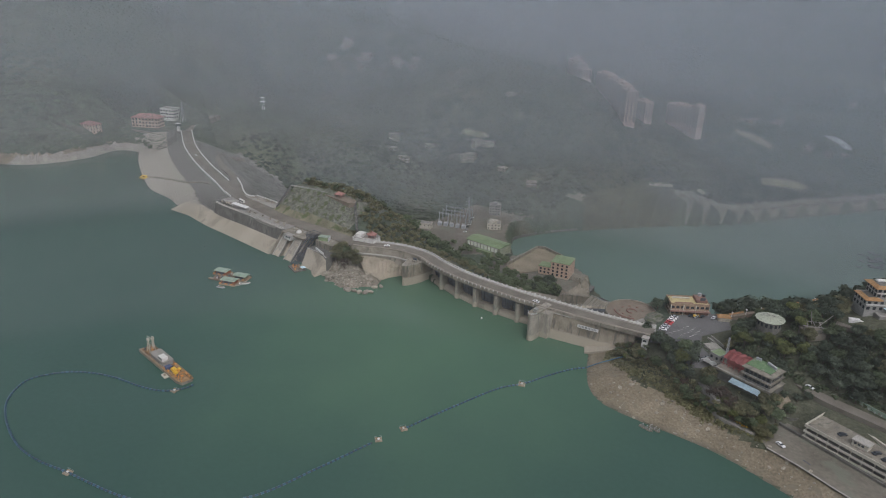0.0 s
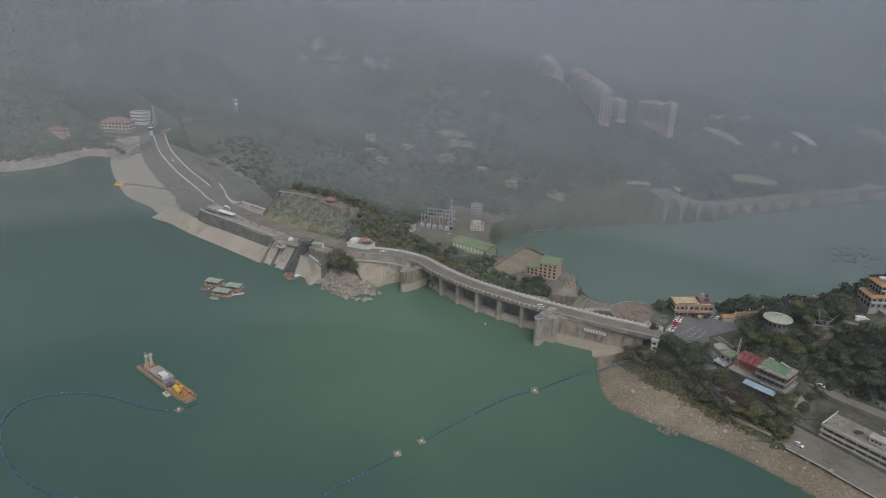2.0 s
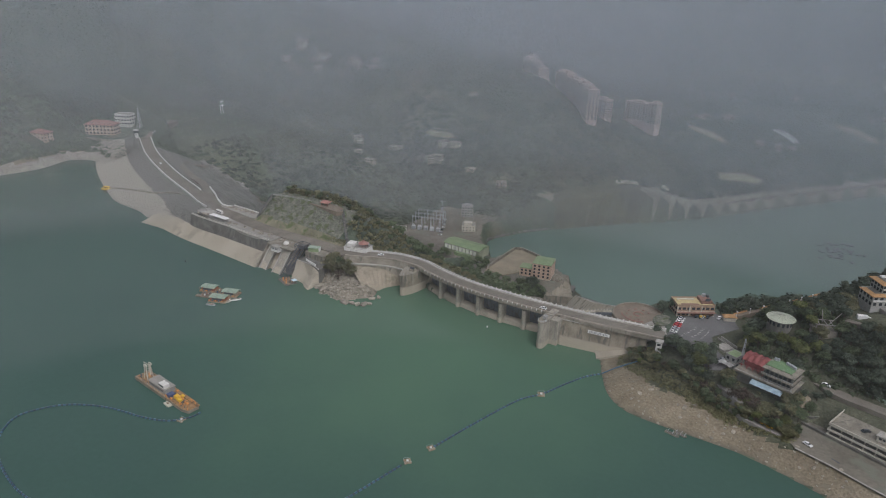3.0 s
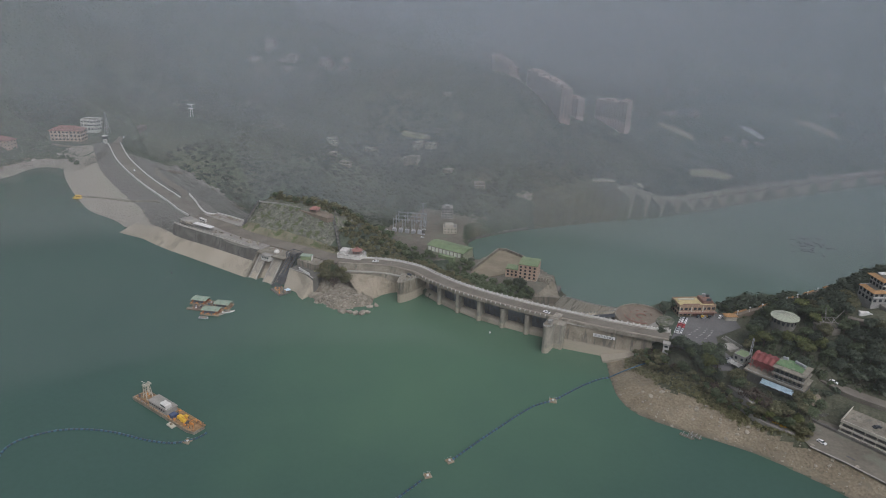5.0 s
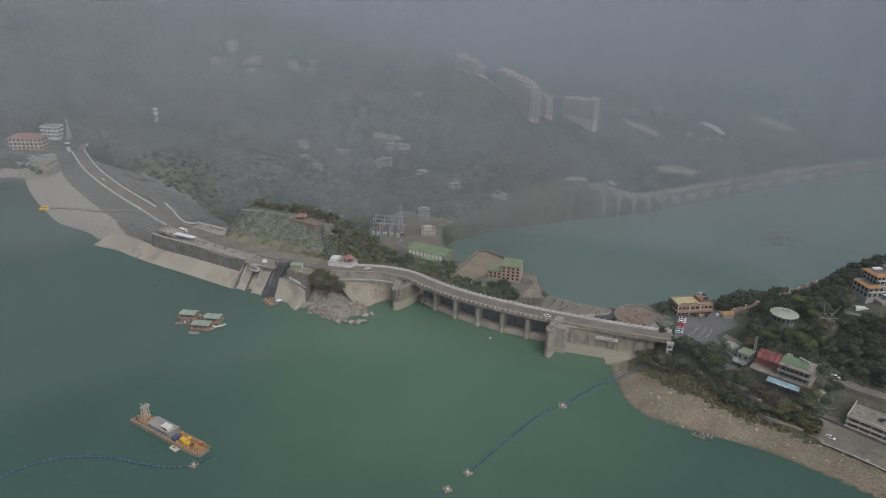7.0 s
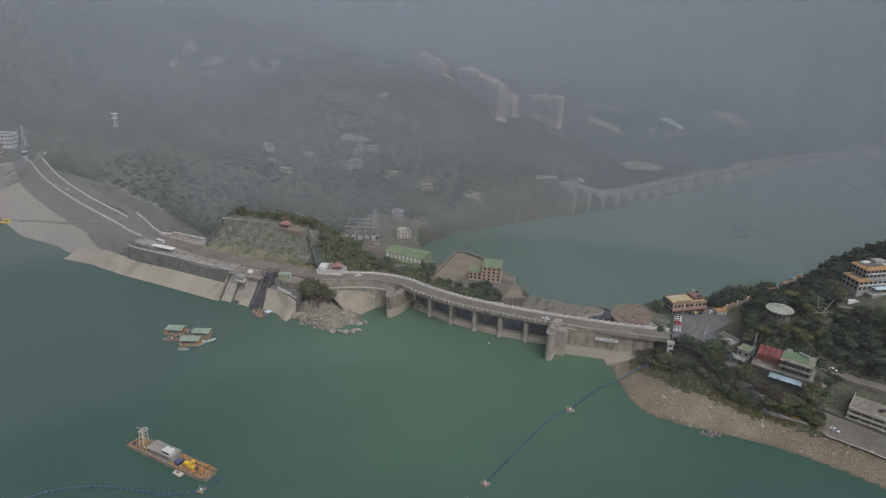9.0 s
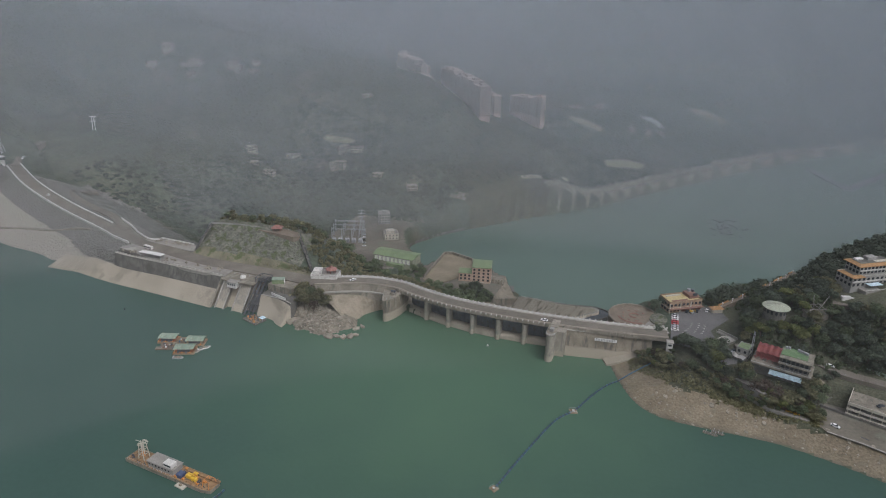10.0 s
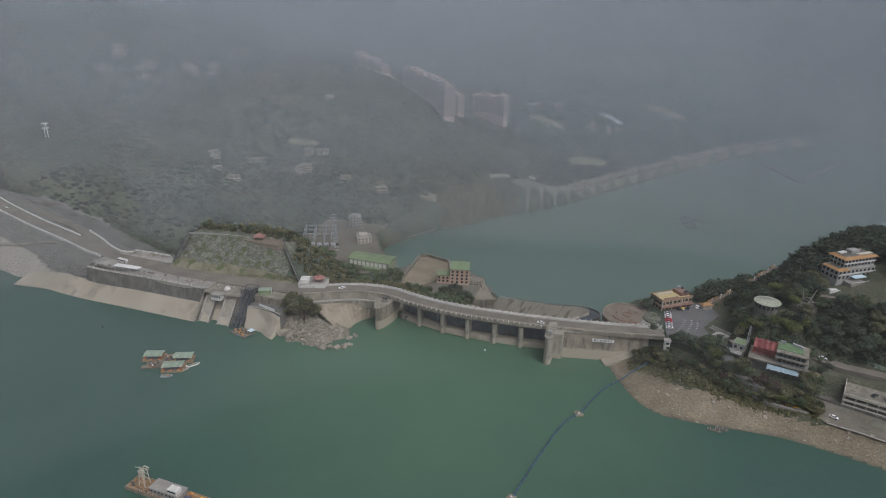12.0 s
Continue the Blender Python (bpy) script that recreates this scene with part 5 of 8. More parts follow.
    wl_ = part("wall", box(x0, y0, z0, x1, y1, z1), M["greyrender"], hotel)
    wmm = window_mesh(2.0, 2.1)
    for zz in ((0.8, 4.6) if z0 < 0 else (9.2, 12.4)):
        for k_ in range(9):
            put("window", wmm, pose(x0 + (k_ + 0.5) * (x1 - x0) / 9, y0, zz), wl_)
        for k_ in range(4):
            put("window", wmm, pose(x0, y0 + (k_ + 0.5) * (y1 - y0) / 4, zz, 0, 0, -90), wl_)
    part("balcony", box(x0, y0 - 1.3, z1 - 3.9, x1, y0, z1 - 3.6), M["white"], wl_)
    part("balcony_rail", box(x0, y0 - 1.35, z1 - 3.6, x1, y0 - 1.25, z1 - 2.7), M["white"], wl_)
eave(hotel, 1, 0.5, 30, 13, 15.4, 1.7, 1.3)
eave(hotel, -5, -1.5, 3, 11, 8.0, 1.5, 1.1)
part("roof_house", box(12, 6, 16.7, 20, 11, 19.0, bevel=0.08), M["greyrender"], hotel)
part("sky_light", box(4, 8, 16.7, 10, 11, 17.7, bevel=0.08), M["canvas"], hotel)
part("roof_canopy", box(15, 1.5, 17.2, 28, 4.6, 17.5), M["cream"], hotel)
part("terrace", box(1, -9, -8, 26, -2, -0.4, bevel=0.1), M["terrace"], hotel, "grey lower terrace")
part("terrace_rail", box(1, -9.1, 0.3, 26, -8.9, 0.6), M["white"], hotel)
part("blue_canopy", box(6, -7, 2.6, 17, -2.2, 2.8), M["awning"], hotel, "pale blue canopy sheet")
truck = empty("lorry", pose(181, 48.5, 44.7, 0, 0, 20), "white box lorry parked on the hill road", "lorry")
part("cargo_box", box(-3.5, -1.2, 0.9, 1.8, 1.2, 3.2, bevel=0.06), M["canvas"], truck)
part("cab", box(1.9, -1.1, 0.6, 3.6, 1.1, 2.6, bevel=0.12), M["white"], truck)
for x in (-2.4, 2.7):
    for s_ in (-1, 1):
        part("wheel", add_rod(bmesh.new(), (x, s_ * 0.95, 0.45), (x, s_ * 1.15, 0.45), 0.45, seg=10), M["tyre"], truck)
hill_road = tagged(part("hill_road", prism(bmesh.new(), [(173, 42), (186, 42), (206, 47), (240, 56), (240, 62), (204, 53), (186, 50), (173, 50)], 38, 44.65), M["road"], None), "asphalt hill road below the hotel", "road", kind="structure")
trellis = empty("bare_trellis", pose(164, 36, 37, 0, 0, 25), "pale bare timber frame with leaning beams", "frame")
for x0, y0, z0, x1, y1, z1 in ((-5, -3, 0, -5, -3, 6.5), (4, -3, 0, 4, -3, 6.2), (-5, 3, 0, -5, 3, 6.5), (4, 3, 0, 4, 3, 6.5), (-6, -3, 6.4, 5, -3, 6.4), (-6, 3, 6.4, 5, 3, 6.6), (-4, -4, 6.6, -3, 4, 6.8), (0, -4, 6.6, 0, 4, 6.8), (3, -4, 6.6, 3, 4, 6.8), (2, 0, 5, 10, 5, 11.0), (-1, 1, 6, -2, 2, 13.0)):
    part("beam", add_rod(bmesh.new(), (x0, y0, z0), (x1, y1, z1), 0.22, seg=4), M["terrace"], trellis)
part("platform", box(-6, -4, -2, 6, 4, 3.2, bevel=0.05), M["concrete_old"], trellis)

# ---- the lower car park and the parking house ----
lot = tagged(part("lower_car_park", prism(bmesh.new(), [(160, -31), (167, -12), (182, -14), (182, 0), (260, -30), (260, -72), (218, -56), (198, -49.5), (182, -43.5), (167, -39.5)], 3, 9.4), M["yard"], None), "worn concrete car park above the bank", "car park", kind="structure")
lot_kerb = sweep("quay_kerb", np.array([(167, -39.5), (182, -43.5), (198, -49.5), (218, -56), (260, -72)]), [(-0.1, 9.4), (-0.1, 9.75), (0.6, 9.75), (0.6, 9.4)], M["concrete"])
tagged(lot_kerb, "dark quay kerb along the car park edge", "kerb", kind="structure")
park("white", 171.5, -33.5, 9.4, -28)
park("white", 172.5, 9.2, 20.45, -14)
drain = tagged(part("drain_cover", box(-2, -0.35, 0, 2, 0.35, 0.05), M["steel_dark"], None), "dark steel drain cover in the concrete", "drain")
drain.matrix_basis = pose(184, -38.5, 9.4, 0, 0, -24)
ph = empty("parking_house", pose(178, -20, 9.4, 0, 0, -17), "cream concrete parking house with two open decks", "building")
# core coloured dark to give the shade inside the open decks
part("core", box(2.5, 2.5, -3, 55, 19.5, 6.6), M["concrete_dark"], ph, "inner deck wall with shade in its dark colour")
for z, h in ((0.9, 1.0), (3.7, 1.1), (6.7, 1.5)):
    part("deck_slab", box(0, 0, z, 55.5, 20, z + 0.35), M["concrete_old"] if z > 6 else M["terrace"], ph)
    part("parapet", box(-0.3, -0.4, z - 0.1, 56, 0, z + h, bevel=0.06), M["cream"], ph, "cream parapet band")
    part("side_parapet", box(-0.3, 0, z - 0.1, 0, 20, z + h, bevel=0.06), M["cream"], ph)
part("back_parapet", box(0, 20, 6.6, 56, 20.4, 8.0, bevel=0.06), M["cream"], ph)
for x in np.arange(0.3, 56, 5.2):
    part("column", box(x, 0.2, 0, x + 0.5, 0.7, 6.7), M["cream"], ph)
part("stair_house", box(19, 4.5, 7.05, 26, 9.0, 9.7, bevel=0.08), M["cream"], ph)
part("stair_house_roof", box(18.6, 4.1, 9.7, 26.4, 9.4, 10.1, bevel=0.05), M["concrete"], ph)
for x in (20, 21.6, 23.2):
    part("louvre", box(x, 4.42, 8.2, x + 1.1, 4.5, 9.2), M["steel_dark"], ph)
part("roof_joint", box(0.4, 9.6, 7.05, 55, 9.75, 7.06), M["concrete_dark"], ph)
# the curving ramp wall along the back
ramp_top = smooth_line([(9, 18.6), (18, 17.6), (28, 14.4), (38, 9.6)], 2)
bm = bmesh.new()
for (x0, y0), (x1, y1), f in zip(ramp_top[:-1], ramp_top[1:], np.linspace(0, 1, len(ramp_top) - 1)):
    prism(bm, [(x0, y0), (x1, y1), (x1 + 0.3, y1 + 0.9), (x0 + 0.3, y0 + 0.9)], 7.0, 7.7 + 1.6 * f)
part("ramp_wall", bm, M["cream"], ph, "curving cream ramp wall")
part("drive", prism(bmesh.new(), [(9, 19), (18, 18), (28, 15), (38, 10.4), (55, 10.4), (55, 19.8), (9, 19.8)], 7.05, 7.6), M["concrete"], ph)
for x, y, c, a in ((13.5, 7.5, "dark", 60), (29, 7, "dark", 70), (33.5, 6, "dark", 70), (37, 5, "white", 70)):
    q = Matrix(ph.matrix_basis) @ pose(x, y, 7.1, 0, 0, a)
    park(c, 0, 0, 0, 0).matrix_basis = q
# low wall, its dark colour also painting the building's base shadow
foot_wall = tagged(sweep("foot_wall", smooth_line([(166.5, -15.5), (170, -17), (190, -24), (212, -32), (250, -46)], 4), [(0, 9.3), (0, 10.7), (1.1, 10.7), (1.1, 9.3)], M["concrete_dark"]), "low wall with the parking house's base shadow in its colour", "wall", kind="structure")
seat_wall = mat("seat_wall_concrete", (0.10, 0.10, 0.088), (0.15, 0.145, 0.128), size=5, fine=0.6, bump=0.2, spot=((0.08, 0.08, 0.065), 0.3, 2.5))
for off, zt in ((3.4, 14.2), (7.4, 11.6)):
    tagged(sweep("terrace_wall", smooth_line([(150 - 0.3 * off, -9 - off), (158, -7.0 - off), (167, -4.5 - off), (173, -1 - off), (176.5, 3 - off)], 2), [(-0.4, 5), (-0.4, zt), (0.1, zt), (0.1, 5)], seat_wall), "dark curved terrace wall below the road", "wall", kind="structure")
guard = empty("green_guard_rail", pose(0, 0, 0), "pale green guard rail above the road", "railing")
g_line = smooth_line([(188, 12.4), (196, 9.6), (206, 5.6), (220, 0)], 2)
sweep("panel", g_line, [(0, 20.3), (0, 22.6), (0.25, 22.6), (0.25, 20.3)], M["roofseagreen"], guard)
posts_along(guard, g_line, 0.1, 20.2, 3.0, post_s)
main = tagged(sweep("main_road", smooth_line([(124, 12), (133, 15), (150, 15), (166, 12), (180, 5), (200, 1), (230, -6), (300, -30)], 4), [(-3.4, 20.4), (3.4, 20.4), (3.4, 14), (-3.4, 14)], M["road"]), "asphalt road above the parking house", "road", kind="structure")
lane = tagged(sweep("shore_path", smooth_line([(82, 3), (95, 0), (108, -4), (120, -12), (130, -20), (143, -29), (160, -33)], 3), [(-1.6, 9.9), (1.6, 9.9), (1.6, 6), (-1.6, 6)], M["terrace"]), "narrow concrete path along the bank", "path", kind="structure")
lane_cap = tagged(sweep("path_coping", smooth_line([(87, -3.6), (97, -7.2), (111, -12.6)], 3), [(-0.15, 11.7), (-0.15, 11.95), (0.6, 11.95), (0.6, 11.7)], M["concrete"]), "pale coping of the path wall", "coping", kind="structure")
lane_rail = tagged(sweep("path_wall", smooth_line([(87, -3.6), (97, -7.2), (111, -12.6)], 3), [(0, 6), (0, 11.7), (0.4, 11.7), (0.4, 6)], M["concrete_dark"]), "dark low wall along the path", "wall", kind="structure")
ramp_road = tagged(sweep("side_ramp", smooth_line([(117, -3), (122, -9), (130, -15), (139, -23)], 3), [(-2.2, 14.2), (2.2, 14.2), (2.2, 6), (-2.2, 6)], M["terrace"]), "pale concrete side ramp", "ramp", kind="structure")
park("dark", 124.5, -10.5, 14.3, -38)
for x, y in ((146, -27), (150.5, -28.8), (154, -30)):
    pb = empty("pedal_boat", pose(x, y, 9.6, 0, 0, -15 + 3 * x % 40), "yellow pedal boat stored on the bank", "boat", "stored pedal boats")
    part("hull", box(-1.6, -0.8, 0, 1.6, 0.8, 0.7, bevel=0.3), M["yellow"], pb)
    part("seat", box(-0.6, -0.6, 0.7, 0.2, 0.6, 1.2, bevel=0.1), M["orange_paint"], pb)

# ---- on the water ----
def water_raft(m, label="small square timber raft with a railing"):
    e = empty("pipe_raft", m, label, "raft", "pipe rafts")
    for y in (-1.7, 1.7):
        part("pontoon", box(-2.4, y - 0.7, -0.3, 2.4, y + 0.7, 0.5, bevel=0.2), M["timber"], e)
    for i in range(7):
        part("plank", box(-2.3 + i * 0.68, -2.2, 0.5, -1.75 + i * 0.68, 2.2, 0.62), M["timber"], e)
    bm = bmesh.new()
    for x, y in ((-2.2, -2.1), (2.2, -2.1), (2.2, 2.1), (-2.2, 2.1)):
        add_rod(bm, (x, y, 0.6), (x, y, 1.6), 0.07, seg=4)
    for a, b in (((-2.2, -2.1), (2.2, -2.1)), ((2.2, 2.1), (-2.2, 2.1))):
        add_rod(bm, (*a, 1.6), (*b, 1.6), 0.06, seg=4)
    part("railing", bm, M["galv"], e)
    part("winch", box(-0.7, -0.7, 0.62, 0.7, 0.7, 1.3, bevel=0.15), M["canvas"], e)
    part("drum", add_rod(bmesh.new(), (-1.6, 0.9, 1.0), (-0.6, 0.9, 1.0), 0.4, seg=8), M["rust"], e)
    return e


first_raft = water_raft(pose(43.8, -59, 0, 0, 0, 24) @ Matrix.Scale(0.85, 4))
for x, y, a in ((21.0, -132.2, 62), (17.6, -146.5, 50), (-93.5, -188.8, 10), (-70.5, -254.3, 15)):
    copy_thing(first_raft, pose(x, y, 0, 0, 0, a) @ Matrix.Scale(0.85, 4))

pipe = empty("dredge_pipeline", pose(0, 0, 0), "floating dredge pipeline carried on blue plastic floats", "pipeline")
float_bm = bmesh.new()
bmesh.ops.create_cone(float_bm, cap_ends=True, segments=8, radius1=0.58, radius2=0.58, depth=1.35, matrix=Matrix.Translation((0, 0, 0.15)) @ Euler((0, radians(90), 0)).to_matrix().to_4x4())
float_me = mesh_of("float", float_bm, M["blue"])
joint_bm = bmesh.new()
bmesh.ops.create_cone(joint_bm, cap_ends=True, segments=8, radius1=0.42, radius2=0.42, depth=0.9, matrix=Matrix.Translation((1.25, 0, 0.25)) @ Euler((0, radians(90), 0)).to_matrix().to_4x4())
joint_me = mesh_of("joint", joint_bm, M["steel_dark"])
runs = (smooth_line([(-91, -179), (-92, -185), (-98, -193), (-110, -198.5), (-131, -204), (-147, -212), (-157, -222), (-161.5, -236), (-151, -249), (-134, -256.5), (-109, -261), (-89, -259.5), (-70.5, -254.3), (-38, -246), (-14, -233), (4, -209), (11, -180), (17, -150)], 1.5),
        smooth_line([(21.5, -131), (28, -102), (36, -72), (43, -60)], 1.5), smooth_line([(44.5, -57.5), (52, -37), (58, -25), (63, -19)], 1.5))
for line in runs:
    run = np.r_[0, np.cumsum(np.hypot(*np.diff(line, axis=0).T))]
    bm = bmesh.new()
    for p, q in zip(line[:-1:3], line[3::3]):
        add_rod(bm, (*p, 0.35), (*q, 0.35), 0.24, seg=5)
    part("pipe", bm, M["steel_dark"], pipe)
    for d in np.arange(1, run[-1] - 0.5, 2.5):
        x, y = np.interp(d, run, line[:, 0]), np.interp(d, run, line[:, 1])
        i = min(int(np.searchsorted(run, d)), len(line) - 1)
        wob = 0.10 * math.sin(d * 1.7)
        put("float", float_me, pose(x, y, wob * 0.5, 0, 0, heading(line, i) + 6 * math.sin(d * 2.3)), pipe)
        put("joint", joint_me, pose(x, y, 0, 0, 0, heading(line, i)), pipe)
shore_pipe = tagged(part("shore_pipe", add_rod(add_rod(add_rod(bmesh.new(), (63, -19, 0.6), (69, -14, 4.0), 0.35, seg=6), (69, -14, 4.0), (78, -5, 7.4), 0.35, seg=6), (78, -5, 7.4), (84, 0, 9.8), 0.35, seg=6), M["blue"], None), "blue pipe climbing the gravel bank", "pipe")

# the dredger
dr = empty("dredger", pose(-120.2, -178.4, 0, 0, 0, -4.5), "rusty dredging barge with a frame tower and grey cabin", "barge")
bm = bmesh.new()
hull = [(-25.5, -4.1), (-24, -4.3), (21, -4.3), (25.5, -3.0), (25.5, 3.0), (21, 4.3), (-24, 4.3), (-25.5, 4.1)]
prism(bm, hull, -0.8, 1.5)
part("hull", bm, M["concrete_old"], dr, "grey brown barge hull")
part("deck", prism(bmesh.new(), [(x * 0.985, y * 0.96) for x, y in hull], 1.5, 1.62), M["rust"], dr, "rust stained steel deck")
for y in (-4.2, 4.2):
    part("gunwale", box(-24, y - 0.12, 1.5, 21, y + 0.12, 1.95), M["timber"], dr)
part("cabin", box(-12, -3.0, 1.6, 3.5, 3.0, 4.4, bevel=0.08), M["greyrender"], dr, "grey cabin with pale roof")
part("cabin_roof", box(-12.5, -3.4, 4.4, 4.0, 3.4, 4.7, bevel=0.08), M["terrace"], dr)
part("wheel_house", box(-2.2, -2.9, 4.7, 2.8, 0.6, 6.9, bevel=0.1), M["white"], dr, "white wheel house")
part("wheel_house_window", box(-1.8, -2.96, 5.6, 2.4, -2.88, 6.4), M["glass"], dr)
wm2 = window_mesh(0.9, 0.8)
for i in range(7):
    put("window", wm2, pose(-11 + i * 2.0, -3.0, 2.8), dr)
tower = part("frame_tower", box(-20.2, -2.6, 1.62, -14.2, 2.6, 2.1), M["rust"], dr)
bm = bmesh.new()
for x in (-19.2, -15.8):
    for y in (-1.7, 1.7):
        add_rod(bm, (x, y, 2.0), (x + (0.9 if x < -18 else -0.9), y * 0.75, 10.6), 0.24, seg=4)
for z in (4.5, 7.2, 9.8):
    g = 1.7 - 0.09 * z
    for y in (-1.5, 1.5):
        add_rod(bm, (-17.5 - g, y, z), (-17.5 + g, y, z), 0.16, seg=4)
    for x in (-17.5 - g, -17.5 + g):
        add_rod(bm, (x, -1.5, z), (x, 1.5, z), 0.16, seg=4)
part("lattice", bm, M["cream"], tower, "pale steel lattice tower")
for y in (-1.4, 1.4):
    bm = bmesh.new()
    arm = [(-18.9, 9.6), (-18.4, 10.6), (-17.4, 11.2), (-16.2, 11.2), (-15.2, 10.8)]
    for p, q in zip(arm[:-1], arm[1:]):
        add_rod(bm, (p[0], y, p[1]), (q[0], y, q[1]), 0.35, seg=5)
    part("tower_head", bm, M["cream"], tower)
# pipes, chains, drums and planks lying about the deck
rng = random.Random(12)
for i in range(84):
    x, y = rng.choice(((rng.uniform(-24, -13), rng.uniform(-3.4, 3.4)), (rng.uniform(4, 20), rng.uniform(-3.6, 1.6))))
    a, l = rng.uniform(0, 180), rng.uniform(0.5, 2.2)
    if i % 3:
        c = part("deck_pipe", add_rod(bmesh.new(), (-l, 0, 1.85), (l, 0, 1.85), rng.uniform(0.12, 0.28), seg=6), M[rng.choice(("steel_dark", "rust", "bark"))], dr)
    else:
        c = part("deck_box", box(-0.6, -0.4, 1.62, 0.6, 0.4, 1.62 + rng.uniform(0.4, 1.1), bevel=0.08), M[rng.choice(("timber", "rust", "steel_dark", "orange_paint"))], dr)
    c.matrix_basis = pose(x, y, 0, 0, 0, a)
part("cross_arm", add_rod(bmesh.new(), (-21.5, 0, 10.6), (-14, 0, 11.2), 0.2, seg=4), M["cream"], tower)
for x in (-22.6, -21.4):
    part("spud", add_rod(bmesh.new(), (x, 3.2, 0), (x, 3.2, 7.5), 0.35, seg=8), M["cream"], dr)
part("pump_house", box(5.2, -3.2, 1.62, 8.2, 0.2, 3.4, bevel=0.1), mat("dark_blue_paint", (0.05, 0.07, 0.13), (0.08, 0.10, 0.17), rough=0.5, size=2, fine=0.4, bump=0.05), dr, "dark blue pump housing")
for x, y, l, w_, h in ((9.5, -1.6, 3.2, 2.4, 1.9), (13.0, -2.0, 2.6, 2.0, 1.6), (11.0, 1.4, 2.4, 1.6, 1.2)):
    part("machine", box(x, y, 1.62, x + l, y + w_, 1.62 + h, bevel=0.25), M["yellow"], dr, "yellow pump engine")
part("machine_arm", add_rod(bmesh.new(), (10, 0, 3.2), (15.5, -1.0, 4.2), 0.3, seg=6), M["yellow"], dr)
ladder = part("ladder", box(6.5, 2.0, 1.7, 25.8, 3.6, 2.4, bevel=0.08), M["rust"], dr, "rusty suction ladder")
for i in range(10):
    part("rung", box(7.5 + i * 1.8, 1.8, 2.4, 7.9 + i * 1.8, 3.8, 2.7), M["rust"], ladder)
bm = bmesh.new()
for x in (20.5, 24.0):
    for y in (-2.6, 2.6):
        add_rod(bm, (x, y, 1.6), (x, y * 0.7, 4.6), 0.18, seg=4)
add_rod(bm, (20.5, -1.8, 4.6), (24, -1.8, 4.6), 0.16, seg=4)
add_rod(bm, (20.5, 1.8, 4.6), (24, 1.8, 4.6), 0.16, seg=4)
add_rod(bm, (20.5, -1.8, 4.6), (20.5, 1.8, 4.6), 0.16, seg=4)
part("bow_frame", bm, M["orange_paint"], dr)
for x, y, z in ((16.5, -2.8, 0.9), (18.6, -0.4, 0.7), (5.0, 2.6, 0.8), (4.5, -3.4, 1.0)):
    part("deck_crate", box(x, y, 1.62, x + 1.5, y + 1.2, 1.62 + z, bevel=0.1), M["orange_paint"], dr)
bm = bmesh.new()
for x in np.arange(-24, 5, 2.4):
    add_rod(bm, (x, -4.1, 1.6), (x, -4.1, 2.7), 0.06, seg=4)
add_rod(bm, (-24, -4.1, 2.7), (4, -4.1, 2.7), 0.06, seg=4)
part("side_rail", bm, M["galv"], dr)
tender = empty("work_float", pose(-110.5, -184.6, 0, 0, 0, -8), "pale flat work float moored beside the dredger", "raft")
part("pontoon", box(-2.6, -1.3, -0.3, 2.6, 1.3, 0.6, bevel=0.15), M["cream"], tender)
part("engine", box(-0.6, -0.5, 0.6, 0.6, 0.5, 1.4, bevel=0.1), M["timber"], tender)

# the house floats
def house_float(m, w, d, roof, label, wall):
    e = empty("house_float", m, label, "houseboat", "house floats")
    part("pontoon", box(-w / 2, -d / 2, -0.3, w / 2, d / 2, 0.7, bevel=0.15), M["timber"], e)
    part("deck", box(-w / 2 + 0.1, -d / 2 + 0.1, 0.7, w / 2 - 0.1, d / 2 - 0.1, 0.82), M["rust"], e)
    part("cabin", box(-w * 0.40, -d * 0.34, 0.82, w * 0.40, d * 0.34, 3.3), wall, e)
    part("opening", box(-w * 0.3, -d * 0.345, 1.2, w * 0.3, -d * 0.335, 2.8), M["steel_dark"], e)
    bm = bmesh.new()
    W, D = w * 0.46, d * 0.42
    v = [bm.verts.new(p) for p in ((-W, -D, 3.2), (W, -D, 3.2), (W, 0, 3.75), (-W, 0, 3.75), (W, D, 3.2), (-W, D, 3.2))]
    for f in ((0, 1, 2, 3), (3, 2, 4, 5), (0, 3, 5), (1, 4, 2), (0, 5, 4, 1)):
        bm.faces.new([v[i] for i in f])
    part("roof", bm, roof, e, "faded green sheet roof")
    for x in (-W, W):
        for y in (-d / 2 + 0.3, d / 2 - 0.3):
            part("post", add_rod(bmesh.new(), (x, y, 0.8), (x, y, 3.2), 0.09, seg=5), M["timber"], e)
    for i in range(5):
        part("barrel", add_rod(bmesh.new(), (-w / 2 + 1 + i * w / 5.5, -d / 2 + 0.5, 0.82), (-w / 2 + 1 + i * w / 5.5, -d / 2 + 0.5, 1.7), 0.35, seg=8), M["blue"] if i % 2 else M["orange_paint"], e)
    return e


house_float(pose(-206, -83, 0, 0, 0, 20), 12, 8.5, M["roofseagreen"], "red walled houseboat with a faded green sheet roof", M["redwall"])
house_float(pose(-188, -89.5, 0, 0, 0, 24), 13, 8.5, M["roofseagreen"], "houseboat with a green roof and cluttered deck", M["redwall"])
house_float(pose(-188.5, -79.0, 0, 0, 0, 22), 12, 8.5, M["roofseagreen"], "small houseboat under a green sheet roof", M["timber"])
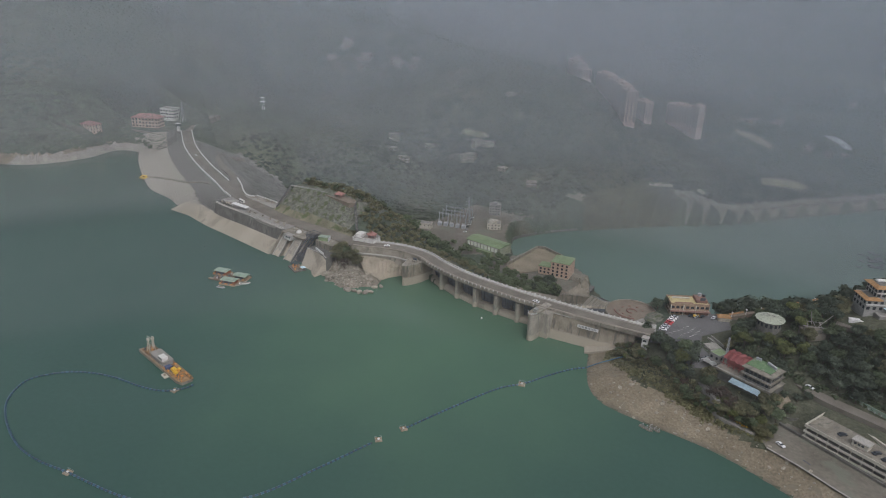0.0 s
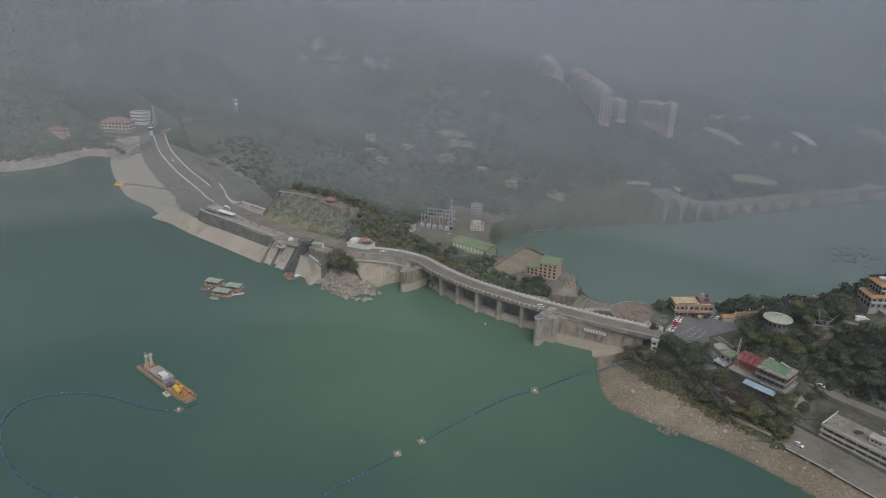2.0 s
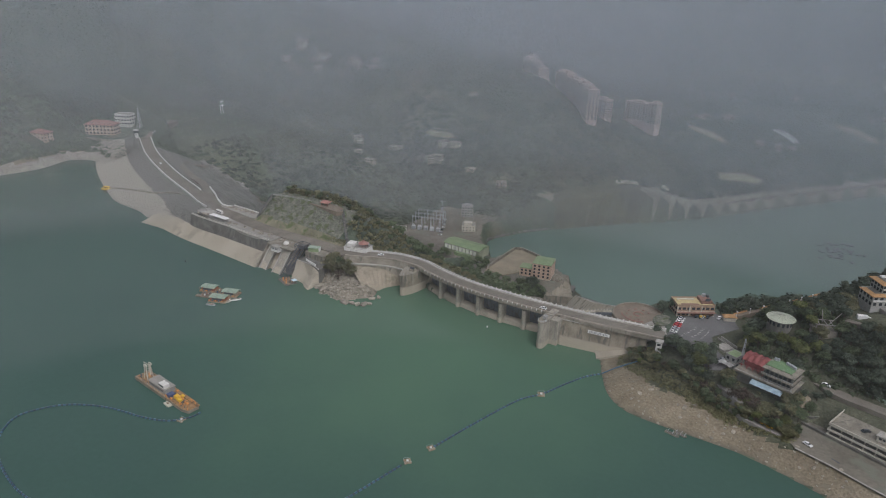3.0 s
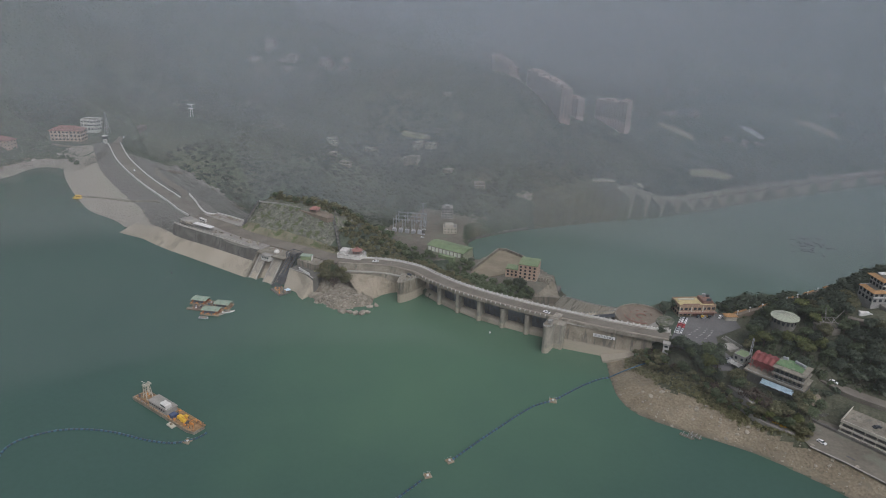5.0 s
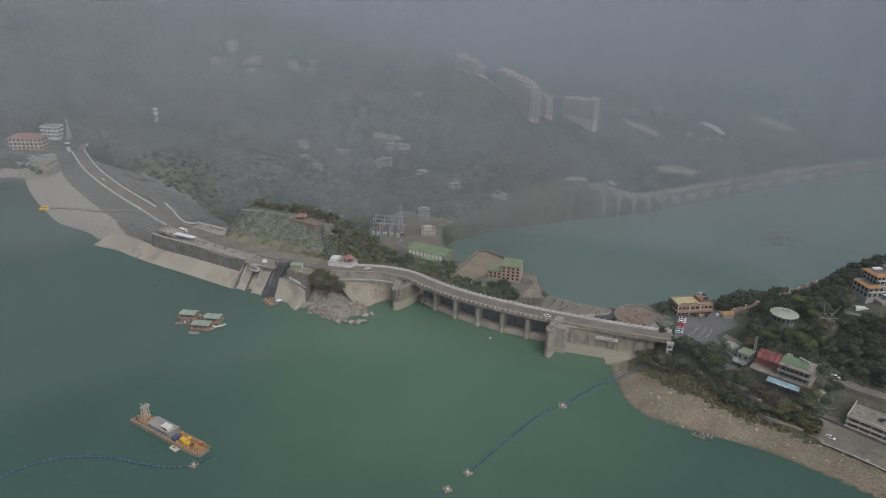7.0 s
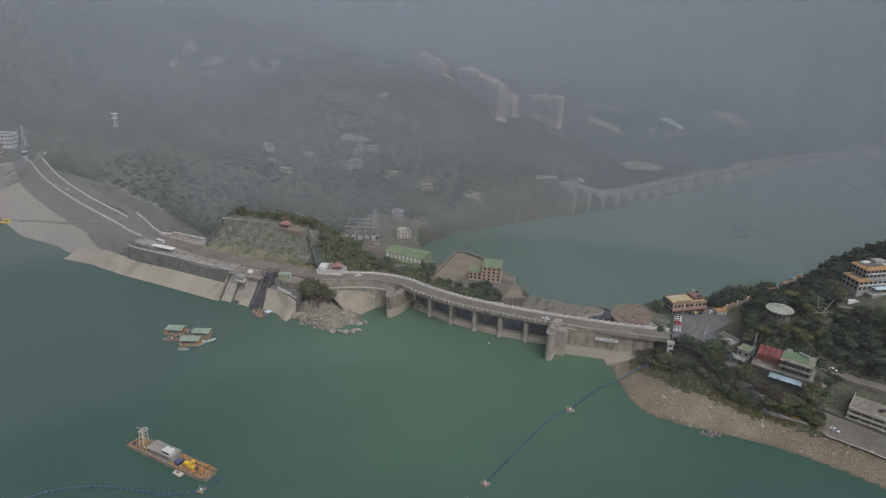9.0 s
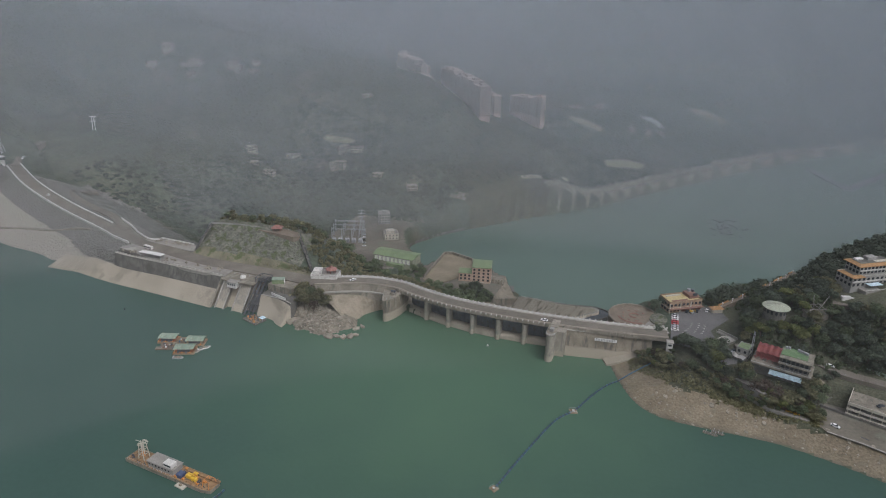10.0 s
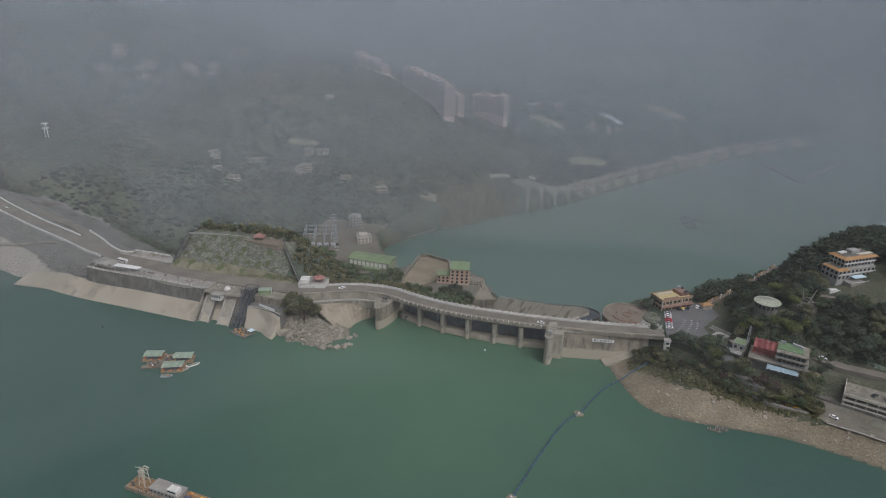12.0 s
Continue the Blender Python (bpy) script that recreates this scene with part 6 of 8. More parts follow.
for x, y, l, w_, a, c in ((-198, -92.5, 7, 2.6, 20, "timber"), (-181.5, -97.0, 6.5, 2.4, 22, "galv"), (-174.6, -82.0, 8, 2.2, 55, "canvas"), (-192, -78, 8, 4, 20, "rust"), (-194.5, -86.0, 7, 4, 22, "rust"), (-176.5, -88.0, 6, 2.0, 60, "concrete")):
    bt = empty("skiff", pose(x - 5, y - 0.5, 0, 0, 0, a), "open skiff moored beside the house floats", "boat", "moored skiffs")
    bm = bmesh.new()
    out = [(-l / 2, -w_ / 2), (l * 0.25, -w_ / 2), (l / 2, 0), (l * 0.25, w_ / 2), (-l / 2, w_ / 2)]
    prism(bm, out, -0.3, 0.7)
    part("hull", bm, M[c], bt)
    part("floor", prism(bmesh.new(), [(p * 0.85, q * 0.8) for p, q in out], 0.7, 0.74), M["concrete_old"], bt)
    part("thwart", box(-0.3, -w_ / 2.2, 0.74, 0.3, w_ / 2.2, 0.95), M["timber"], bt)
# a low work deck heaped with gear between the house floats
gear = empty("gear_float", pose(-196.5, -85, 0, 0, 0, 22), "dark low float heaped with nets, drums and crates", "raft")
part("pontoon", box(-11, -6.5, -0.3, 11, 6.5, 0.55, bevel=0.12), M["bark"], gear)
rng = random.Random(8)
for i in range(70):
    x, y, h = rng.uniform(-10.4, 9.6), rng.uniform(-6, 5.4), rng.uniform(0.3, 1.3)
    if i % 2:
        c = part("crate", box(-0.6, -0.4, 0.55, 0.6, 0.4, 0.55 + h, bevel=0.06), M[rng.choice(("timber", "steel_dark", "concrete_old", "brick", "canvas"))], gear)
    else:
        c = part("drum", add_rod(bmesh.new(), (0, 0, 0.55), (0, 0, 0.55 + h), 0.38, seg=8), M[rng.choice(("blue", "rust", "galv", "steel_dark"))], gear)
    c.matrix_basis = pose(x, y, 0, 0, 0, rng.uniform(0, 180))
# the debris raft below the lift
tr = empty("debris_raft", pose(-173.5, -39.5, 0, 0, 0, -18), "work raft crowded with red drums and crates", "raft")
part("pontoon", box(-7, -4.5, -0.3, 7, 4.5, 0.7, bevel=0.15), M["concrete_dark"], tr)
rng = random.Random(4)
for i in range(34):
    x, y = rng.uniform(-6, 5.5), rng.uniform(-3.8, 3.4)
    if i % 3:
        part("drum", add_rod(bmesh.new(), (x, y, 0.7), (x, y, 1.7), 0.45, seg=8), M["rust"] if i % 2 else M["orange_paint"], tr)
    else:
        part("crate", box(x, y, 0.7, x + 1.4, y + 1.0, 1.5, bevel=0.06), M["timber"], tr)
part("canopy", box(3.5, 1.0, 2.4, 7.2, 4.6, 2.6, bevel=0.05), M["awning"], tr, "pale blue canopy sheet")
for x in (3.7, 7.0):
    for y in (1.2, 4.4):
        part("pole", add_rod(bmesh.new(), (x, y, 0.7), (x, y, 2.4), 0.07, seg=5), M["galv"], tr)
# two boats at the gravel bank
for x, y, a, l in ((113.5, -50.8, -8, 7.5), (117.2, -48.6, -12, 6.5)):
    bt = empty("flat_boat", pose(x, y, 0.05, 0, 0, a), "grey flat boat with a pipe frame at the bank", "boat", "boats at the bank")
    part("hull", prism(bmesh.new(), [(-l / 2, -0.9), (l * 0.35, -0.9), (l / 2, 0), (l * 0.35, 0.9), (-l / 2, 0.9)], -0.3, 0.6), M["concrete_old"], bt)
    part("floor", prism(bmesh.new(), [(-l / 2.3, -0.6), (l * 0.3, -0.6), (l * 0.4, 0), (l * 0.3, 0.6), (-l / 2.3, 0.6)], 0.6, 0.64), M["concrete_dark"], bt)
    for xx in (-2.2, 0.2, 2.2):
        bm = bmesh.new()
        add_rod(bm, (xx, -0.8, 0.6), (xx, -0.8, 1.8), 0.07, seg=4)
        add_rod(bm, (xx, 0.8, 0.6), (xx, 0.8, 1.8), 0.07, seg=4)
        add_rod(bm, (xx, -0.8, 1.8), (xx, 0.8, 1.8), 0.07, seg=4)
        part("hoop", bm, M["galv"], bt)
yb = empty("yellow_boat", pose(-481, 6.5, 0.2, 0, 0, 25), "yellow workboat pulled up at the embankment", "boat")
part("hull", prism(bmesh.new(), [(-6, -1.9), (3.5, -1.9), (6.5, 0), (3.5, 1.9), (-6, 1.9)], -0.4, 1.3), M["yellow"], yb)
part("cabin", box(-4, -1.4, 1.3, 1.5, 1.4, 3.0, bevel=0.15), M["yellow"], yb)
part("cabin_window", box(-3, -1.45, 1.9, 1.0, -1.38, 2.6), M["glass"], yb)
buoy = empty("marker_buoy", pose(-262, -62, 0), "small dark marker buoy", "buoy")
part("body", add_rod(bmesh.new(), (0, 0, -0.3), (0, 0, 1.4), 0.6, 0.25, seg=8), M["steel_dark"], buoy)
spill_buoy = empty("marker_buoy", pose(-19.5, -10.5, 0), "small white marker buoy", "buoy")
part("body", add_rod(bmesh.new(), (0, 0, -0.3), (0, 0, 0.9), 0.6, 0.45, seg=8), M["canvas"], spill_buoy)

# ---- boulders ----
def rock_mesh(seed):
    r = random.Random(seed)
    bm = bmesh.new()
    bmesh.ops.create_icosphere(bm, subdivisions=1, radius=1.0)
    for v in bm.verts:
        v.co *= r.uniform(0.7, 1.2)
        v.co.z *= 0.62
    return mesh_of("boulder", bm, M["stone"])


rocks = [rock_mesh(i) for i in range(8)]
rng = random.Random(11)


def scatter_rocks(e, n, place, size):
    k = 0
    while k < n:
        x, y = place()
        z = ground_z(x, y)
        if z < -0.6:
            continue
        r = size(rng.random())
        m = pose(x, y, z + 0.15 * r, rng.uniform(-15, 15), rng.uniform(-15, 15), rng.uniform(0, 360)) @ Matrix.Diagonal((r * rng.uniform(0.8, 1.5), r, r * rng.uniform(0.7, 1.1), 1))
        put("boulder", rng.choice(rocks), m, e)
        k += 1


def on_bank():
    t = rng.random()
    x = 58 + 150 * t
    i = int(np.argmin(np.abs(BANK[:, 0] - x)))
    d = rng.uniform(0.5, 24 if x < 150 else 13)
    nx_, ny_ = BANK[min(i + 1, len(BANK) - 1)] - BANK[i - 1]
    ln = math.hypot(nx_, ny_)
    return BANK[i][0] - ny_ / ln * d, BANK[i][1] + nx_ / ln * d


def riprap(name, label, count, x_lo, x_hi, s_lo, s_hi, size, material, seed):
    """Loose stones laid over a stretch of the embankment, between two offsets from its axis."""
    r = np.random.default_rng(seed)
    track = cut(AXIS, x_hi, x_lo)
    k = r.integers(0, len(track) - 1, count)
    off = r.uniform(s_lo, s_hi, count)
    d = np.gradient(track, axis=0)
    d /= np.linalg.norm(d, axis=1)[:, None]
    p = track[k] + d[k] * r.uniform(-3, 3, count)[:, None] + np.stack([d[k, 1], -d[k, 0]], 1) * off[:, None]
    z = ground_zs(p[:, 0], p[:, 1])
    ok = z > 0.3
    p, z = p[ok], z[ok]
    n = len(p)
    g = (1 + 5 ** 0.5) / 2
    ico = np.array([(-1, g, 0), (1, g, 0), (-1, -g, 0), (1, -g, 0), (0, -1, g), (0, 1, g), (0, -1, -g), (0, 1, -g), (g, 0, -1), (g, 0, 1), (-g, 0, -1), (-g, 0, 1)]) / 1.9
    tri = np.array([(0, 11, 5), (0, 5, 1), (0, 1, 7), (0, 7, 10), (0, 10, 11), (1, 5, 9), (5, 11, 4), (11, 10, 2), (10, 7, 6), (7, 1, 8), (3, 9, 4), (3, 4, 2), (3, 2, 6), (3, 6, 8), (3, 8, 9), (4, 9, 5), (2, 4, 11), (6, 2, 10), (8, 6, 7), (9, 8, 1)])
    v = ico[None] * (1 + r.uniform(-0.35, 0.35, (n, 12, 3))) * (size * r.uniform(0.5, 1.0, n) ** 1.5)[:, None, None] * np.array((1.2, 1.0, 0.7))
    v += np.column_stack([p, z])[:, None]
    f = (tri[None] + 12 * np.arange(n)[:, None, None]).reshape(-1, 3)
    return tagged(obj(name, v.reshape(-1, 3).tolist(), f.tolist(), material), label, "riprap", kind="stuff")


riprap_a = mat("rough_dark_stone", (0.12, 0.115, 0.105), (0.19, 0.185, 0.17), size=1.5, fine=0.4, bump=0.3)
riprap_b = mat("rough_pale_stone", (0.25, 0.23, 0.195), (0.34, 0.315, 0.27), size=1.5, fine=0.4, bump=0.3)
riprap("upper_riprap", "dark rough stones on the embankment's upper face", 7000, -592, -312, -24, -7.5, 1.3, riprap_a, 41)
riprap("lower_riprap", "pale stones on the embankment's lower face", 9000, -592, -372, -62, -24, 1.2, riprap_b, 42)
riprap("downstream_riprap", "grey rough stones on the embankment's downstream face", 11000, -540, -268, 10, 100, 1.7, riprap_a, 43)
bank_rocks = empty("bank_boulders", pose(0, 0, 0), "pale boulders scattered over the gravel bank", "boulders")
scatter_rocks(bank_rocks, 290, on_bank, lambda u: 0.3 + 1.0 * u ** 6)
head_rocks = empty("headland_boulders", pose(0, 0, 0), "large pale boulders on the rocky headland", "boulders")
scatter_rocks(head_rocks, 260, lambda: (rng.gauss(-131, 11), rng.gauss(-30, 8)), lambda u: 0.35 + 1.7 * u ** 5)
for x, y, r in ((-117, -40, 3.0), (-112, -38.5, 2.2), (-104.5, -35, 2.6), (-101.8, -32, 2.0), (-108, -37, 2.4), (-149, -31, 4.2), (-144, -33, 3.4), (-152, -24, 3.8), (-106, -24, 2.2), (-103, -20, 1.8)):
    put("boulder", rng.choice(rocks), pose(x, y, 0.6, 8, -6, x * 37 % 360) @ Matrix.Diagonal((r * 1.3, r, r, 1)), head_rocks)

# ---- the crest: pavilion, terraces, traffic ----
pav = empty("pavilion", pose(-146, 9.5, CREST - 0.2, 0, 0, 20), "white terrace with a red roofed octagonal pavilion", "pavilion")
part("terrace", prism(bmesh.new(), [(-10, -6), (8, -7), (10, 2), (4, 7), (-9, 5)], -3, 2.4), M["white"], pav, "white rendered terrace")
part("terrace_floor", prism(bmesh.new(), [(-9.4, -5.4), (7.5, -6.4), (9.4, 1.8), (3.8, 6.4), (-8.4, 4.6)], 2.4, 2.46), M["terrace"], pav)
bm = bmesh.new()
ringt = [(-10, -6), (8, -7), (10, 2), (4, 7), (-9, 5)]
for (x0, y0), (x1, y1) in zip(ringt, ringt[1:] + ringt[:1]):
    add_rod(bm, (x0, y0, 3.3), (x1, y1, 3.3), 0.25, seg=4)
    for f in np.linspace(0, 0.9, 6):
        add_rod(bm, (x0 + (x1 - x0) * f, y0 + (y1 - y0) * f, 2.4), (x0 + (x1 - x0) * f, y0 + (y1 - y0) * f, 3.3), 0.2, seg=4)
part("balustrade", bm, M["white"], pav)
for a in np.linspace(0, 2 * math.pi, 8, endpoint=False):
    part("column", add_rod(bmesh.new(), (3.5 + 3 * math.cos(a), 0.5 + 3 * math.sin(a), 2.4), (3.5 + 3 * math.cos(a), 0.5 + 3 * math.sin(a), 5.2), 0.22), M["tilered"], pav)
bm = bmesh.new()
bmesh.ops.create_cone(bm, cap_ends=True, segments=8, radius1=4.4, radius2=1.2, depth=1.4, matrix=Matrix.Translation((3.5, 0.5, 5.8)))
bmesh.ops.create_cone(bm, cap_ends=True, segments=8, radius1=1.5, radius2=0.1, depth=1.5, matrix=Matrix.Translation((3.5, 0.5, 7.2)))
part("roof", bm, M["tilered"], pav, "red tiled pavilion roof")
part("shelter", box(-8.8, -3.5, 2.46, -3.0, 3.5, 5.0, bevel=0.1), M["white"], pav, "white flat roofed shelter")
hill_pav = empty("hilltop_pavilion", pose(-197.5, 28.5, 36.2, 0, 0, 15), "small pavilion with a red tiled roof on the knoll", "pavilion")
for x in (-2.6, 2.6):
    for y in (-2.2, 2.2):
        part("column", add_rod(bmesh.new(), (x, y, -1), (x, y, 3.2), 0.25), M["tilered"], hill_pav)
bm = bmesh.new()
v = [bm.verts.new(p) for p in ((-4, -3.4, 3.0), (4, -3.4, 3.0), (4, 3.4, 3.0), (-4, 3.4, 3.0), (-1.5, 0, 5.0), (1.5, 0, 5.0))]
for f in ((0, 1, 5, 4), (1, 2, 5), (2, 3, 4, 5), (3, 0, 4), (3, 2, 1, 0)):
    bm.faces.new([v[i] for i in f])
part("roof", bm, M["tilered"], hill_pav, "red tiled hipped roof")
part("floor", box(-4.5, -4, -2, 4.5, 4, 0.1), M["paving"], hill_pav)
court = tagged(part("hilltop_court", prism(bmesh.new(), [(-212, 24.5), (-180, 22), (-176, 25), (-182, 32), (-210, 35)], 30, 36.6), M["paving"], None), "pale paved court on top of the knoll", "pavement", kind="structure")


def stair(name, a, b, w, label):
    e = empty(name, pose(0, 0, 0), label, "stairs")
    a, b = Vector(a), Vector(b)
    n = 26
    side = Vector((-(b - a).y, (b - a).x, 0)).normalized() * w / 2
    for i in range(n):
        p, q = a.lerp(b, i / n), a.lerp(b, (i + 1) / n)
        bm = bmesh.new()
        prism(bm, [tuple((p - side)[:2]), tuple((q - side)[:2]), tuple((q + side)[:2]), tuple((p + side)[:2])], min(p.z, q.z) - 1.2, max(p.z, q.z) + 0.15)
        part("step", bm, M["concrete_dark"], e)
    bm = bmesh.new()
    add_rod(bm, a + side + Vector((0, 0, 1)), b + side + Vector((0, 0, 1)), 0.15, seg=4)
    add_rod(bm, a - side + Vector((0, 0, 1)), b - side + Vector((0, 0, 1)), 0.15, seg=4)
    part("hand_rail", bm, M["steel_dark"], e)
    return e


stair("hill_stairs", (-157, 9, CREST), (-178, 27, 36.4), 1.8, "dark concrete stairs climbing the knoll")
stair("hill_stairs", (-258.5, 8, CREST), (-251, 20, 36.6), 1.6, "narrow concrete stairs at the cut slope's edge")
top_rail = tagged(sweep("knoll_fence", smooth_line([(-251, 21), (-238, 25), (-224, 27), (-212, 27)], 3), [(0, 36.4), (0, 37.7), (0.25, 37.7), (0.25, 36.4)], M["greyrender"]), "pale low wall along the knoll's rim", "fence")

shed = empty("long_shelter", pose(-279.5, -13.6, CREST, 0, 0, 1), "long white flat roofed shelter on thin posts", "shelter")
part("roof", box(-10, -2.2, 3.0, 10, 2.2, 3.35, bevel=0.06), M["canvas"], shed)
for x in (-9, -3, 3, 9):
    for y in (-1.8, 1.8):
        part("post", add_rod(bmesh.new(), (x, y, 0), (x, y, 3), 0.1), M["galv"], shed)
bus = empty("minibus", pose(-293, -2.5, CREST, 0, 0, 172), "white minibus on the crest road", "bus")
part("body", box(-4.2, -1.15, 0.4, 4.2, 1.15, 2.8, bevel=0.2), M["white"], bus)
part("window_band", box(-3.8, -1.18, 1.5, 3.9, 1.18, 2.2), M["glass"], bus)
for x in (-2.7, 2.7):
    for s_ in (-1, 1):
        part("wheel", add_rod(bmesh.new(), (x, s_ * 0.95, 0.45), (x, s_ * 1.18, 0.45), 0.45, seg=10), M["tyre"], bus)
park("white", 12, 4.5, CREST + 0.05, 176)
park("white", -125, 9.5, CREST + 0.05, 215)
park("white", -470, 62.5, CREST, 156)
rng = random.Random(8)
stones_a = mesh_of("monument_stone", box(-0.7, -0.45, 0, 0.7, 0.45, 1.3, bevel=0.18), M["stone"])
mon = empty("terrace_stones", pose(0, 0, 0), "rows of low stone blocks set on the terraces", "stones")
for i in range(46):
    x = rng.uniform(-308, -216)
    y = -15.5 + rng.uniform(0, 5.5)
    if -291 < x < -268:
        continue
    put("stone", stones_a, pose(x, y, CREST, 0, 0, rng.uniform(0, 180)) @ Matrix.Diagonal((rng.uniform(0.6, 1.6), rng.uniform(0.7, 1.3), rng.uniform(0.5, 1.3), 1)), mon)
for i in range(26):
    put("stone", stones_a, pose(rng.uniform(-302, -268), rng.uniform(11, 17.5), CREST, 0, 0, rng.uniform(0, 180)) @ Matrix.Diagonal((rng.uniform(0.6, 1.4), 1, rng.uniform(0.5, 1.2), 1)), mon)
hut = empty("site_hut", pose(-170.5, -13.5, CREST - 0.5, 0, 0, 25), "green site hut with a white end wall", "hut")
part("wall", box(-4, -2.2, 0, 4, 2.2, 3.0), M["paleroof"], hut)
part("end_wall", box(4, -2.3, 0, 4.2, 2.3, 3.1), M["canvas"], hut)
part("roof", box(-4.3, -2.6, 3.0, 4.3, 2.6, 3.25, bevel=0.05), M["roofseagreen"], hut)

# ---- below the dam: the power station ----
PY = -84.4
gb = empty("switch_hall", pose(-208, 268, PY, 0, 0, -1), "long pale green hall with white framed windows", "building")
gwall = part("wall", box(-24, -11, -3, 24, 11, 9.8), M["palegreen"], gb)
bm = bmesh.new()
v = [bm.verts.new(p) for p in ((-24.6, -11.6, 9.8), (24.6, -11.6, 9.8), (24.6, 0, 12), (-24.6, 0, 12), (24.6, 11.6, 9.8), (-24.6, 11.6, 9.8))]
for f in ((0, 1, 2, 3), (3, 2, 4, 5), (0, 3, 5), (1, 4, 2), (0, 5, 4, 1)):
    bm.faces.new([v[i] for i in f])
part("roof", bm, M["paleroof"], gb, "pale green sheet roof")
bay = mesh_of("window_bay", box(-1.9, -0.25, 0, 1.9, 0.1, 5.2, bevel=0.05), M["canvas"])
gl = mesh_of("pane", box(-1.3, -0.3, 0.5, 1.3, -0.2, 4.6), mat("milky_glass", (0.68, 0.70, 0.58), (0.74, 0.76, 0.64), rough=0.3, size=2, fine=0.5, bump=0))
for i in range(9):
    wb = put("window", bay, pose(-20.5 + i * 4.9, -11.1, 3.6), gwall)
    put("pane", gl, pose(0, 0, 0), wb)
part("lower_annex", box(-6, -16, -3, 14, -11, 3.6), M["paleroof"], gb, "green annex")
ps = empty("power_house", pose(-107, 262, PY, 0, 0, 13), "pink power house with green flat roofs", "building")
bodyp = part("wall", box(-9, -11, -6, 11, 11, 17), M["pink"], ps)
part("roof", box(-9.3, -11.3, 17, 11.3, 11.3, 17.5), M["paleroof"], ps, "pale green roof")
pw = window_mesh(2.0, 2.2)
for f in range(4):
    for i in range(4):
        put("window", pw, pose(-6.4 + i * 4.9, -11, 2.2 + f * 3.8), bodyp)
    for i in range(4):
        put("window", pw, pose(-9, -8 + i * 5.2, 2.2 + f * 3.8, 0, 0, -90), bodyp)
part("band", box(-9.2, -11.2, 0.4, 11.2, 11.2, 0.9), M["cream"], bodyp)
low_w = part("wing_wall", box(-23, -9, -6, -9, 4, 9), M["pink"], ps)
part("wing_roof", box(-23.3, -9.3, 9, -8.7, 4.3, 9.5), M["paleroof"], ps)
for f in range(2):
    for i in range(3):
        put("window", pw, pose(-20.5 + i * 4.4, -9, 2.0 + f * 3.6), low_w)
part("tail_deck", box(11, -9, -18, 25, 9, 0.5), M["concrete_old"], ps, "stained tail race deck")
part("tail_deck", box(25, -9, -20, 36, 6, -8), M["concrete_dark"], ps)
for i in range(4):
    part("tail_gate", box(13 + i * 3, -9.2, 0.5, 14.5 + i * 3, -8.6, 4.5), M["concrete_old"], ps)
turf = tagged(part("turf_platform", prism(bmesh.new(), [(-163, 236), (-165, 309), (-158, 312), (-130, 303), (-120, 276), (-134, 246), (-150, 222)], -112, PY + 0.5), M["brown"], None), "brown turf platform behind the power house", "ground", kind="structure")
turf_wall = tagged(sweep("river_wall", np.array([(-120, 278), (-130, 304), (-158, 313), (-166, 309), (-164, 240)]), [(-0.8, -112), (-0.8, PY + 3.6), (0.8, PY + 3.6), (0.8, -112)], M["concrete_old"]), "stained concrete river wall", "wall", kind="structure")
# the spillway's far training wall, falling from the terrace to the river, with a road outside it
guide = empty("guide_wall", pose(0, 0, 0), "pale sloping training wall with a dark road along its top", "wall", kind="structure")
gl_line = CHUTE
gl_run = np.r_[0, np.cumsum(np.hypot(*np.diff(gl_line, axis=0).T))]
gl_top = np.interp(gl_run, [0, 22, 46, gl_run[-1]], [12, 6, -2, -84])


def falling(name, section, material, parent, label=""):
    """A strip along the training wall whose heights follow its falling top."""
    cols = [np.column_stack([offset_line(gl_line, o), gl_top + h]) for o, h in section]
    n, k = len(gl_line), len(cols)
    fs = [(i * k + j, i * k + (j + 1) % k, (i + 1) * k + (j + 1) % k, (i + 1) * k + j) for i in range(n - 1) for j in range(k)]
    fs += [tuple(range(k))[::-1], tuple((n - 1) * k + j for j in range(k))]
    return obj(name, [tuple(cols[j][i]) for i in range(n) for j in range(k)], fs, material, parent, label)


falling("wall", [(-0.6, 0), (0.6, 0), (1.0, -26), (-17, -26), (-14, -19)], M["chute"], guide, "pale sloping chute wall")
falling("road", [(1.1, -1.2), (7.5, -1.6), (7.5, -14), (1.1, -14)], M["steel_dark"], guide, "dark narrow road")
falling("outer_kerb", [(7.6, -0.6), (8.5, -0.6), (8.5, -14), (7.6, -14)], M["concrete_dark"], guide)
tooth = mesh_of("post", box(-0.5, -0.45, 0, 0.5, 0.45, 1.0, bevel=0.08), M["concrete"])
for i, d in enumerate(np.arange(1, gl_run[-1], 3.6)):
    put("post", tooth, pose(np.interp(d, gl_run, gl_line[:, 0]), np.interp(d, gl_run, gl_line[:, 1]), np.interp(d, gl_run, gl_top) - 0.1, 0, 0, 120), guide)
sweep("end_wall", np.array([(-57, 237), (-80, 226), (-98, 208)]), [(-1.2, -112), (-1.2, -86), (1.2, -86), (1.2, -112)], M["concrete_old"], guide, "brown stained end wall")

bank_road = tagged(sweep("river_road", smooth_line([(-250, 330), (-250, 365), (-240, 404), (-212, 452), (-135, 552), (-49, 650), (31, 771), (126, 910), (238, 1065), (365, 1210)], 12), [(-4, -91.5), (4, -91.5), (4, -99), (-4, -99)], M["road"]), "narrow road along the far river bank", "road", kind="structure")
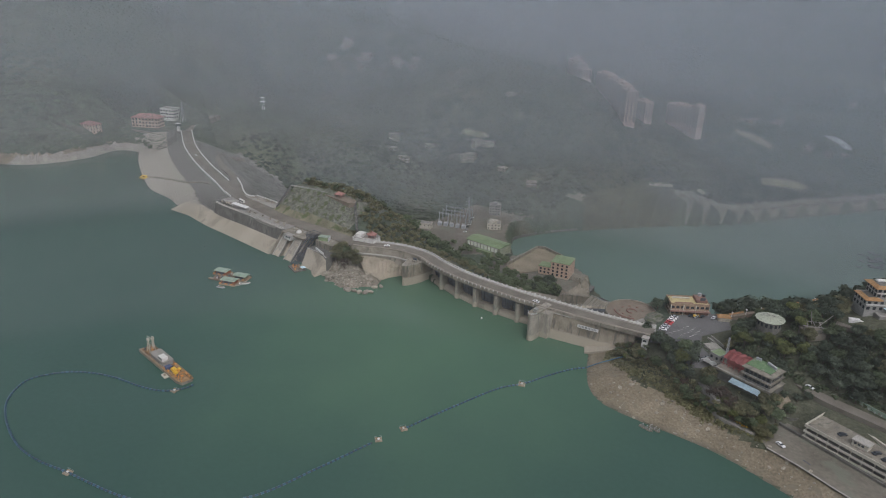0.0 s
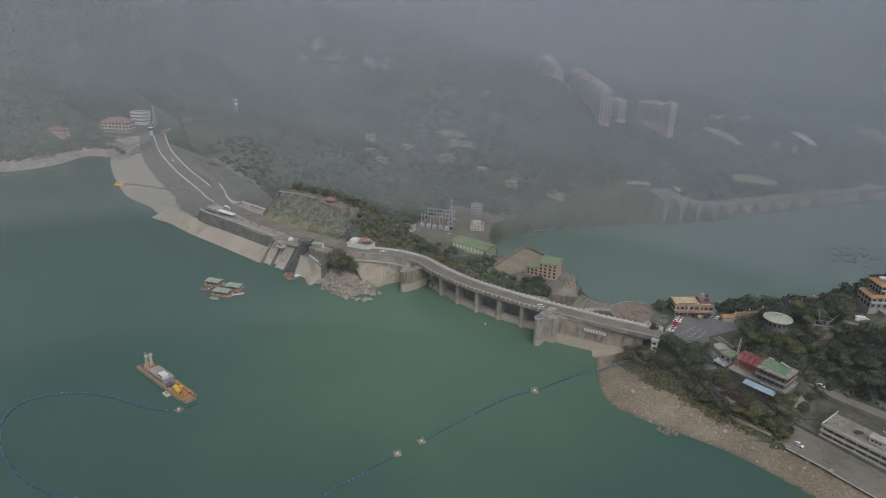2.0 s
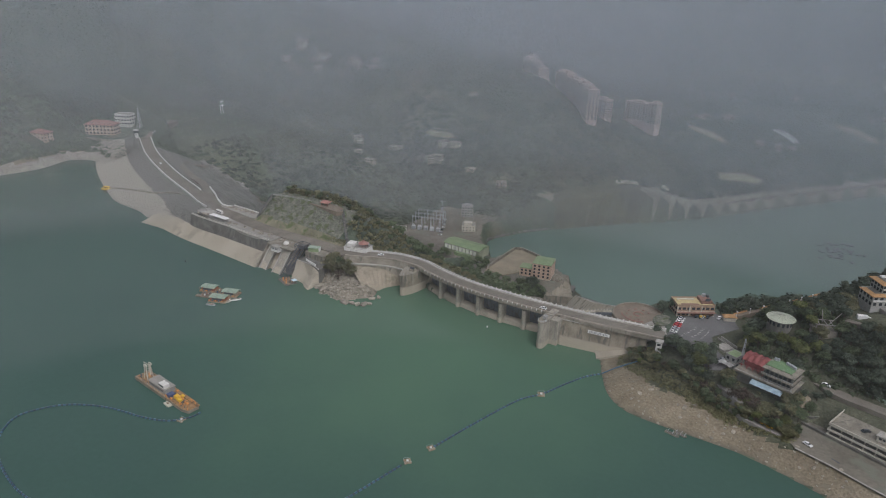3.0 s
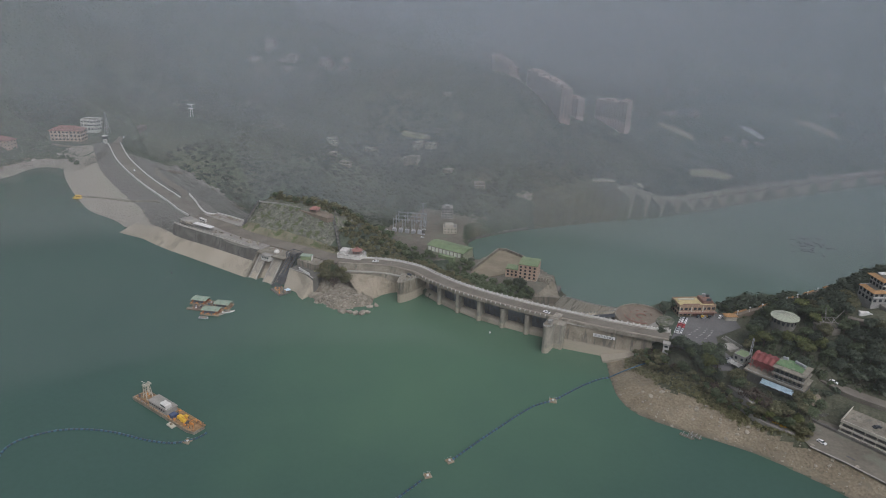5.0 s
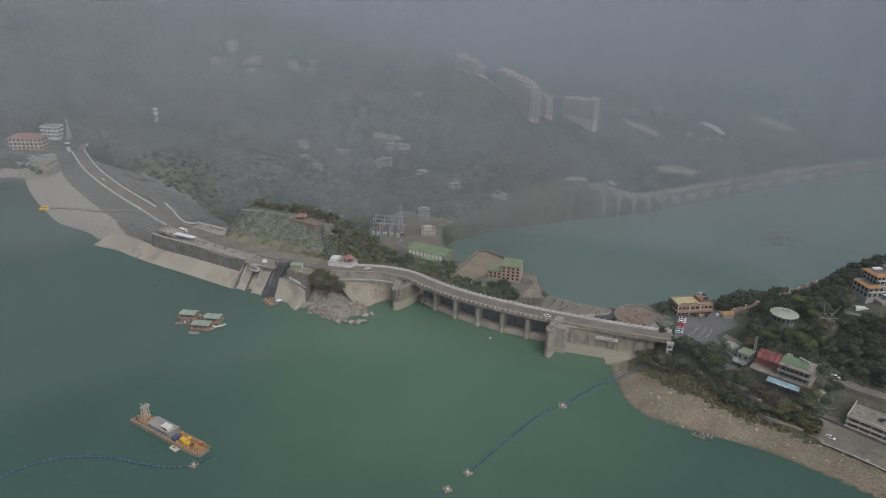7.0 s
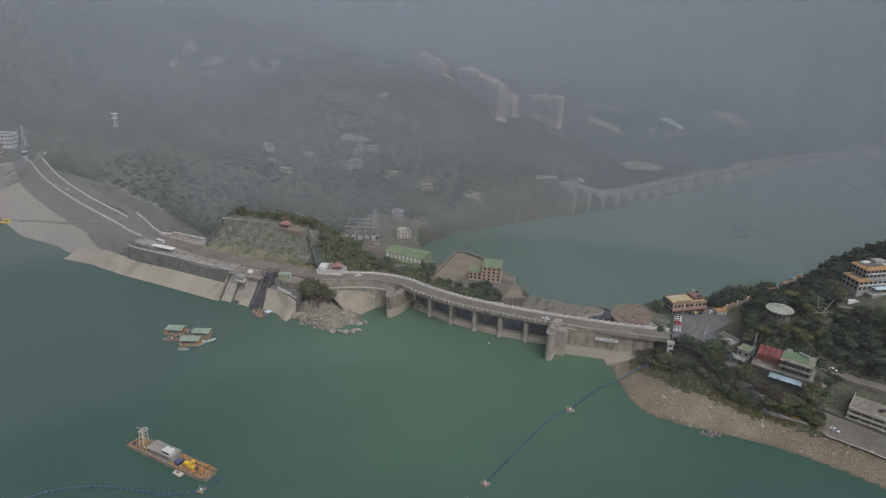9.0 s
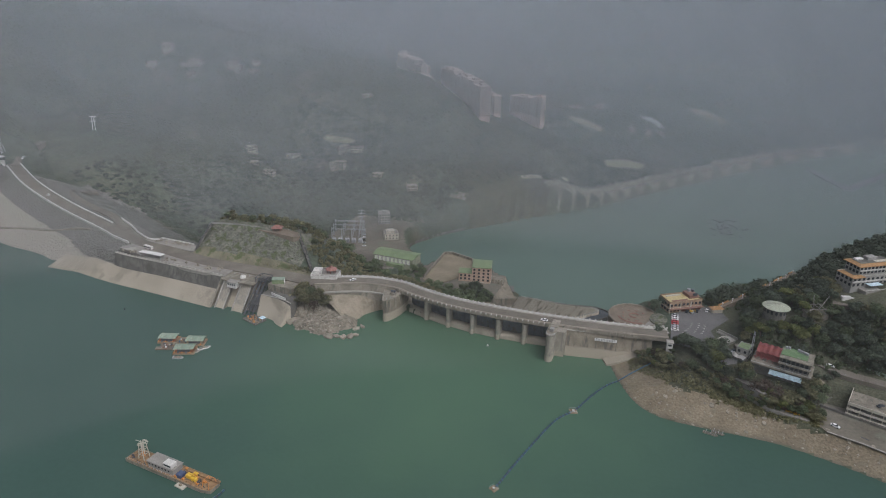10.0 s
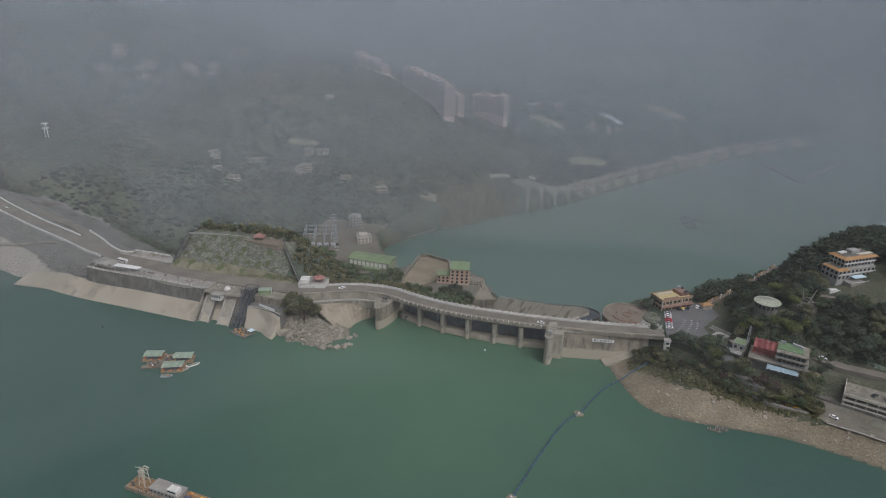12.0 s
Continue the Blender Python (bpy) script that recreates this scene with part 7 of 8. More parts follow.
bank_wall = tagged(sweep("river_wall", smooth_line([(-212, 320), (-234, 362), (-225, 397), (-199, 442), (-122, 542), (-36, 639), (44, 760), (139, 899), (251, 1054), (378, 1197)], 12), [(-1.2, -110), (-1.6, -104), (0.2, -104), (1.6, -110)], M["concrete_dark"]), "stained concrete river wall along the lake", "wall", kind="structure")
yard_road = tagged(sweep("station_road", smooth_line([(-230, 262), (-262, 285), (-290, 330), (-312, 372)], 6), [(-7, PY + 0.12), (7, PY + 0.12), (7, PY - 2), (-7, PY - 2)], M["road"]), "grey asphalt station road", "road", kind="structure")
for i in range(7):
    park(("white", "silver", "dark")[i % 3], -262 - i * 4.3, 294 + i * 8.2, PY + 0.15, 35)
ba = block_house("office_block", pose(-276, 378, PY, 0, 0, 30), 15, 12, 4, 3.4, 4, M["greyrender"], M["terrace"], "pale grey four storey office block", parapet=0.9)
part("stair_house", box(-3, -3, 13.6, 3, 3, 16.6), M["greyrender"], ba)
bb = block_house("pump_station", pose(-245, 332, PY, 0, 0, 32), 17, 14, 2, 3.6, 4, M["cream"], M["terrace"], "low cream station house with flat roofs", parapet=0.7)
part("upper_floor", box(-6, -4, 7.3, 4, 5, 10.4), M["cream"], bb)
wh = block_house("low_shed", pose(-312, 272, PY + 2, 0, 0, 20), 22, 9, 1, 5, 4, M["cream"], M["terrace"], "low cream shed beside the switchyard", parapet=0.3)
# the switchyard
yard = empty("switchyard", pose(-296, 318, PY, 0, 0, 20), "grey steel switchyard with gantries and transformers", "switchyard")
for i in range(4):
    for j in range(3):
        x, y = -18 + i * 12, -14 + j * 14
        mstp = bmesh.new()
        for dx in (-0.6, 0.6):
            add_rod(mstp, (x + dx, y, 0), (x + dx * 0.4, y, 15), 0.22, seg=4)
        for z in np.arange(1, 15, 2.2):
            add_rod(mstp, (x - 0.5, y, z), (x + 0.5, y, z + 1.6), 0.12, seg=4)
        part("gantry_column", mstp, M["galv"], yard)
for j in range(3):
    y = -14 + j * 14
    bm = bmesh.new()
    for z in (13.2, 14.4):
        add_rod(bm, (-18, y, z), (18, y, z), 0.2, seg=4)
    for x in np.arange(-18, 18, 2.4):
        add_rod(bm, (x, y, 13.2), (x + 2.4, y, 14.4), 0.12, seg=4)
    part("gantry_beam", bm, M["galv"], yard)
for i in range(5):
    t_ = part("transformer", box(-17 + i * 8, -24, 0, -12 + i * 8, -19, 4.2, bevel=0.3), M["galv"], yard)
    for k_ in range(3):
        part("bushing", add_rod(bmesh.new(), (-16 + i * 8 + k_ * 1.4, -21.5, 4.2), (-16 + i * 8 + k_ * 1.4, -21.5, 6.6), 0.3, 0.15, seg=6), M["canvas"], t_)


def pylon(m, h, label):
    e = empty("pylon", m, label, "pylon", "lattice pylons")
    bm = bmesh.new()
    for dx in (-1, 1):
        for dy in (-1, 1):
            add_rod(bm, (dx * h * 0.11, dy * h * 0.11, -2), (dx * 0.6, dy * 0.6, h * 0.7), 0.25, seg=4)
            add_rod(bm, (dx * 0.6, dy * 0.6, h * 0.7), (dx * 0.2, dy * 0.2, h), 0.2, seg=4)
    part("leg_frame", bm, M["galv"], e)
    bm = bmesh.new()
    for i in range(7):
        z0, z1 = h * 0.1 * i, h * 0.1 * (i + 1)
        r0, r1 = h * 0.11 * (1 - i / 7) + 0.6, h * 0.11 * (1 - (i + 1) / 7) + 0.6
        for s_ in (-1, 1):
            add_rod(bm, (-r0, s_ * r0, z0), (r1, s_ * r1, z1), 0.14, seg=4)
            add_rod(bm, (s_ * r0, -r0, z0), (s_ * r1, r1, z1), 0.14, seg=4)
    part("bracing", bm, M["galv"], e)
    for z in (0.72, 0.84, 0.95):
        part("cross_arm", add_rod(bmesh.new(), (-h * 0.13, 0, h * z), (h * 0.13, 0, h * z), 0.22, seg=4), M["galv"], e)
    return e


pylon(pose(-281, 325, PY, 0, 0, 30), 34, "grey lattice pylon in the switchyard")
cable = empty("cable_mast", pose(-655, 293, 9, 0, 0, 35), "pale steel cable mast with two cross heads", "mast")
for x in (-2.2, 2.2):
    part("leg", add_rod(bmesh.new(), (x * 1.0, 0, -2), (x * 0.4, 0, 24), 0.4, 0.3, seg=6), M["canvas"], cable)
for z in (17.5, 23.5):
    part("cross_head", box(-4.2, -0.6, z, 4.2, 0.6, z + 1.0, bevel=0.2), M["canvas"], cable)
part("footing", box(-5, -3, -3, 5, 3, 1.5, bevel=0.2), M["concrete"], cable)
pylon(pose(-640, 150, 19, 0, 0, 0), 25, "grey lattice mast behind the office")

# ---- houses at the embankment's far end ----
block_house("red_roofed_office", pose(-645, 103, CREST + 0.5, 0, 0, 32), 36, 16, 3, 4.2, 8, M["pink"], M["tilered"], "pink three storey office with a red hipped roof", roof_kind="hip", rise=4.5, over=1.2, win=(2.2, 2.0))
block_house("white_office", pose(-664, 146, CREST + 3, 0, 0, 25), 21, 14, 3, 4.4, 5, M["white"], M["terrace"], "white flat roofed three storey office", parapet=1.0, win=(2.6, 1.8))
gate = empty("guard_tower", pose(-598, 118, CREST, 0, 0, 25), "small white guard tower at the road's bend", "tower")
part("shaft", add_rod(bmesh.new(), (0, 0, -1), (0, 0, 6), 2.2, seg=10), M["white"], gate)
part("cab", add_rod(bmesh.new(), (0, 0, 6), (0, 0, 9), 3.4, 3.0, seg=10), M["glass"], gate)
part("roof", add_rod(bmesh.new(), (0, 0, 9), (0, 0, 9.8), 3.6, 2.4, seg=10), M["white"], gate)
block_house("shore_villa", pose(-657, 35, 18.5, 0, 0, 15), 20, 13, 3, 3.6, 4, M["pink"], M["tilered"], "pink villa with a red roof above the shore", roof_kind="hip", rise=3.5, over=1.0)
terr = tagged(sweep("abutment_wall", smooth_line([(-590, 88), (-610, 84), (-640, 76), (-665, 66), (-690, 60)], 5), [(-0.8, 4), (-0.8, CREST + 1.5), (0.8, CREST + 1.5), (0.8, 4)], M["concrete_old"]), "stained concrete wall below the offices", "wall", kind="structure")
upper_road = tagged(sweep("abutment_road", smooth_line([(-586, 122), (-600, 138), (-630, 170), (-650, 210)], 5), [(-4, CREST + 0.6), (4, CREST + 0.6), (4, 8), (-4, 8)], M["road"]), "asphalt road climbing past the offices", "road", kind="structure")
for i in range(6):
    park(("white", "silver", "dark")[i % 3], -600 - i * 5, 144 + i * 5.4, CREST + 0.65, 40)

# ---- far things in the haze ----
far_wall = mat("weathered_tower_render", (0.40, 0.30, 0.265), (0.48, 0.37, 0.33), size=30, fine=3, bump=0)


def apartment(x, y, turn, w, d, floors, label, z):
    """z: the entrance level; the basement reaches down to the slope."""
    e = empty("apartment_tower", pose(x, y, z, 0, 0, turn), label, "apartment building", "hillside apartments")
    h = floors * 3.2 + 3
    wl_ = part("wall", box(-w / 2, -d / 2, min(-6, ground_z(x, y) - z - 12), w / 2, d / 2, h), far_wall, e)
    wmm = apt_win
    cols = max(3, int(w / 5))
    for f in range(floors):
        for i in range(cols):
            put("window", wmm, pose(-w / 2 + (i + 0.5) * w / cols, -d / 2, 3 + f * 3.2), wl_)
        for i in range(3):
            put("window", wmm, pose(w / 2, -d / 2 + (i + 0.5) * d / 3, 3 + f * 3.2, 0, 0, 90), wl_)
    for i in range(cols + 1):
        part("pilaster", box(-w / 2 + i * w / cols - 0.4, -d / 2 - 0.8, -4, -w / 2 + i * w / cols + 0.4, -d / 2, h), far_wall, wl_)
    part("roof", box(-w / 2 - 0.4, -d / 2 - 0.4, h, w / 2 + 0.4, d / 2 + 0.4, h + 1.0), far_wall, e)
    part("roof_house", box(-w / 5, -d / 4, h + 1, w / 5, d / 4, h + 4.5), far_wall, e)
    for i in range(0, cols, 2):
        x0 = -w / 2 + (i + 0.5) * w / cols
        for f in range(floors):
            part("balcony", box(x0 - 1.9, -d / 2 - 1.5, 2.6 + f * 3.2, x0 + 1.9, -d / 2 - 0.13, 3.7 + f * 3.2), M["cream"], wl_)
    return e


apt_win = mesh_of("window", box(-1.5, -0.12, 0, 1.5, 0.08, 1.7), mat("tower_glass", (0.04, 0.04, 0.05), (0.06, 0.06, 0.07), rough=0.3, size=5, fine=2, bump=0))
for k_, fl in enumerate((15, 16, 16, 15, 16, 15)):
    apartment(-258 - k_ * 19, 726 + k_ * 19.2, -45, 25, 19, fl, "tall pinkish apartment tower on the wooded hillside", -5 + 2.0 * k_)
apartment(-262, 800, -30, 30, 16, 9, "white apartment block with a stepped roof", -12)
apartment(-222, 874, -12, 46, 18, 9, "wide apartment block at the row's end", -22)
apartment(-190, 866, -12, 16, 20, 11, "narrow end block of the apartment row", -25)
for x, y, fl, z in ((-448, 925, 12, 4), (-476, 957, 15, 2), (-506, 990, 14, 2), (-420, 872, 9, 0), (-570, 1110, 12, 0), (-604, 1190, 11, 0)):
    apartment(x, y, -45, 32, 20, fl, "distant apartment block half lost in mist", z)
rng = random.Random(21)
for x, y, n, spread in ((-765, 588, 9, 48), (-634, 579, 4, 30), (-415, 609, 1, 4), (-128, 1100, 5, 45), (-173, 1340, 7, 60), (0, 1050, 3, 40), (150, 1330, 6, 90), (190, 2100, 9, 120), (60, 1500, 6, 120), (-300, 470, 2, 30), (-430, 480, 5, 50), (-480, 420, 3, 40)):
    for k_ in range(n):
        hx, hy = x + rng.uniform(-spread, spread), y + rng.uniform(-spread, spread) * 0.6
        block_house("valley_house", pose(hx, hy, ground_z(hx, hy), 0, 0, rng.uniform(0, 90)), rng.uniform(9, 18), rng.uniform(8, 12), rng.choice((1, 2, 3)), 3.3, 3, M["concrete_old"], M["concrete_old"], "small grey house among trees in the valley", group="valley houses", parapet=0.4, sides=(0, 1))
bar = tagged(part("gravel_bar", prism(bmesh.new(), [(293, 1030), (316, 965), (340, 905), (352, 908), (396, 985), (456, 1086), (446, 1094), (388, 1000), (348, 932), (326, 972), (303, 1034)], LAKE - 3, LAKE + 0.9), M["steel_dark"], None), "dark gravel bar breaking the lake surface", "gravel bar", kind="structure")
# pale yards, greenhouses and fields on the far bank, laid on the slope
field_mats = {"sand": mat("pale_bare_soil", (0.22, 0.195, 0.155), (0.28, 0.25, 0.205), size=20, fine=3, bump=0.1), "dry": mat("dry_field", (0.17, 0.155, 0.10), (0.23, 0.205, 0.14), size=25, fine=4, bump=0.2, spot=((0.12, 0.13, 0.075), 0.3, 15)), "sheet": mat("greenhouse_sheet", (0.24, 0.26, 0.26), (0.30, 0.32, 0.32), rough=0.5, size=8, fine=2, bump=0.05)}


def field(x, y, w, d, turn, kind, label):
    """An irregular patch draped on the ground, a little proud of it."""
    ca, sa = math.cos(radians(turn)), math.sin(radians(turn))
    nu, nv = 9, 5
    pts = []
    for v in np.linspace(-1, 1, nv):
        for u in np.linspace(-1, 1, nu):
            p, q = w / 2 * u * math.sqrt(1 - 0.35 * v * v) + 0.05 * w * math.sin(3 * v + x), d / 2 * v * math.sqrt(1 - 0.3 * u * u) + 0.12 * d * math.sin(2.7 * u + y)
            pts.append((x + p * ca - q * sa, y + p * sa + q * ca))
    vs = [(a, b, ground_z(a, b) + 1.2) for a, b in pts] + [(a, b, ground_z(a, b) - 4) for a, b in pts]
    m = nu * nv
    fs = [(j * nu + i, j * nu + i + 1, (j + 1) * nu + i + 1, (j + 1) * nu + i) for j in range(nv - 1) for i in range(nu - 1)]
    edge_ = [i for i in range(nu)] + [j * nu + nu - 1 for j in range(1, nv)] + [(nv - 1) * nu + i for i in range(nu - 2, -1, -1)] + [j * nu for j in range(nv - 2, 0, -1)]
    fs += [(a, b, m + b, m + a) for a, b in zip(edge_, edge_[1:] + edge_[:1])]
    return tagged(obj("field", vs, fs, field_mats[kind]), label, "field", "valley fields", kind="structure")


for x, y, w_, d_, a, kind, lab in ((-131, 584, 42, 9, 52, "sand", "pale bare yard on the river terrace"), (-92, 640, 14, 12, 52, "sand", "pale bare yard on the river terrace"), (-24, 830, 70, 40, 20, "dry", "bare reddish field on the valley slope"), (0, 1107, 56, 16, -25, "sheet", "pale greenhouse roofs on the valley floor"),
                                   (-120, 975, 80, 22, 10, "dry", "dry field on the valley slope"), (110, 1240, 110, 26, 5, "dry", "dry field on the valley slope"), (190, 1010, 60, 6, 52, "sand", "pale landing stage along the river bank"), (-420, 520, 50, 9, 0, "dry", "dry clearing in the woods")):
    field(x, y, w_, d_, a, kind, lab)
reed = empty("debris_patch", pose(145, 625, LAKE), "patch of dark floating debris on the lake", "debris")
rng = random.Random(5)
reed_me = mesh_of("clump", box(-3.2, -2.2, -0.3, 3.2, 2.2, 0.8, bevel=0.3), M["steel_dark"])
for i in range(46):
    put("clump", reed_me, pose(rng.gauss(0, 13), rng.gauss(0, 18), 0, 0, 0, rng.uniform(0, 180)) @ Matrix.Diagonal((rng.uniform(0.4, 1.3), rng.uniform(0.4, 1.2), 1, 1)), reed)

# ---- trees ----
def leaf_mat(name, a, b, own=0.3, size=2.5, fine=0.5):
    m = mat(name, a, b, rough=0.75, size=size, fine=fine, bump=0, own=own)
    nt = m.node_tree
    geo = nt.nodes.new("ShaderNodeNewGeometry")
    rr = nt.nodes.new("ShaderNodeMapRange")
    rr.inputs["To Min"].default_value, rr.inputs["To Max"].default_value = 0.72, 1.28
    nt.links.new(geo.outputs["Random Per Island"], rr.inputs["Value"])
    mm = nt.nodes.new("ShaderNodeMix")
    mm.data_type, mm.blend_type = "RGBA", "MULTIPLY"
    mm.inputs[0].default_value = 1.0
    bs = nt.nodes["Principled BSDF"]
    src = bs.inputs["Base Color"].links[0].from_socket
    nt.links.new(src, mm.inputs[6])
    nt.links.new(rr.outputs[0], mm.inputs[7])
    nt.links.new(mm.outputs[2], bs.inputs["Base Color"])
    thin = nt.nodes.new("ShaderNodeBsdfTranslucent")
    nt.links.new(mm.outputs[2], thin.inputs[0])
    both = nt.nodes.new("ShaderNodeMixShader")
    both.inputs[0].default_value = 0.5
    nt.links.new(bs.outputs[0], both.inputs[1])
    nt.links.new(thin.outputs[0], both.inputs[2])
    nt.links.new(both.outputs[0], nt.nodes["Material Output"].inputs["Surface"])
    return m


LEAF = {
    "dark": leaf_mat("dark_foliage", (0.078, 0.097, 0.068), (0.112, 0.130, 0.092)),
    "mid": leaf_mat("green_foliage", (0.098, 0.124, 0.068), (0.132, 0.155, 0.09)),
    "olive": leaf_mat("olive_foliage", (0.150, 0.146, 0.082), (0.198, 0.188, 0.108)),
    "yellow": leaf_mat("yellow_green_foliage", (0.125, 0.142, 0.052), (0.175, 0.185, 0.074)),
    "brown": leaf_mat("reddish_bare_twigs", (0.10, 0.075, 0.06), (0.14, 0.105, 0.085)),
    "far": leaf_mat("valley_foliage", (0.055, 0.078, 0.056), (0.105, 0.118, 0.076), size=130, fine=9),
}


def crown_mesh(seed, leaf, n=420, tall=1.0, loose=1.0):
    """A crown of small tilted leaf sprays on several lobes, about 1 m in radius."""
    r = np.random.default_rng(seed)
    lobes = [(0, 0, 0.1, 0.72)] + [(0.55 * math.cos(a) * r.uniform(0.7, 1.15), 0.55 * math.sin(a) * r.uniform(0.7, 1.15), r.uniform(-0.35, 0.45), r.uniform(0.32, 0.55)) for a in np.linspace(0, 6.28, 7)[:-1] + r.uniform(0, 1)]
    verts, faces = [], []
    for i in range(n):
        cx, cy, cz, cr = lobes[r.integers(len(lobes))]
        d = r.normal(size=3)
        d[2] = abs(d[2]) * (1 if r.random() < 0.75 else -1)
        d /= np.linalg.norm(d)
        p = np.array((cx, cy, cz)) + d * cr * r.uniform(0.5, 1.0 + 0.3 * loose)
        u = np.cross(d, r.normal(size=3))
        u /= np.linalg.norm(u)
        v = np.cross(d, u) + d * r.uniform(-0.5, 0.5)
        s = r.uniform(0.04, 0.105)
        k = len(verts)
        for a, b in ((-1, -0.7), (1, -0.8), (1.2, 0.6), (0, 1.3), (-1.1, 0.5)):
            q = p + u * a * s + v * b * s
            verts.append((q[0], q[1], q[2] * tall))
        faces.append((k, k + 1, k + 2, k + 3, k + 4))
    me = bpy.data.meshes.new("crown")
    me.from_pydata(verts, [], faces)
    me.materials.append(leaf)
    return me


def trunk_mesh(seed, bare=False):
    r = random.Random(seed)
    bm = bmesh.new()
    add_rod(bm, (0, 0, -0.6), (0.03, 0.02, 0.55), 0.075, 0.045, seg=6)
    add_rod(bm, (0.03, 0.02, 0.55), (0.0, 0.05, 1.1), 0.045, 0.015, seg=5)
    for i in range(7 if not bare else 16):
        a, z = r.uniform(0, 6.28), r.uniform(0.35, 0.85)
        l = r.uniform(0.35, 0.6)
        add_rod(bm, (0.03, 0.02, z), (l * math.cos(a), l * math.sin(a), z + r.uniform(0.25, 0.5)), 0.028, 0.008, seg=4)
    return mesh_of("trunk", bm, M["bark"])


trunks = [trunk_mesh(i) for i in range(3)]
crowns = {k: [crown_mesh(10 * j + i, LEAF[k], n=(1050 if k != "brown" else 240), tall=(0.85, 1.1, 0.95)[i]) for i in range(3)] for j, k in enumerate(("dark", "mid", "olive", "yellow", "brown"))}
TREE_WORDS = {"dark": "dark evergreen broadleaf tree", "mid": "green broadleaf tree with an uneven crown", "olive": "olive green tree with a dry crown", "yellow": "bright yellow green tree", "brown": "reddish nearly leafless tree"}
rng = random.Random(3)


def tree(x, y, h, kind, z=None, where="on the hill"):
    """h: full height; the crown's radius follows."""
    z = ground_z(x, y) if z is None else z
    e = empty("tree", pose(x, y, z, 0, 0, rng.uniform(0, 360)), TREE_WORDS[kind] + " " + where, "tree", "trees")
    rad = h * rng.uniform(0.42, 0.56)
    t = put("trunk", rng.choice(trunks), Matrix.Diagonal((h * 0.5, h * 0.5, h * 0.55, 1)), e)
    c = put("crown", rng.choice(crowns[kind]), Matrix.Translation((0, 0, h * 0.62)) @ Matrix.Diagonal((rad, rad * rng.uniform(0.85, 1.15), h * 0.40, 1)), e)
    return e


def clear_of(x, y):
    """Keeps trees off buildings, roads and squares."""
    for x0, y0, x1, y1 in ((84, 2, 128, 68), (130, -16, 170, 8), (133, 24, 154, 46), (174, 40, 216, 84), (174, -36, 240, 9), (148, -22, 178, 6), (158, 31, 171, 41), (160, -52, 260, -12), (44, 14, 92, 52), (118, -12, 134, 14)):
        if x0 < x < x1 and y0 < y < y1:
            return False
    return True


placed = []


def free(x, y, gap):
    for a, b in placed:
        if (a - x) ** 2 + (b - y) ** 2 < gap * gap:
            return False
    placed.append((x, y))
    return True


# the hillside wood: the nearest trees singly, the rest as one wood
rest_wood = []
n = tries = 0
while n < 760 and tries < 16000:
    tries += 1
    x, y = rng.uniform(108, 300), rng.uniform(-14, 200)
    z = ground_z(x, y)
    if z < 12 or y > 0.95 * (x - 100) + 90 or not clear_of(x, y) or abs(y - (14 - 0.35 * max(0, x - 160))) < 4.5 and x > 122:
        continue
    if not free(x, y, 4.5):
        continue
    k = rng.random()
    kind = "dark" if k < 0.62 else "mid" if k < 0.85 else "olive" if k < 0.96 else "yellow"
    if 128 < x < 165 and 10 < y < 26:
        kind = rng.choice(("olive", "yellow", "olive", "mid"))
    h = rng.uniform(6.5, 11)
    wd, _ = side_distance(walk_line, np.array([x]), np.array([y]))
    if abs(wd[0]) < 4:
        continue
    if 0 < wd[0] < 24 and x < 175:
        h *= 0.5
    if y < 70 and x < 215:
        tree(x, y, h, kind, z)
    else:
        rest_wood.append((x, y, z, h))
    n += 1
# trees on the far side of the ridge walk
for i in range(2, nw, 2):
    for off in (-6.5, -11.5):
        x, y = offset_line(walk_line, off)[i] + (rng.uniform(-1.5, 1.5), rng.uniform(-1.5, 1.5))
        z = ground_z(x, y)
        tree(x, y, min(14, max(7, zr[i] + rng.uniform(2.0, 4.5) - z)), rng.choice(("dark", "mid", "dark")), z, where="beyond the ridge walk")
# the trees along the bank
n = tries = 0
while n < 85 and tries < 9000:
    tries += 1
    x = rng.uniform(70, 166)
    lo = np.interp(x, [70, 90, 110, 130, 160], [-2, -12, -18, -26, -33])
    hi = np.interp(x, [70, 90, 110, 130, 160], [7, 2, -8, -19, -25])
    y = rng.uniform(lo, hi)
    if 90 < x < 113 and y > np.interp(x, [82, 112], [-8, -15]) or not free(x, y, 2.6):
        continue
    k = rng.random()
    kind = "mid" if k < 0.24 else "olive" if k < 0.76 else "yellow" if k < 0.86 else "brown"
    tree(x, y, rng.uniform(3.2, 6.0), kind, where="by the bank")
    n += 1
for x, y, h, kind in ((112.5, -9.5, 10, "yellow"), (106, -3, 9, "dark"), (100, 0, 9.5, "dark"), (95, 3, 8.5, "dark"), (102.5, -5, 9, "mid"), (91, 6, 7, "mid"), (128, -11, 8, "olive"), (133, -19, 7, "brown"), (139, -19, 8, "brown"), (151, -22, 7, "olive"),
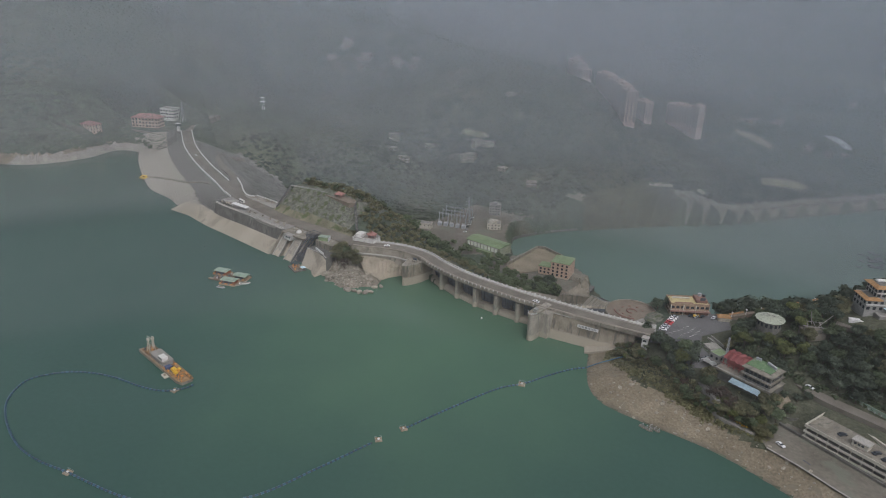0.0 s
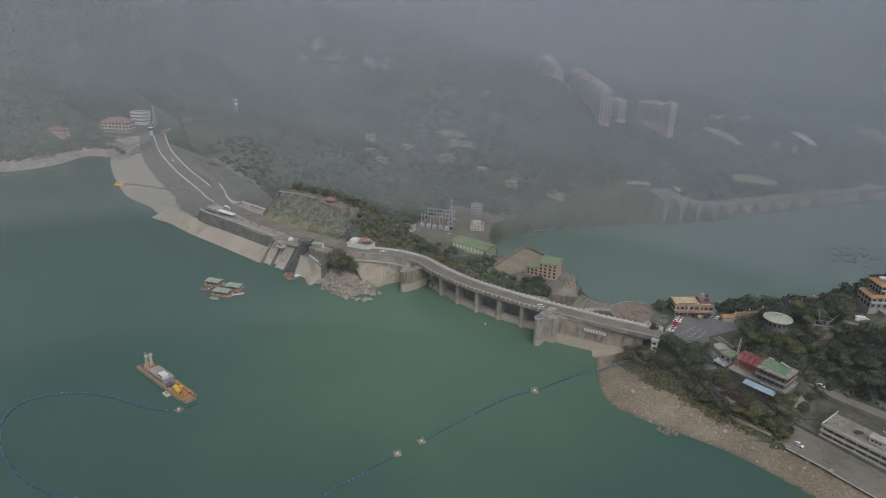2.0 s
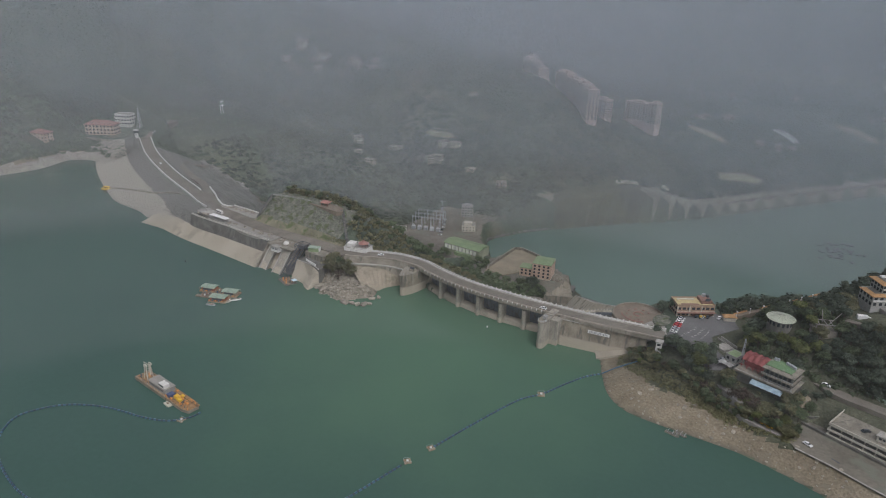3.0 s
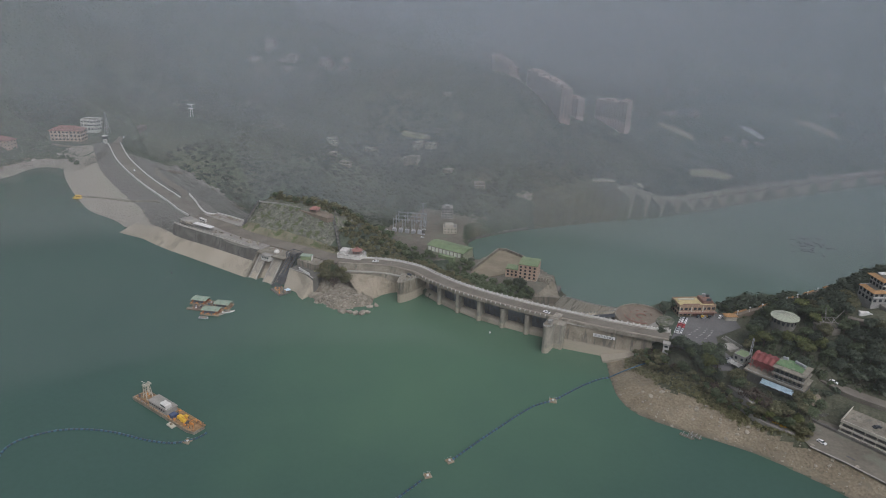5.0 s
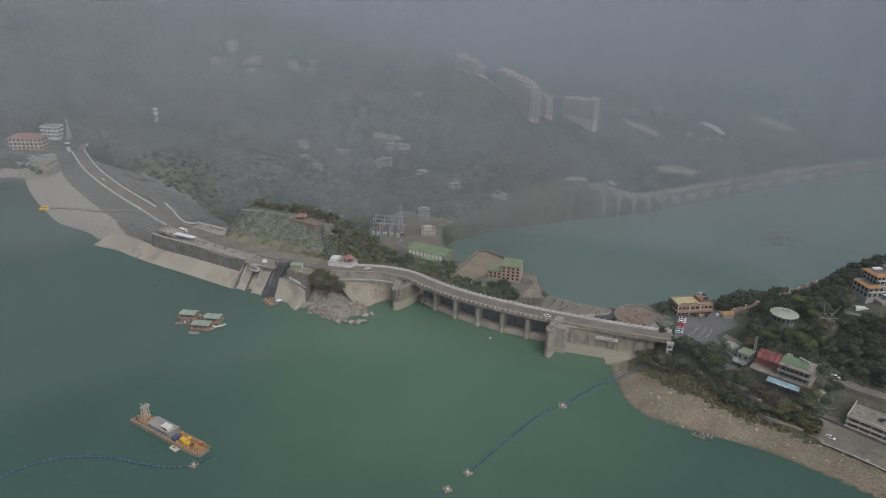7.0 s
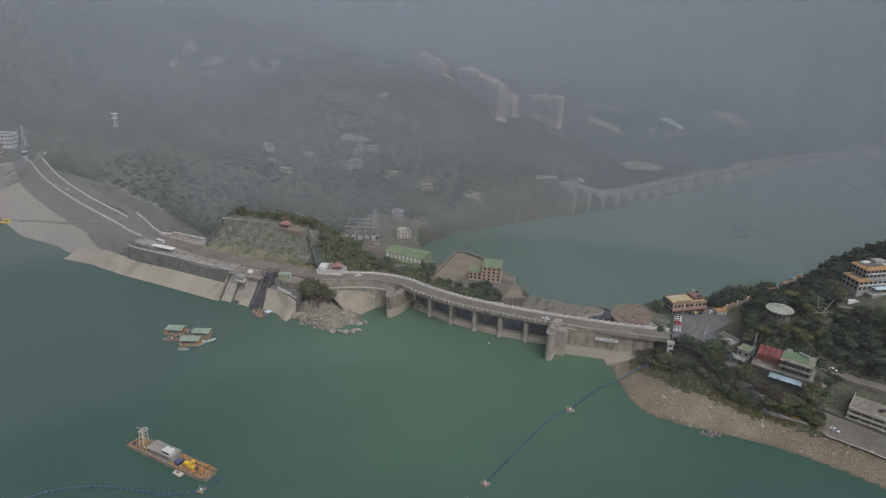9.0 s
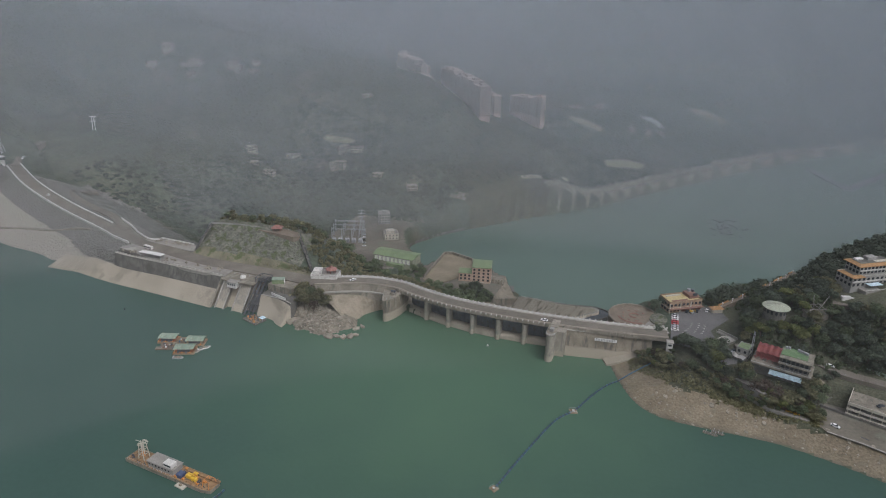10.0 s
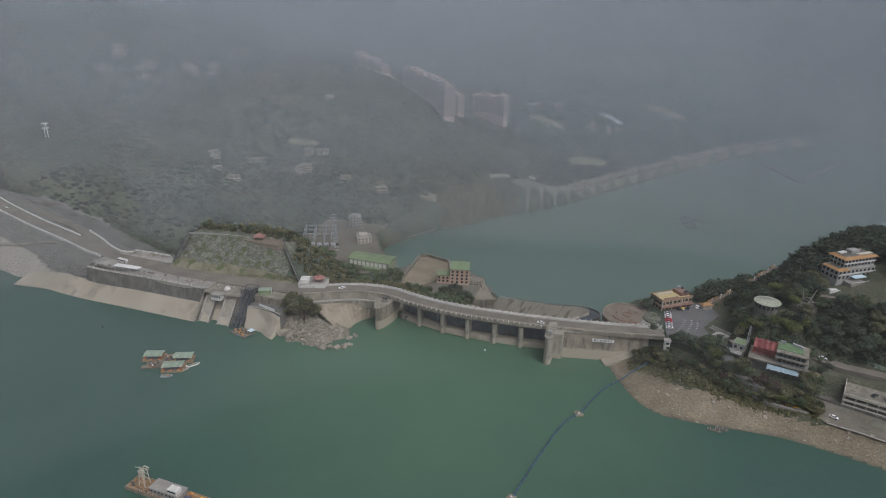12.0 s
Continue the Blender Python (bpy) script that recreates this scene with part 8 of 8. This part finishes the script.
                      (86, -4, 7, "olive"), (83, -2, 7, "olive"), (89, -5, 6, "mid"), (151, 54, 11, "yellow"), (158, -17, 8, "olive"), (162, -15, 8, "olive"), (160, -21, 8, "olive"), (165, -18, 7, "mid"), (155, -23, 7, "olive"), (168, -10, 6, "mid"), (158, -8, 5, "dark"), (164, -6, 5, "dark"), (170, -3, 5, "dark")  , (174, 1, 4.5, "dark"), (137, -21, 9, "brown"), (144, -23, 9, "brown"), (149, -24, 8, "olive"), (156, -21, 8, "mid"), (161, -17, 7, "mid"), (141, -26, 6, "olive"), (136, 22, 6, "dark"), (141, 21, 5.5, "mid"), (147, 21, 6, "dark"), (154, 24, 6, "mid"), (130, 29, 7, "dark"), (156, 52, 9, "olive"), (158, 44, 9, "olive"), (80, 22, 7, "dark"), (76, 46, 9, "dark"), (80, 53, 8, "dark"), (73, 49, 6, "brown")):
    tree(x, y, h, kind, where="by the car park")
# a clipped hedge mass below the tea house, the headland's thicket and trees round the crest
for x, y, h, kind in ((-147, -20, 11, "olive"), (-143, -17, 10, "mid"), (-151, -16, 10, "olive"), (-140, -14, 8, "olive"), (-149, -23, 8, "olive"), (-146, -13, 7, "olive"), (-139, -12, 6, "olive"), (-154, -22, 6, "mid"), (-144, -24, 11, "olive"), (-139, -19, 11, "olive"), (-152, -12, 10, "olive"), (-135, -13, 9, "olive"), (-141, -9, 8, "olive"), (-156, -17, 8, "olive"), (-137, -24, 8, "brown")):
    tree(x, y, h, kind, where="on the headland")
n = tries = 0
while n < 75 and tries < 5000:
    tries += 1
    x, y = rng.uniform(-262, -92), rng.uniform(14, 95)
    s_, _ = side_distance(AXIS, np.array([x]), np.array([y]))
    if s_[0] < 13 or (x < -170 and y < 34) or (-160 < x < -130 and y < 24) or (-184 < x < -155 and s_[0] < 26 and abs((x + 157) / 21 + (y - 9) / 18 * 1.0) < 0.25):
        continue
    if not free(x, y, 5.0):
        continue
    k = rng.random()
    tree(x, y, rng.uniform(3.8, 6.8), "mid" if k < 0.5 else "olive" if k < 0.85 else "dark", where="below the crest")
    n += 1
for i in range(16):
    x, y = rng.uniform(-114, -72), rng.uniform(203, 230)
    tree(x, y, rng.uniform(10, 15), rng.choice(("mid", "dark", "mid")), ground_z(x, y) - 1, where="before the power house")
station_wood = []
n = tries = 0
while n < 190 and tries < 6000:
    tries += 1
    x, y = rng.uniform(-250, -72), rng.uniform(95, 250)
    if (-236 < x < -180 and y > 250) or (-135 < x < -80 and y > 240) or x > -60 - 0.0 * y:
        continue
    if x > -165 and y > 225:
        continue
    if not free(x, y, 6.0):
        continue
    k = rng.random()
    station_wood.append((x, y, ground_z(x, y), rng.uniform(7, 11)))
    n += 1


def joined_wood(name, label, trees, kind, seed):
    """Many trees as one mass: trunks and leafy crowns in one mesh."""
    r = np.random.default_rng(seed)
    vs, fs, k = [], [], 0
    src = []
    for me in crowns[kind]:
        co = np.empty(len(me.vertices) * 3)
        me.vertices.foreach_get("co", co)
        src.append(co.reshape(-1, 5, 3))
    for x, y, z, h in trees:
        leaves = src[r.integers(3)]
        leaves = leaves[r.permutation(len(leaves))[:300]]
        mid = leaves.mean(1, keepdims=True)
        leaves = mid + (leaves - mid) * 1.7
        rad, a = h * r.uniform(0.44, 0.58), r.uniform(0, 6.28)
        p = leaves.reshape(-1, 3) * (rad, rad, h * 0.40)
        p = np.column_stack([p[:, 0] * math.cos(a) - p[:, 1] * math.sin(a) + x, p[:, 0] * math.sin(a) + p[:, 1] * math.cos(a) + y, p[:, 2] + z + h * 0.62])
        vs.append(p)
        fs.append(k + np.arange(len(p)).reshape(-1, 5))
        k += len(p)
    return tagged(obj(name, np.concatenate(vs).tolist(), np.concatenate(fs).tolist(), LEAF[kind]), label, "woodland", kind="stuff")


slope_wood = []
for i in range(900):
    x, y = rng.uniform(-168, -88), rng.uniform(14, 100)
    s_, _ = side_distance(AXIS, np.array([x]), np.array([y]))
    if s_[0] > 12 and not (x < -130 and y < 22) and free(x, y, 3.4):
        slope_wood.append((x, y, ground_z(x, y), rng.uniform(3.2, 5.6)))
for i in range(500):
    x, y = rng.uniform(-256, -168), rng.uniform(36, 110)
    if free(x, y, 4.0):
        slope_wood.append((x, y, ground_z(x, y), rng.uniform(3.2, 5.6)))
joined_wood("slope_wood", "olive thicket on the slope below the road", slope_wood, "olive", 7)
joined_wood("hill_wood", "dense dark wood on the hill behind the hotel", rest_wood, "dark", 5)
joined_wood("station_wood", "green trees on the slope above the power house", station_wood, "mid", 6)

# low scrub along the bank's upper edge
def scrub(name, label, pts, size, leaf, seed):
    r = np.random.default_rng(seed)
    verts, faces = [], []
    for x, y, z in pts:
        c = r.uniform(0.6, 1.3) * size
        for i in range(26):
            d = r.normal(size=3)
            d[2] = abs(d[2])
            d /= np.linalg.norm(d)
            p = np.array((x, y, z)) + d * c * r.uniform(0.5, 1.0) * (1, 1, 0.8)
            u = np.cross(d, r.normal(size=3))
            u /= np.linalg.norm(u)
            v = np.cross(d, u)
            s = c * r.uniform(0.18, 0.34)
            k = len(verts)
            verts += [tuple(p + u * s), tuple(p + v * s), tuple(p - u * s), tuple(p - v * s)]
            faces.append((k, k + 1, k + 2, k + 3))
    ob = obj(name, verts, faces, leaf)
    return tagged(ob, label, "scrub", kind="stuff")


r0 = np.random.default_rng(9)
pts = []
for i in range(1100):
    x = r0.uniform(66, 166)
    y = np.interp(x, [66, 90, 110, 130, 170], [-6, -19, -24, -31, -37]) + abs(r0.normal()) * 6 + r0.normal() * 1.5 + 1
    if not (90 < x < 113 and y > np.interp(x, [82, 112], [-7, -14])):
        pts.append((x, y, ground_z(x, y) - 0.2))
scrub("bank_scrub", "olive green scrub along the gravel bank's upper edge", pts, 1.3, LEAF["olive"], 1)
pts = []
for i in range(2400):
    x, y = r0.uniform(108, 260), r0.uniform(-12, 150)
    z = ground_z(x, y)
    if z > 12 and clear_of(x, y):
        pts.append((x, y, z))
scrub("hill_undergrowth", "green undergrowth between the hillside trees", pts, 2.8, LEAF["mid"], 2)
pts = []
for i in range(300):
    x = r0.uniform(-258, -160)
    s_ = r0.uniform(8.5, 13)
    pts.append((x, np.interp(x, [-260, -200, -160], [-1, -3, -2]) + s_, CREST + (s_ - 8) * 0.6))
slope = []
for i in range(1500):
    x, y = r0.uniform(-258, -90), r0.uniform(14, 105)
    s_, _ = side_distance(AXIS, np.array([x]), np.array([y]))
    if s_[0] > 13 and not (x < -166 and y < 36) and not (-166 < x < -128 and y < 24):
        slope.append((x, y, ground_z(x, y)))
scrub("slope_undergrowth", "olive undergrowth on the slope below the road", slope, 2.4, LEAF["olive"], 8)
scrub("slope_scrub", "yellowish scrub at the cut slope's foot", pts, 0.9, LEAF["olive"], 3)

# the far woods: one mass of clumps
def woods(name, label, seed, count, box_, keep, size):
    r = np.random.default_rng(seed)
    x, y = r.uniform(box_[0], box_[2], count), r.uniform(box_[1], box_[3], count)
    z = ground_zs(x, y)
    ok = keep(x, y, z)
    x, y, z = x[ok], y[ok], z[ok]
    n = len(x)
    base = np.array([(math.cos(a) * rr, math.sin(a) * rr, h) for rr, h, o in ((1.0, -0.9, 0), (0.74, 0.35, 0.5)) for a in np.linspace(0, 2 * math.pi, 6, endpoint=False) + o] + [(0, 0, 0.7)])
    f = []
    for i in range(6):
        j = (i + 1) % 6
        f += [(i, j, 6 + i), (j, 6 + j, 6 + i), (6 + i, 6 + j, 12)]
    f = np.array(f)
    sc = size(x, y) * r.uniform(0.6, 1.35, n)
    v = base[None] * (1 + r.uniform(-0.25, 0.25, (n, 13, 3))) * sc[:, None, None] * np.array((1.2, 1.2, 0.5))
    v += np.stack([x, y, z - 0.5], 1)[:, None]
    faces = (f[None] + 13 * np.arange(n)[:, None, None]).reshape(-1, 3)
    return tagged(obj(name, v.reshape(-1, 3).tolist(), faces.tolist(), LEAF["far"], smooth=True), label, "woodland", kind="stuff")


def keep_far(x, y, z):
    open_ = np.zeros(len(x), bool)
    for fx, fy, fr in ((-24, 830, 36), (0, 1107, 26), (-120, 975, 34), (110, 1240, 40), (-420, 520, 20)):
        open_ |= np.hypot(x - fx, (y - fy) * 1.5) < fr
    s_, _ = side_distance(AXIS, x, y)
    sl_, _ = side_distance(LAKE_SHORE, x, y)
    plant_ = ((x > -318) & (x < -60) & (y > 190) & (y < 395)) | ((x > -100) & (y < 320))
    homes = (x > -800) & (x < -570) & (y > 40) & (y < 300)
    s_min = np.where(x < -545, 12, 106 - 40 * ease(-470, -540, x))
    return (sl_ < np.where(y > 470, -32, -16)) & (s_ > s_min) & ~plant_ & ~homes & ~open_ & (x < 260 + 0.5 * y)


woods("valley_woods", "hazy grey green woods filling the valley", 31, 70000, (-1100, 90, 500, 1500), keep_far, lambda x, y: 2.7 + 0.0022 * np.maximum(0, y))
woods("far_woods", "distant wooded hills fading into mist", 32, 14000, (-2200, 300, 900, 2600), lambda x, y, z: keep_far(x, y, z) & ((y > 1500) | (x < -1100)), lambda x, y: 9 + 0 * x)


def keep_west(x, y, z):
    c_, _ = side_distance(COVE, x, y)
    s_, _ = side_distance(AXIS, x, y)
    homes = (x > -800) & (x < -570) & (y > 40) & (y < 300)
    villa = (np.abs(x + 652) < 13) & (np.abs(y - 26) < 12)
    return (c_ < -11) & (s_ < 74) & (z > 8) & ~homes & ~villa & (x < -600)


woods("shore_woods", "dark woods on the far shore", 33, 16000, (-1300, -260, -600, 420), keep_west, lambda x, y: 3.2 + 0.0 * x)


def keep_abutment(x, y, z):
    s_, _ = side_distance(AXIS, x, y)
    yard_ = (x > -690) & (x < -580) & (y > 78) & (y < 174)
    villa = (np.abs(x + 657) < 14) & (np.abs(y - 35) < 11)
    return (z > 8.5) & ~yard_ & ~villa & ((np.abs(s_) > 22) | (x < -610))


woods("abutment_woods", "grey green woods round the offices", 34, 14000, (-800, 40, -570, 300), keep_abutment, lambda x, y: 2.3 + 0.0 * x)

# ---- haze over reservoir and hills: tinted sheets that thicken with height over the ground ----
def mist(radius, amount, rise, colour, seed, name="haze_veil"):
    m = bpy.data.materials.new(name)
    m.use_nodes = True
    nt = m.node_tree
    n, k = nt.nodes, nt.links.new
    n.clear()
    out = n.new("ShaderNodeOutputMaterial")
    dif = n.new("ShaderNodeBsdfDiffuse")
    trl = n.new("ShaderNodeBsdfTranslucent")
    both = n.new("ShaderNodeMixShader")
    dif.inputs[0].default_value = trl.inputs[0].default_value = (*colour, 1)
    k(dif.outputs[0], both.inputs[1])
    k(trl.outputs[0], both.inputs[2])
    clear = n.new("ShaderNodeBsdfTransparent")
    tc = n.new("ShaderNodeTexCoord")
    over = n.new("ShaderNodeAttribute")
    over.attribute_name = "height_over_ground"
    no = n.new("ShaderNodeTexNoise")
    no.inputs["Scale"].default_value, no.inputs["Detail"].default_value = 1 / 380, 3
    mp = n.new("ShaderNodeMapping")
    mp.inputs["Location"].default_value = (seed * 911.0, 0, 0)
    mp.inputs["Scale"].default_value = (1, 1, 2.0)
    k(tc.outputs["Object"], mp.inputs[0])
    k(mp.outputs[0], no.inputs["Vector"])
    wisp = n.new("ShaderNodeMapRange")
    wisp.inputs["From Min"].default_value, wisp.inputs["From Max"].default_value = 0.3, 0.7
    wisp.inputs["To Min"].default_value, wisp.inputs["To Max"].default_value = 0.92, 1.08
    k(no.outputs["Fac"], wisp.inputs["Value"])
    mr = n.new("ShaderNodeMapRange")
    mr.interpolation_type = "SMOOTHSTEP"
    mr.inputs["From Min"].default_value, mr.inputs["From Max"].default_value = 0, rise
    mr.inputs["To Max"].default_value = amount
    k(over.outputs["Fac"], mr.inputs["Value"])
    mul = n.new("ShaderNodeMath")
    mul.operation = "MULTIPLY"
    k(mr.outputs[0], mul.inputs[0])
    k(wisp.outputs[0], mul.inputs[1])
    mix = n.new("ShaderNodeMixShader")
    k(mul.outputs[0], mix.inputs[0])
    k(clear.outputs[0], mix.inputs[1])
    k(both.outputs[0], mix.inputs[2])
    k(mix.outputs[0], out.inputs["Surface"])
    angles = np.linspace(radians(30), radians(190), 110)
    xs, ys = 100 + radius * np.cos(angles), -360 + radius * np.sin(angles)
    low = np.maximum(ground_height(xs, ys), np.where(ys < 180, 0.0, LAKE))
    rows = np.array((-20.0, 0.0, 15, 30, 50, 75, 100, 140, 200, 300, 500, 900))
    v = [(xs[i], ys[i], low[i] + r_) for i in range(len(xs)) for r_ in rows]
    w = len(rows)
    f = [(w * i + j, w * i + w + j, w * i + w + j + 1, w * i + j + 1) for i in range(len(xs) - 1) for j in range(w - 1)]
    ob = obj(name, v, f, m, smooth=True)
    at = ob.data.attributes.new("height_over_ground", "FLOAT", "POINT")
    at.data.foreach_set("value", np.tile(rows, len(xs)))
    return tagged(ob, "thin tinted sheet standing in for grey haze", "mist", kind="stuff")


# haze is put into the sheets' colours: paler and bluer farther out
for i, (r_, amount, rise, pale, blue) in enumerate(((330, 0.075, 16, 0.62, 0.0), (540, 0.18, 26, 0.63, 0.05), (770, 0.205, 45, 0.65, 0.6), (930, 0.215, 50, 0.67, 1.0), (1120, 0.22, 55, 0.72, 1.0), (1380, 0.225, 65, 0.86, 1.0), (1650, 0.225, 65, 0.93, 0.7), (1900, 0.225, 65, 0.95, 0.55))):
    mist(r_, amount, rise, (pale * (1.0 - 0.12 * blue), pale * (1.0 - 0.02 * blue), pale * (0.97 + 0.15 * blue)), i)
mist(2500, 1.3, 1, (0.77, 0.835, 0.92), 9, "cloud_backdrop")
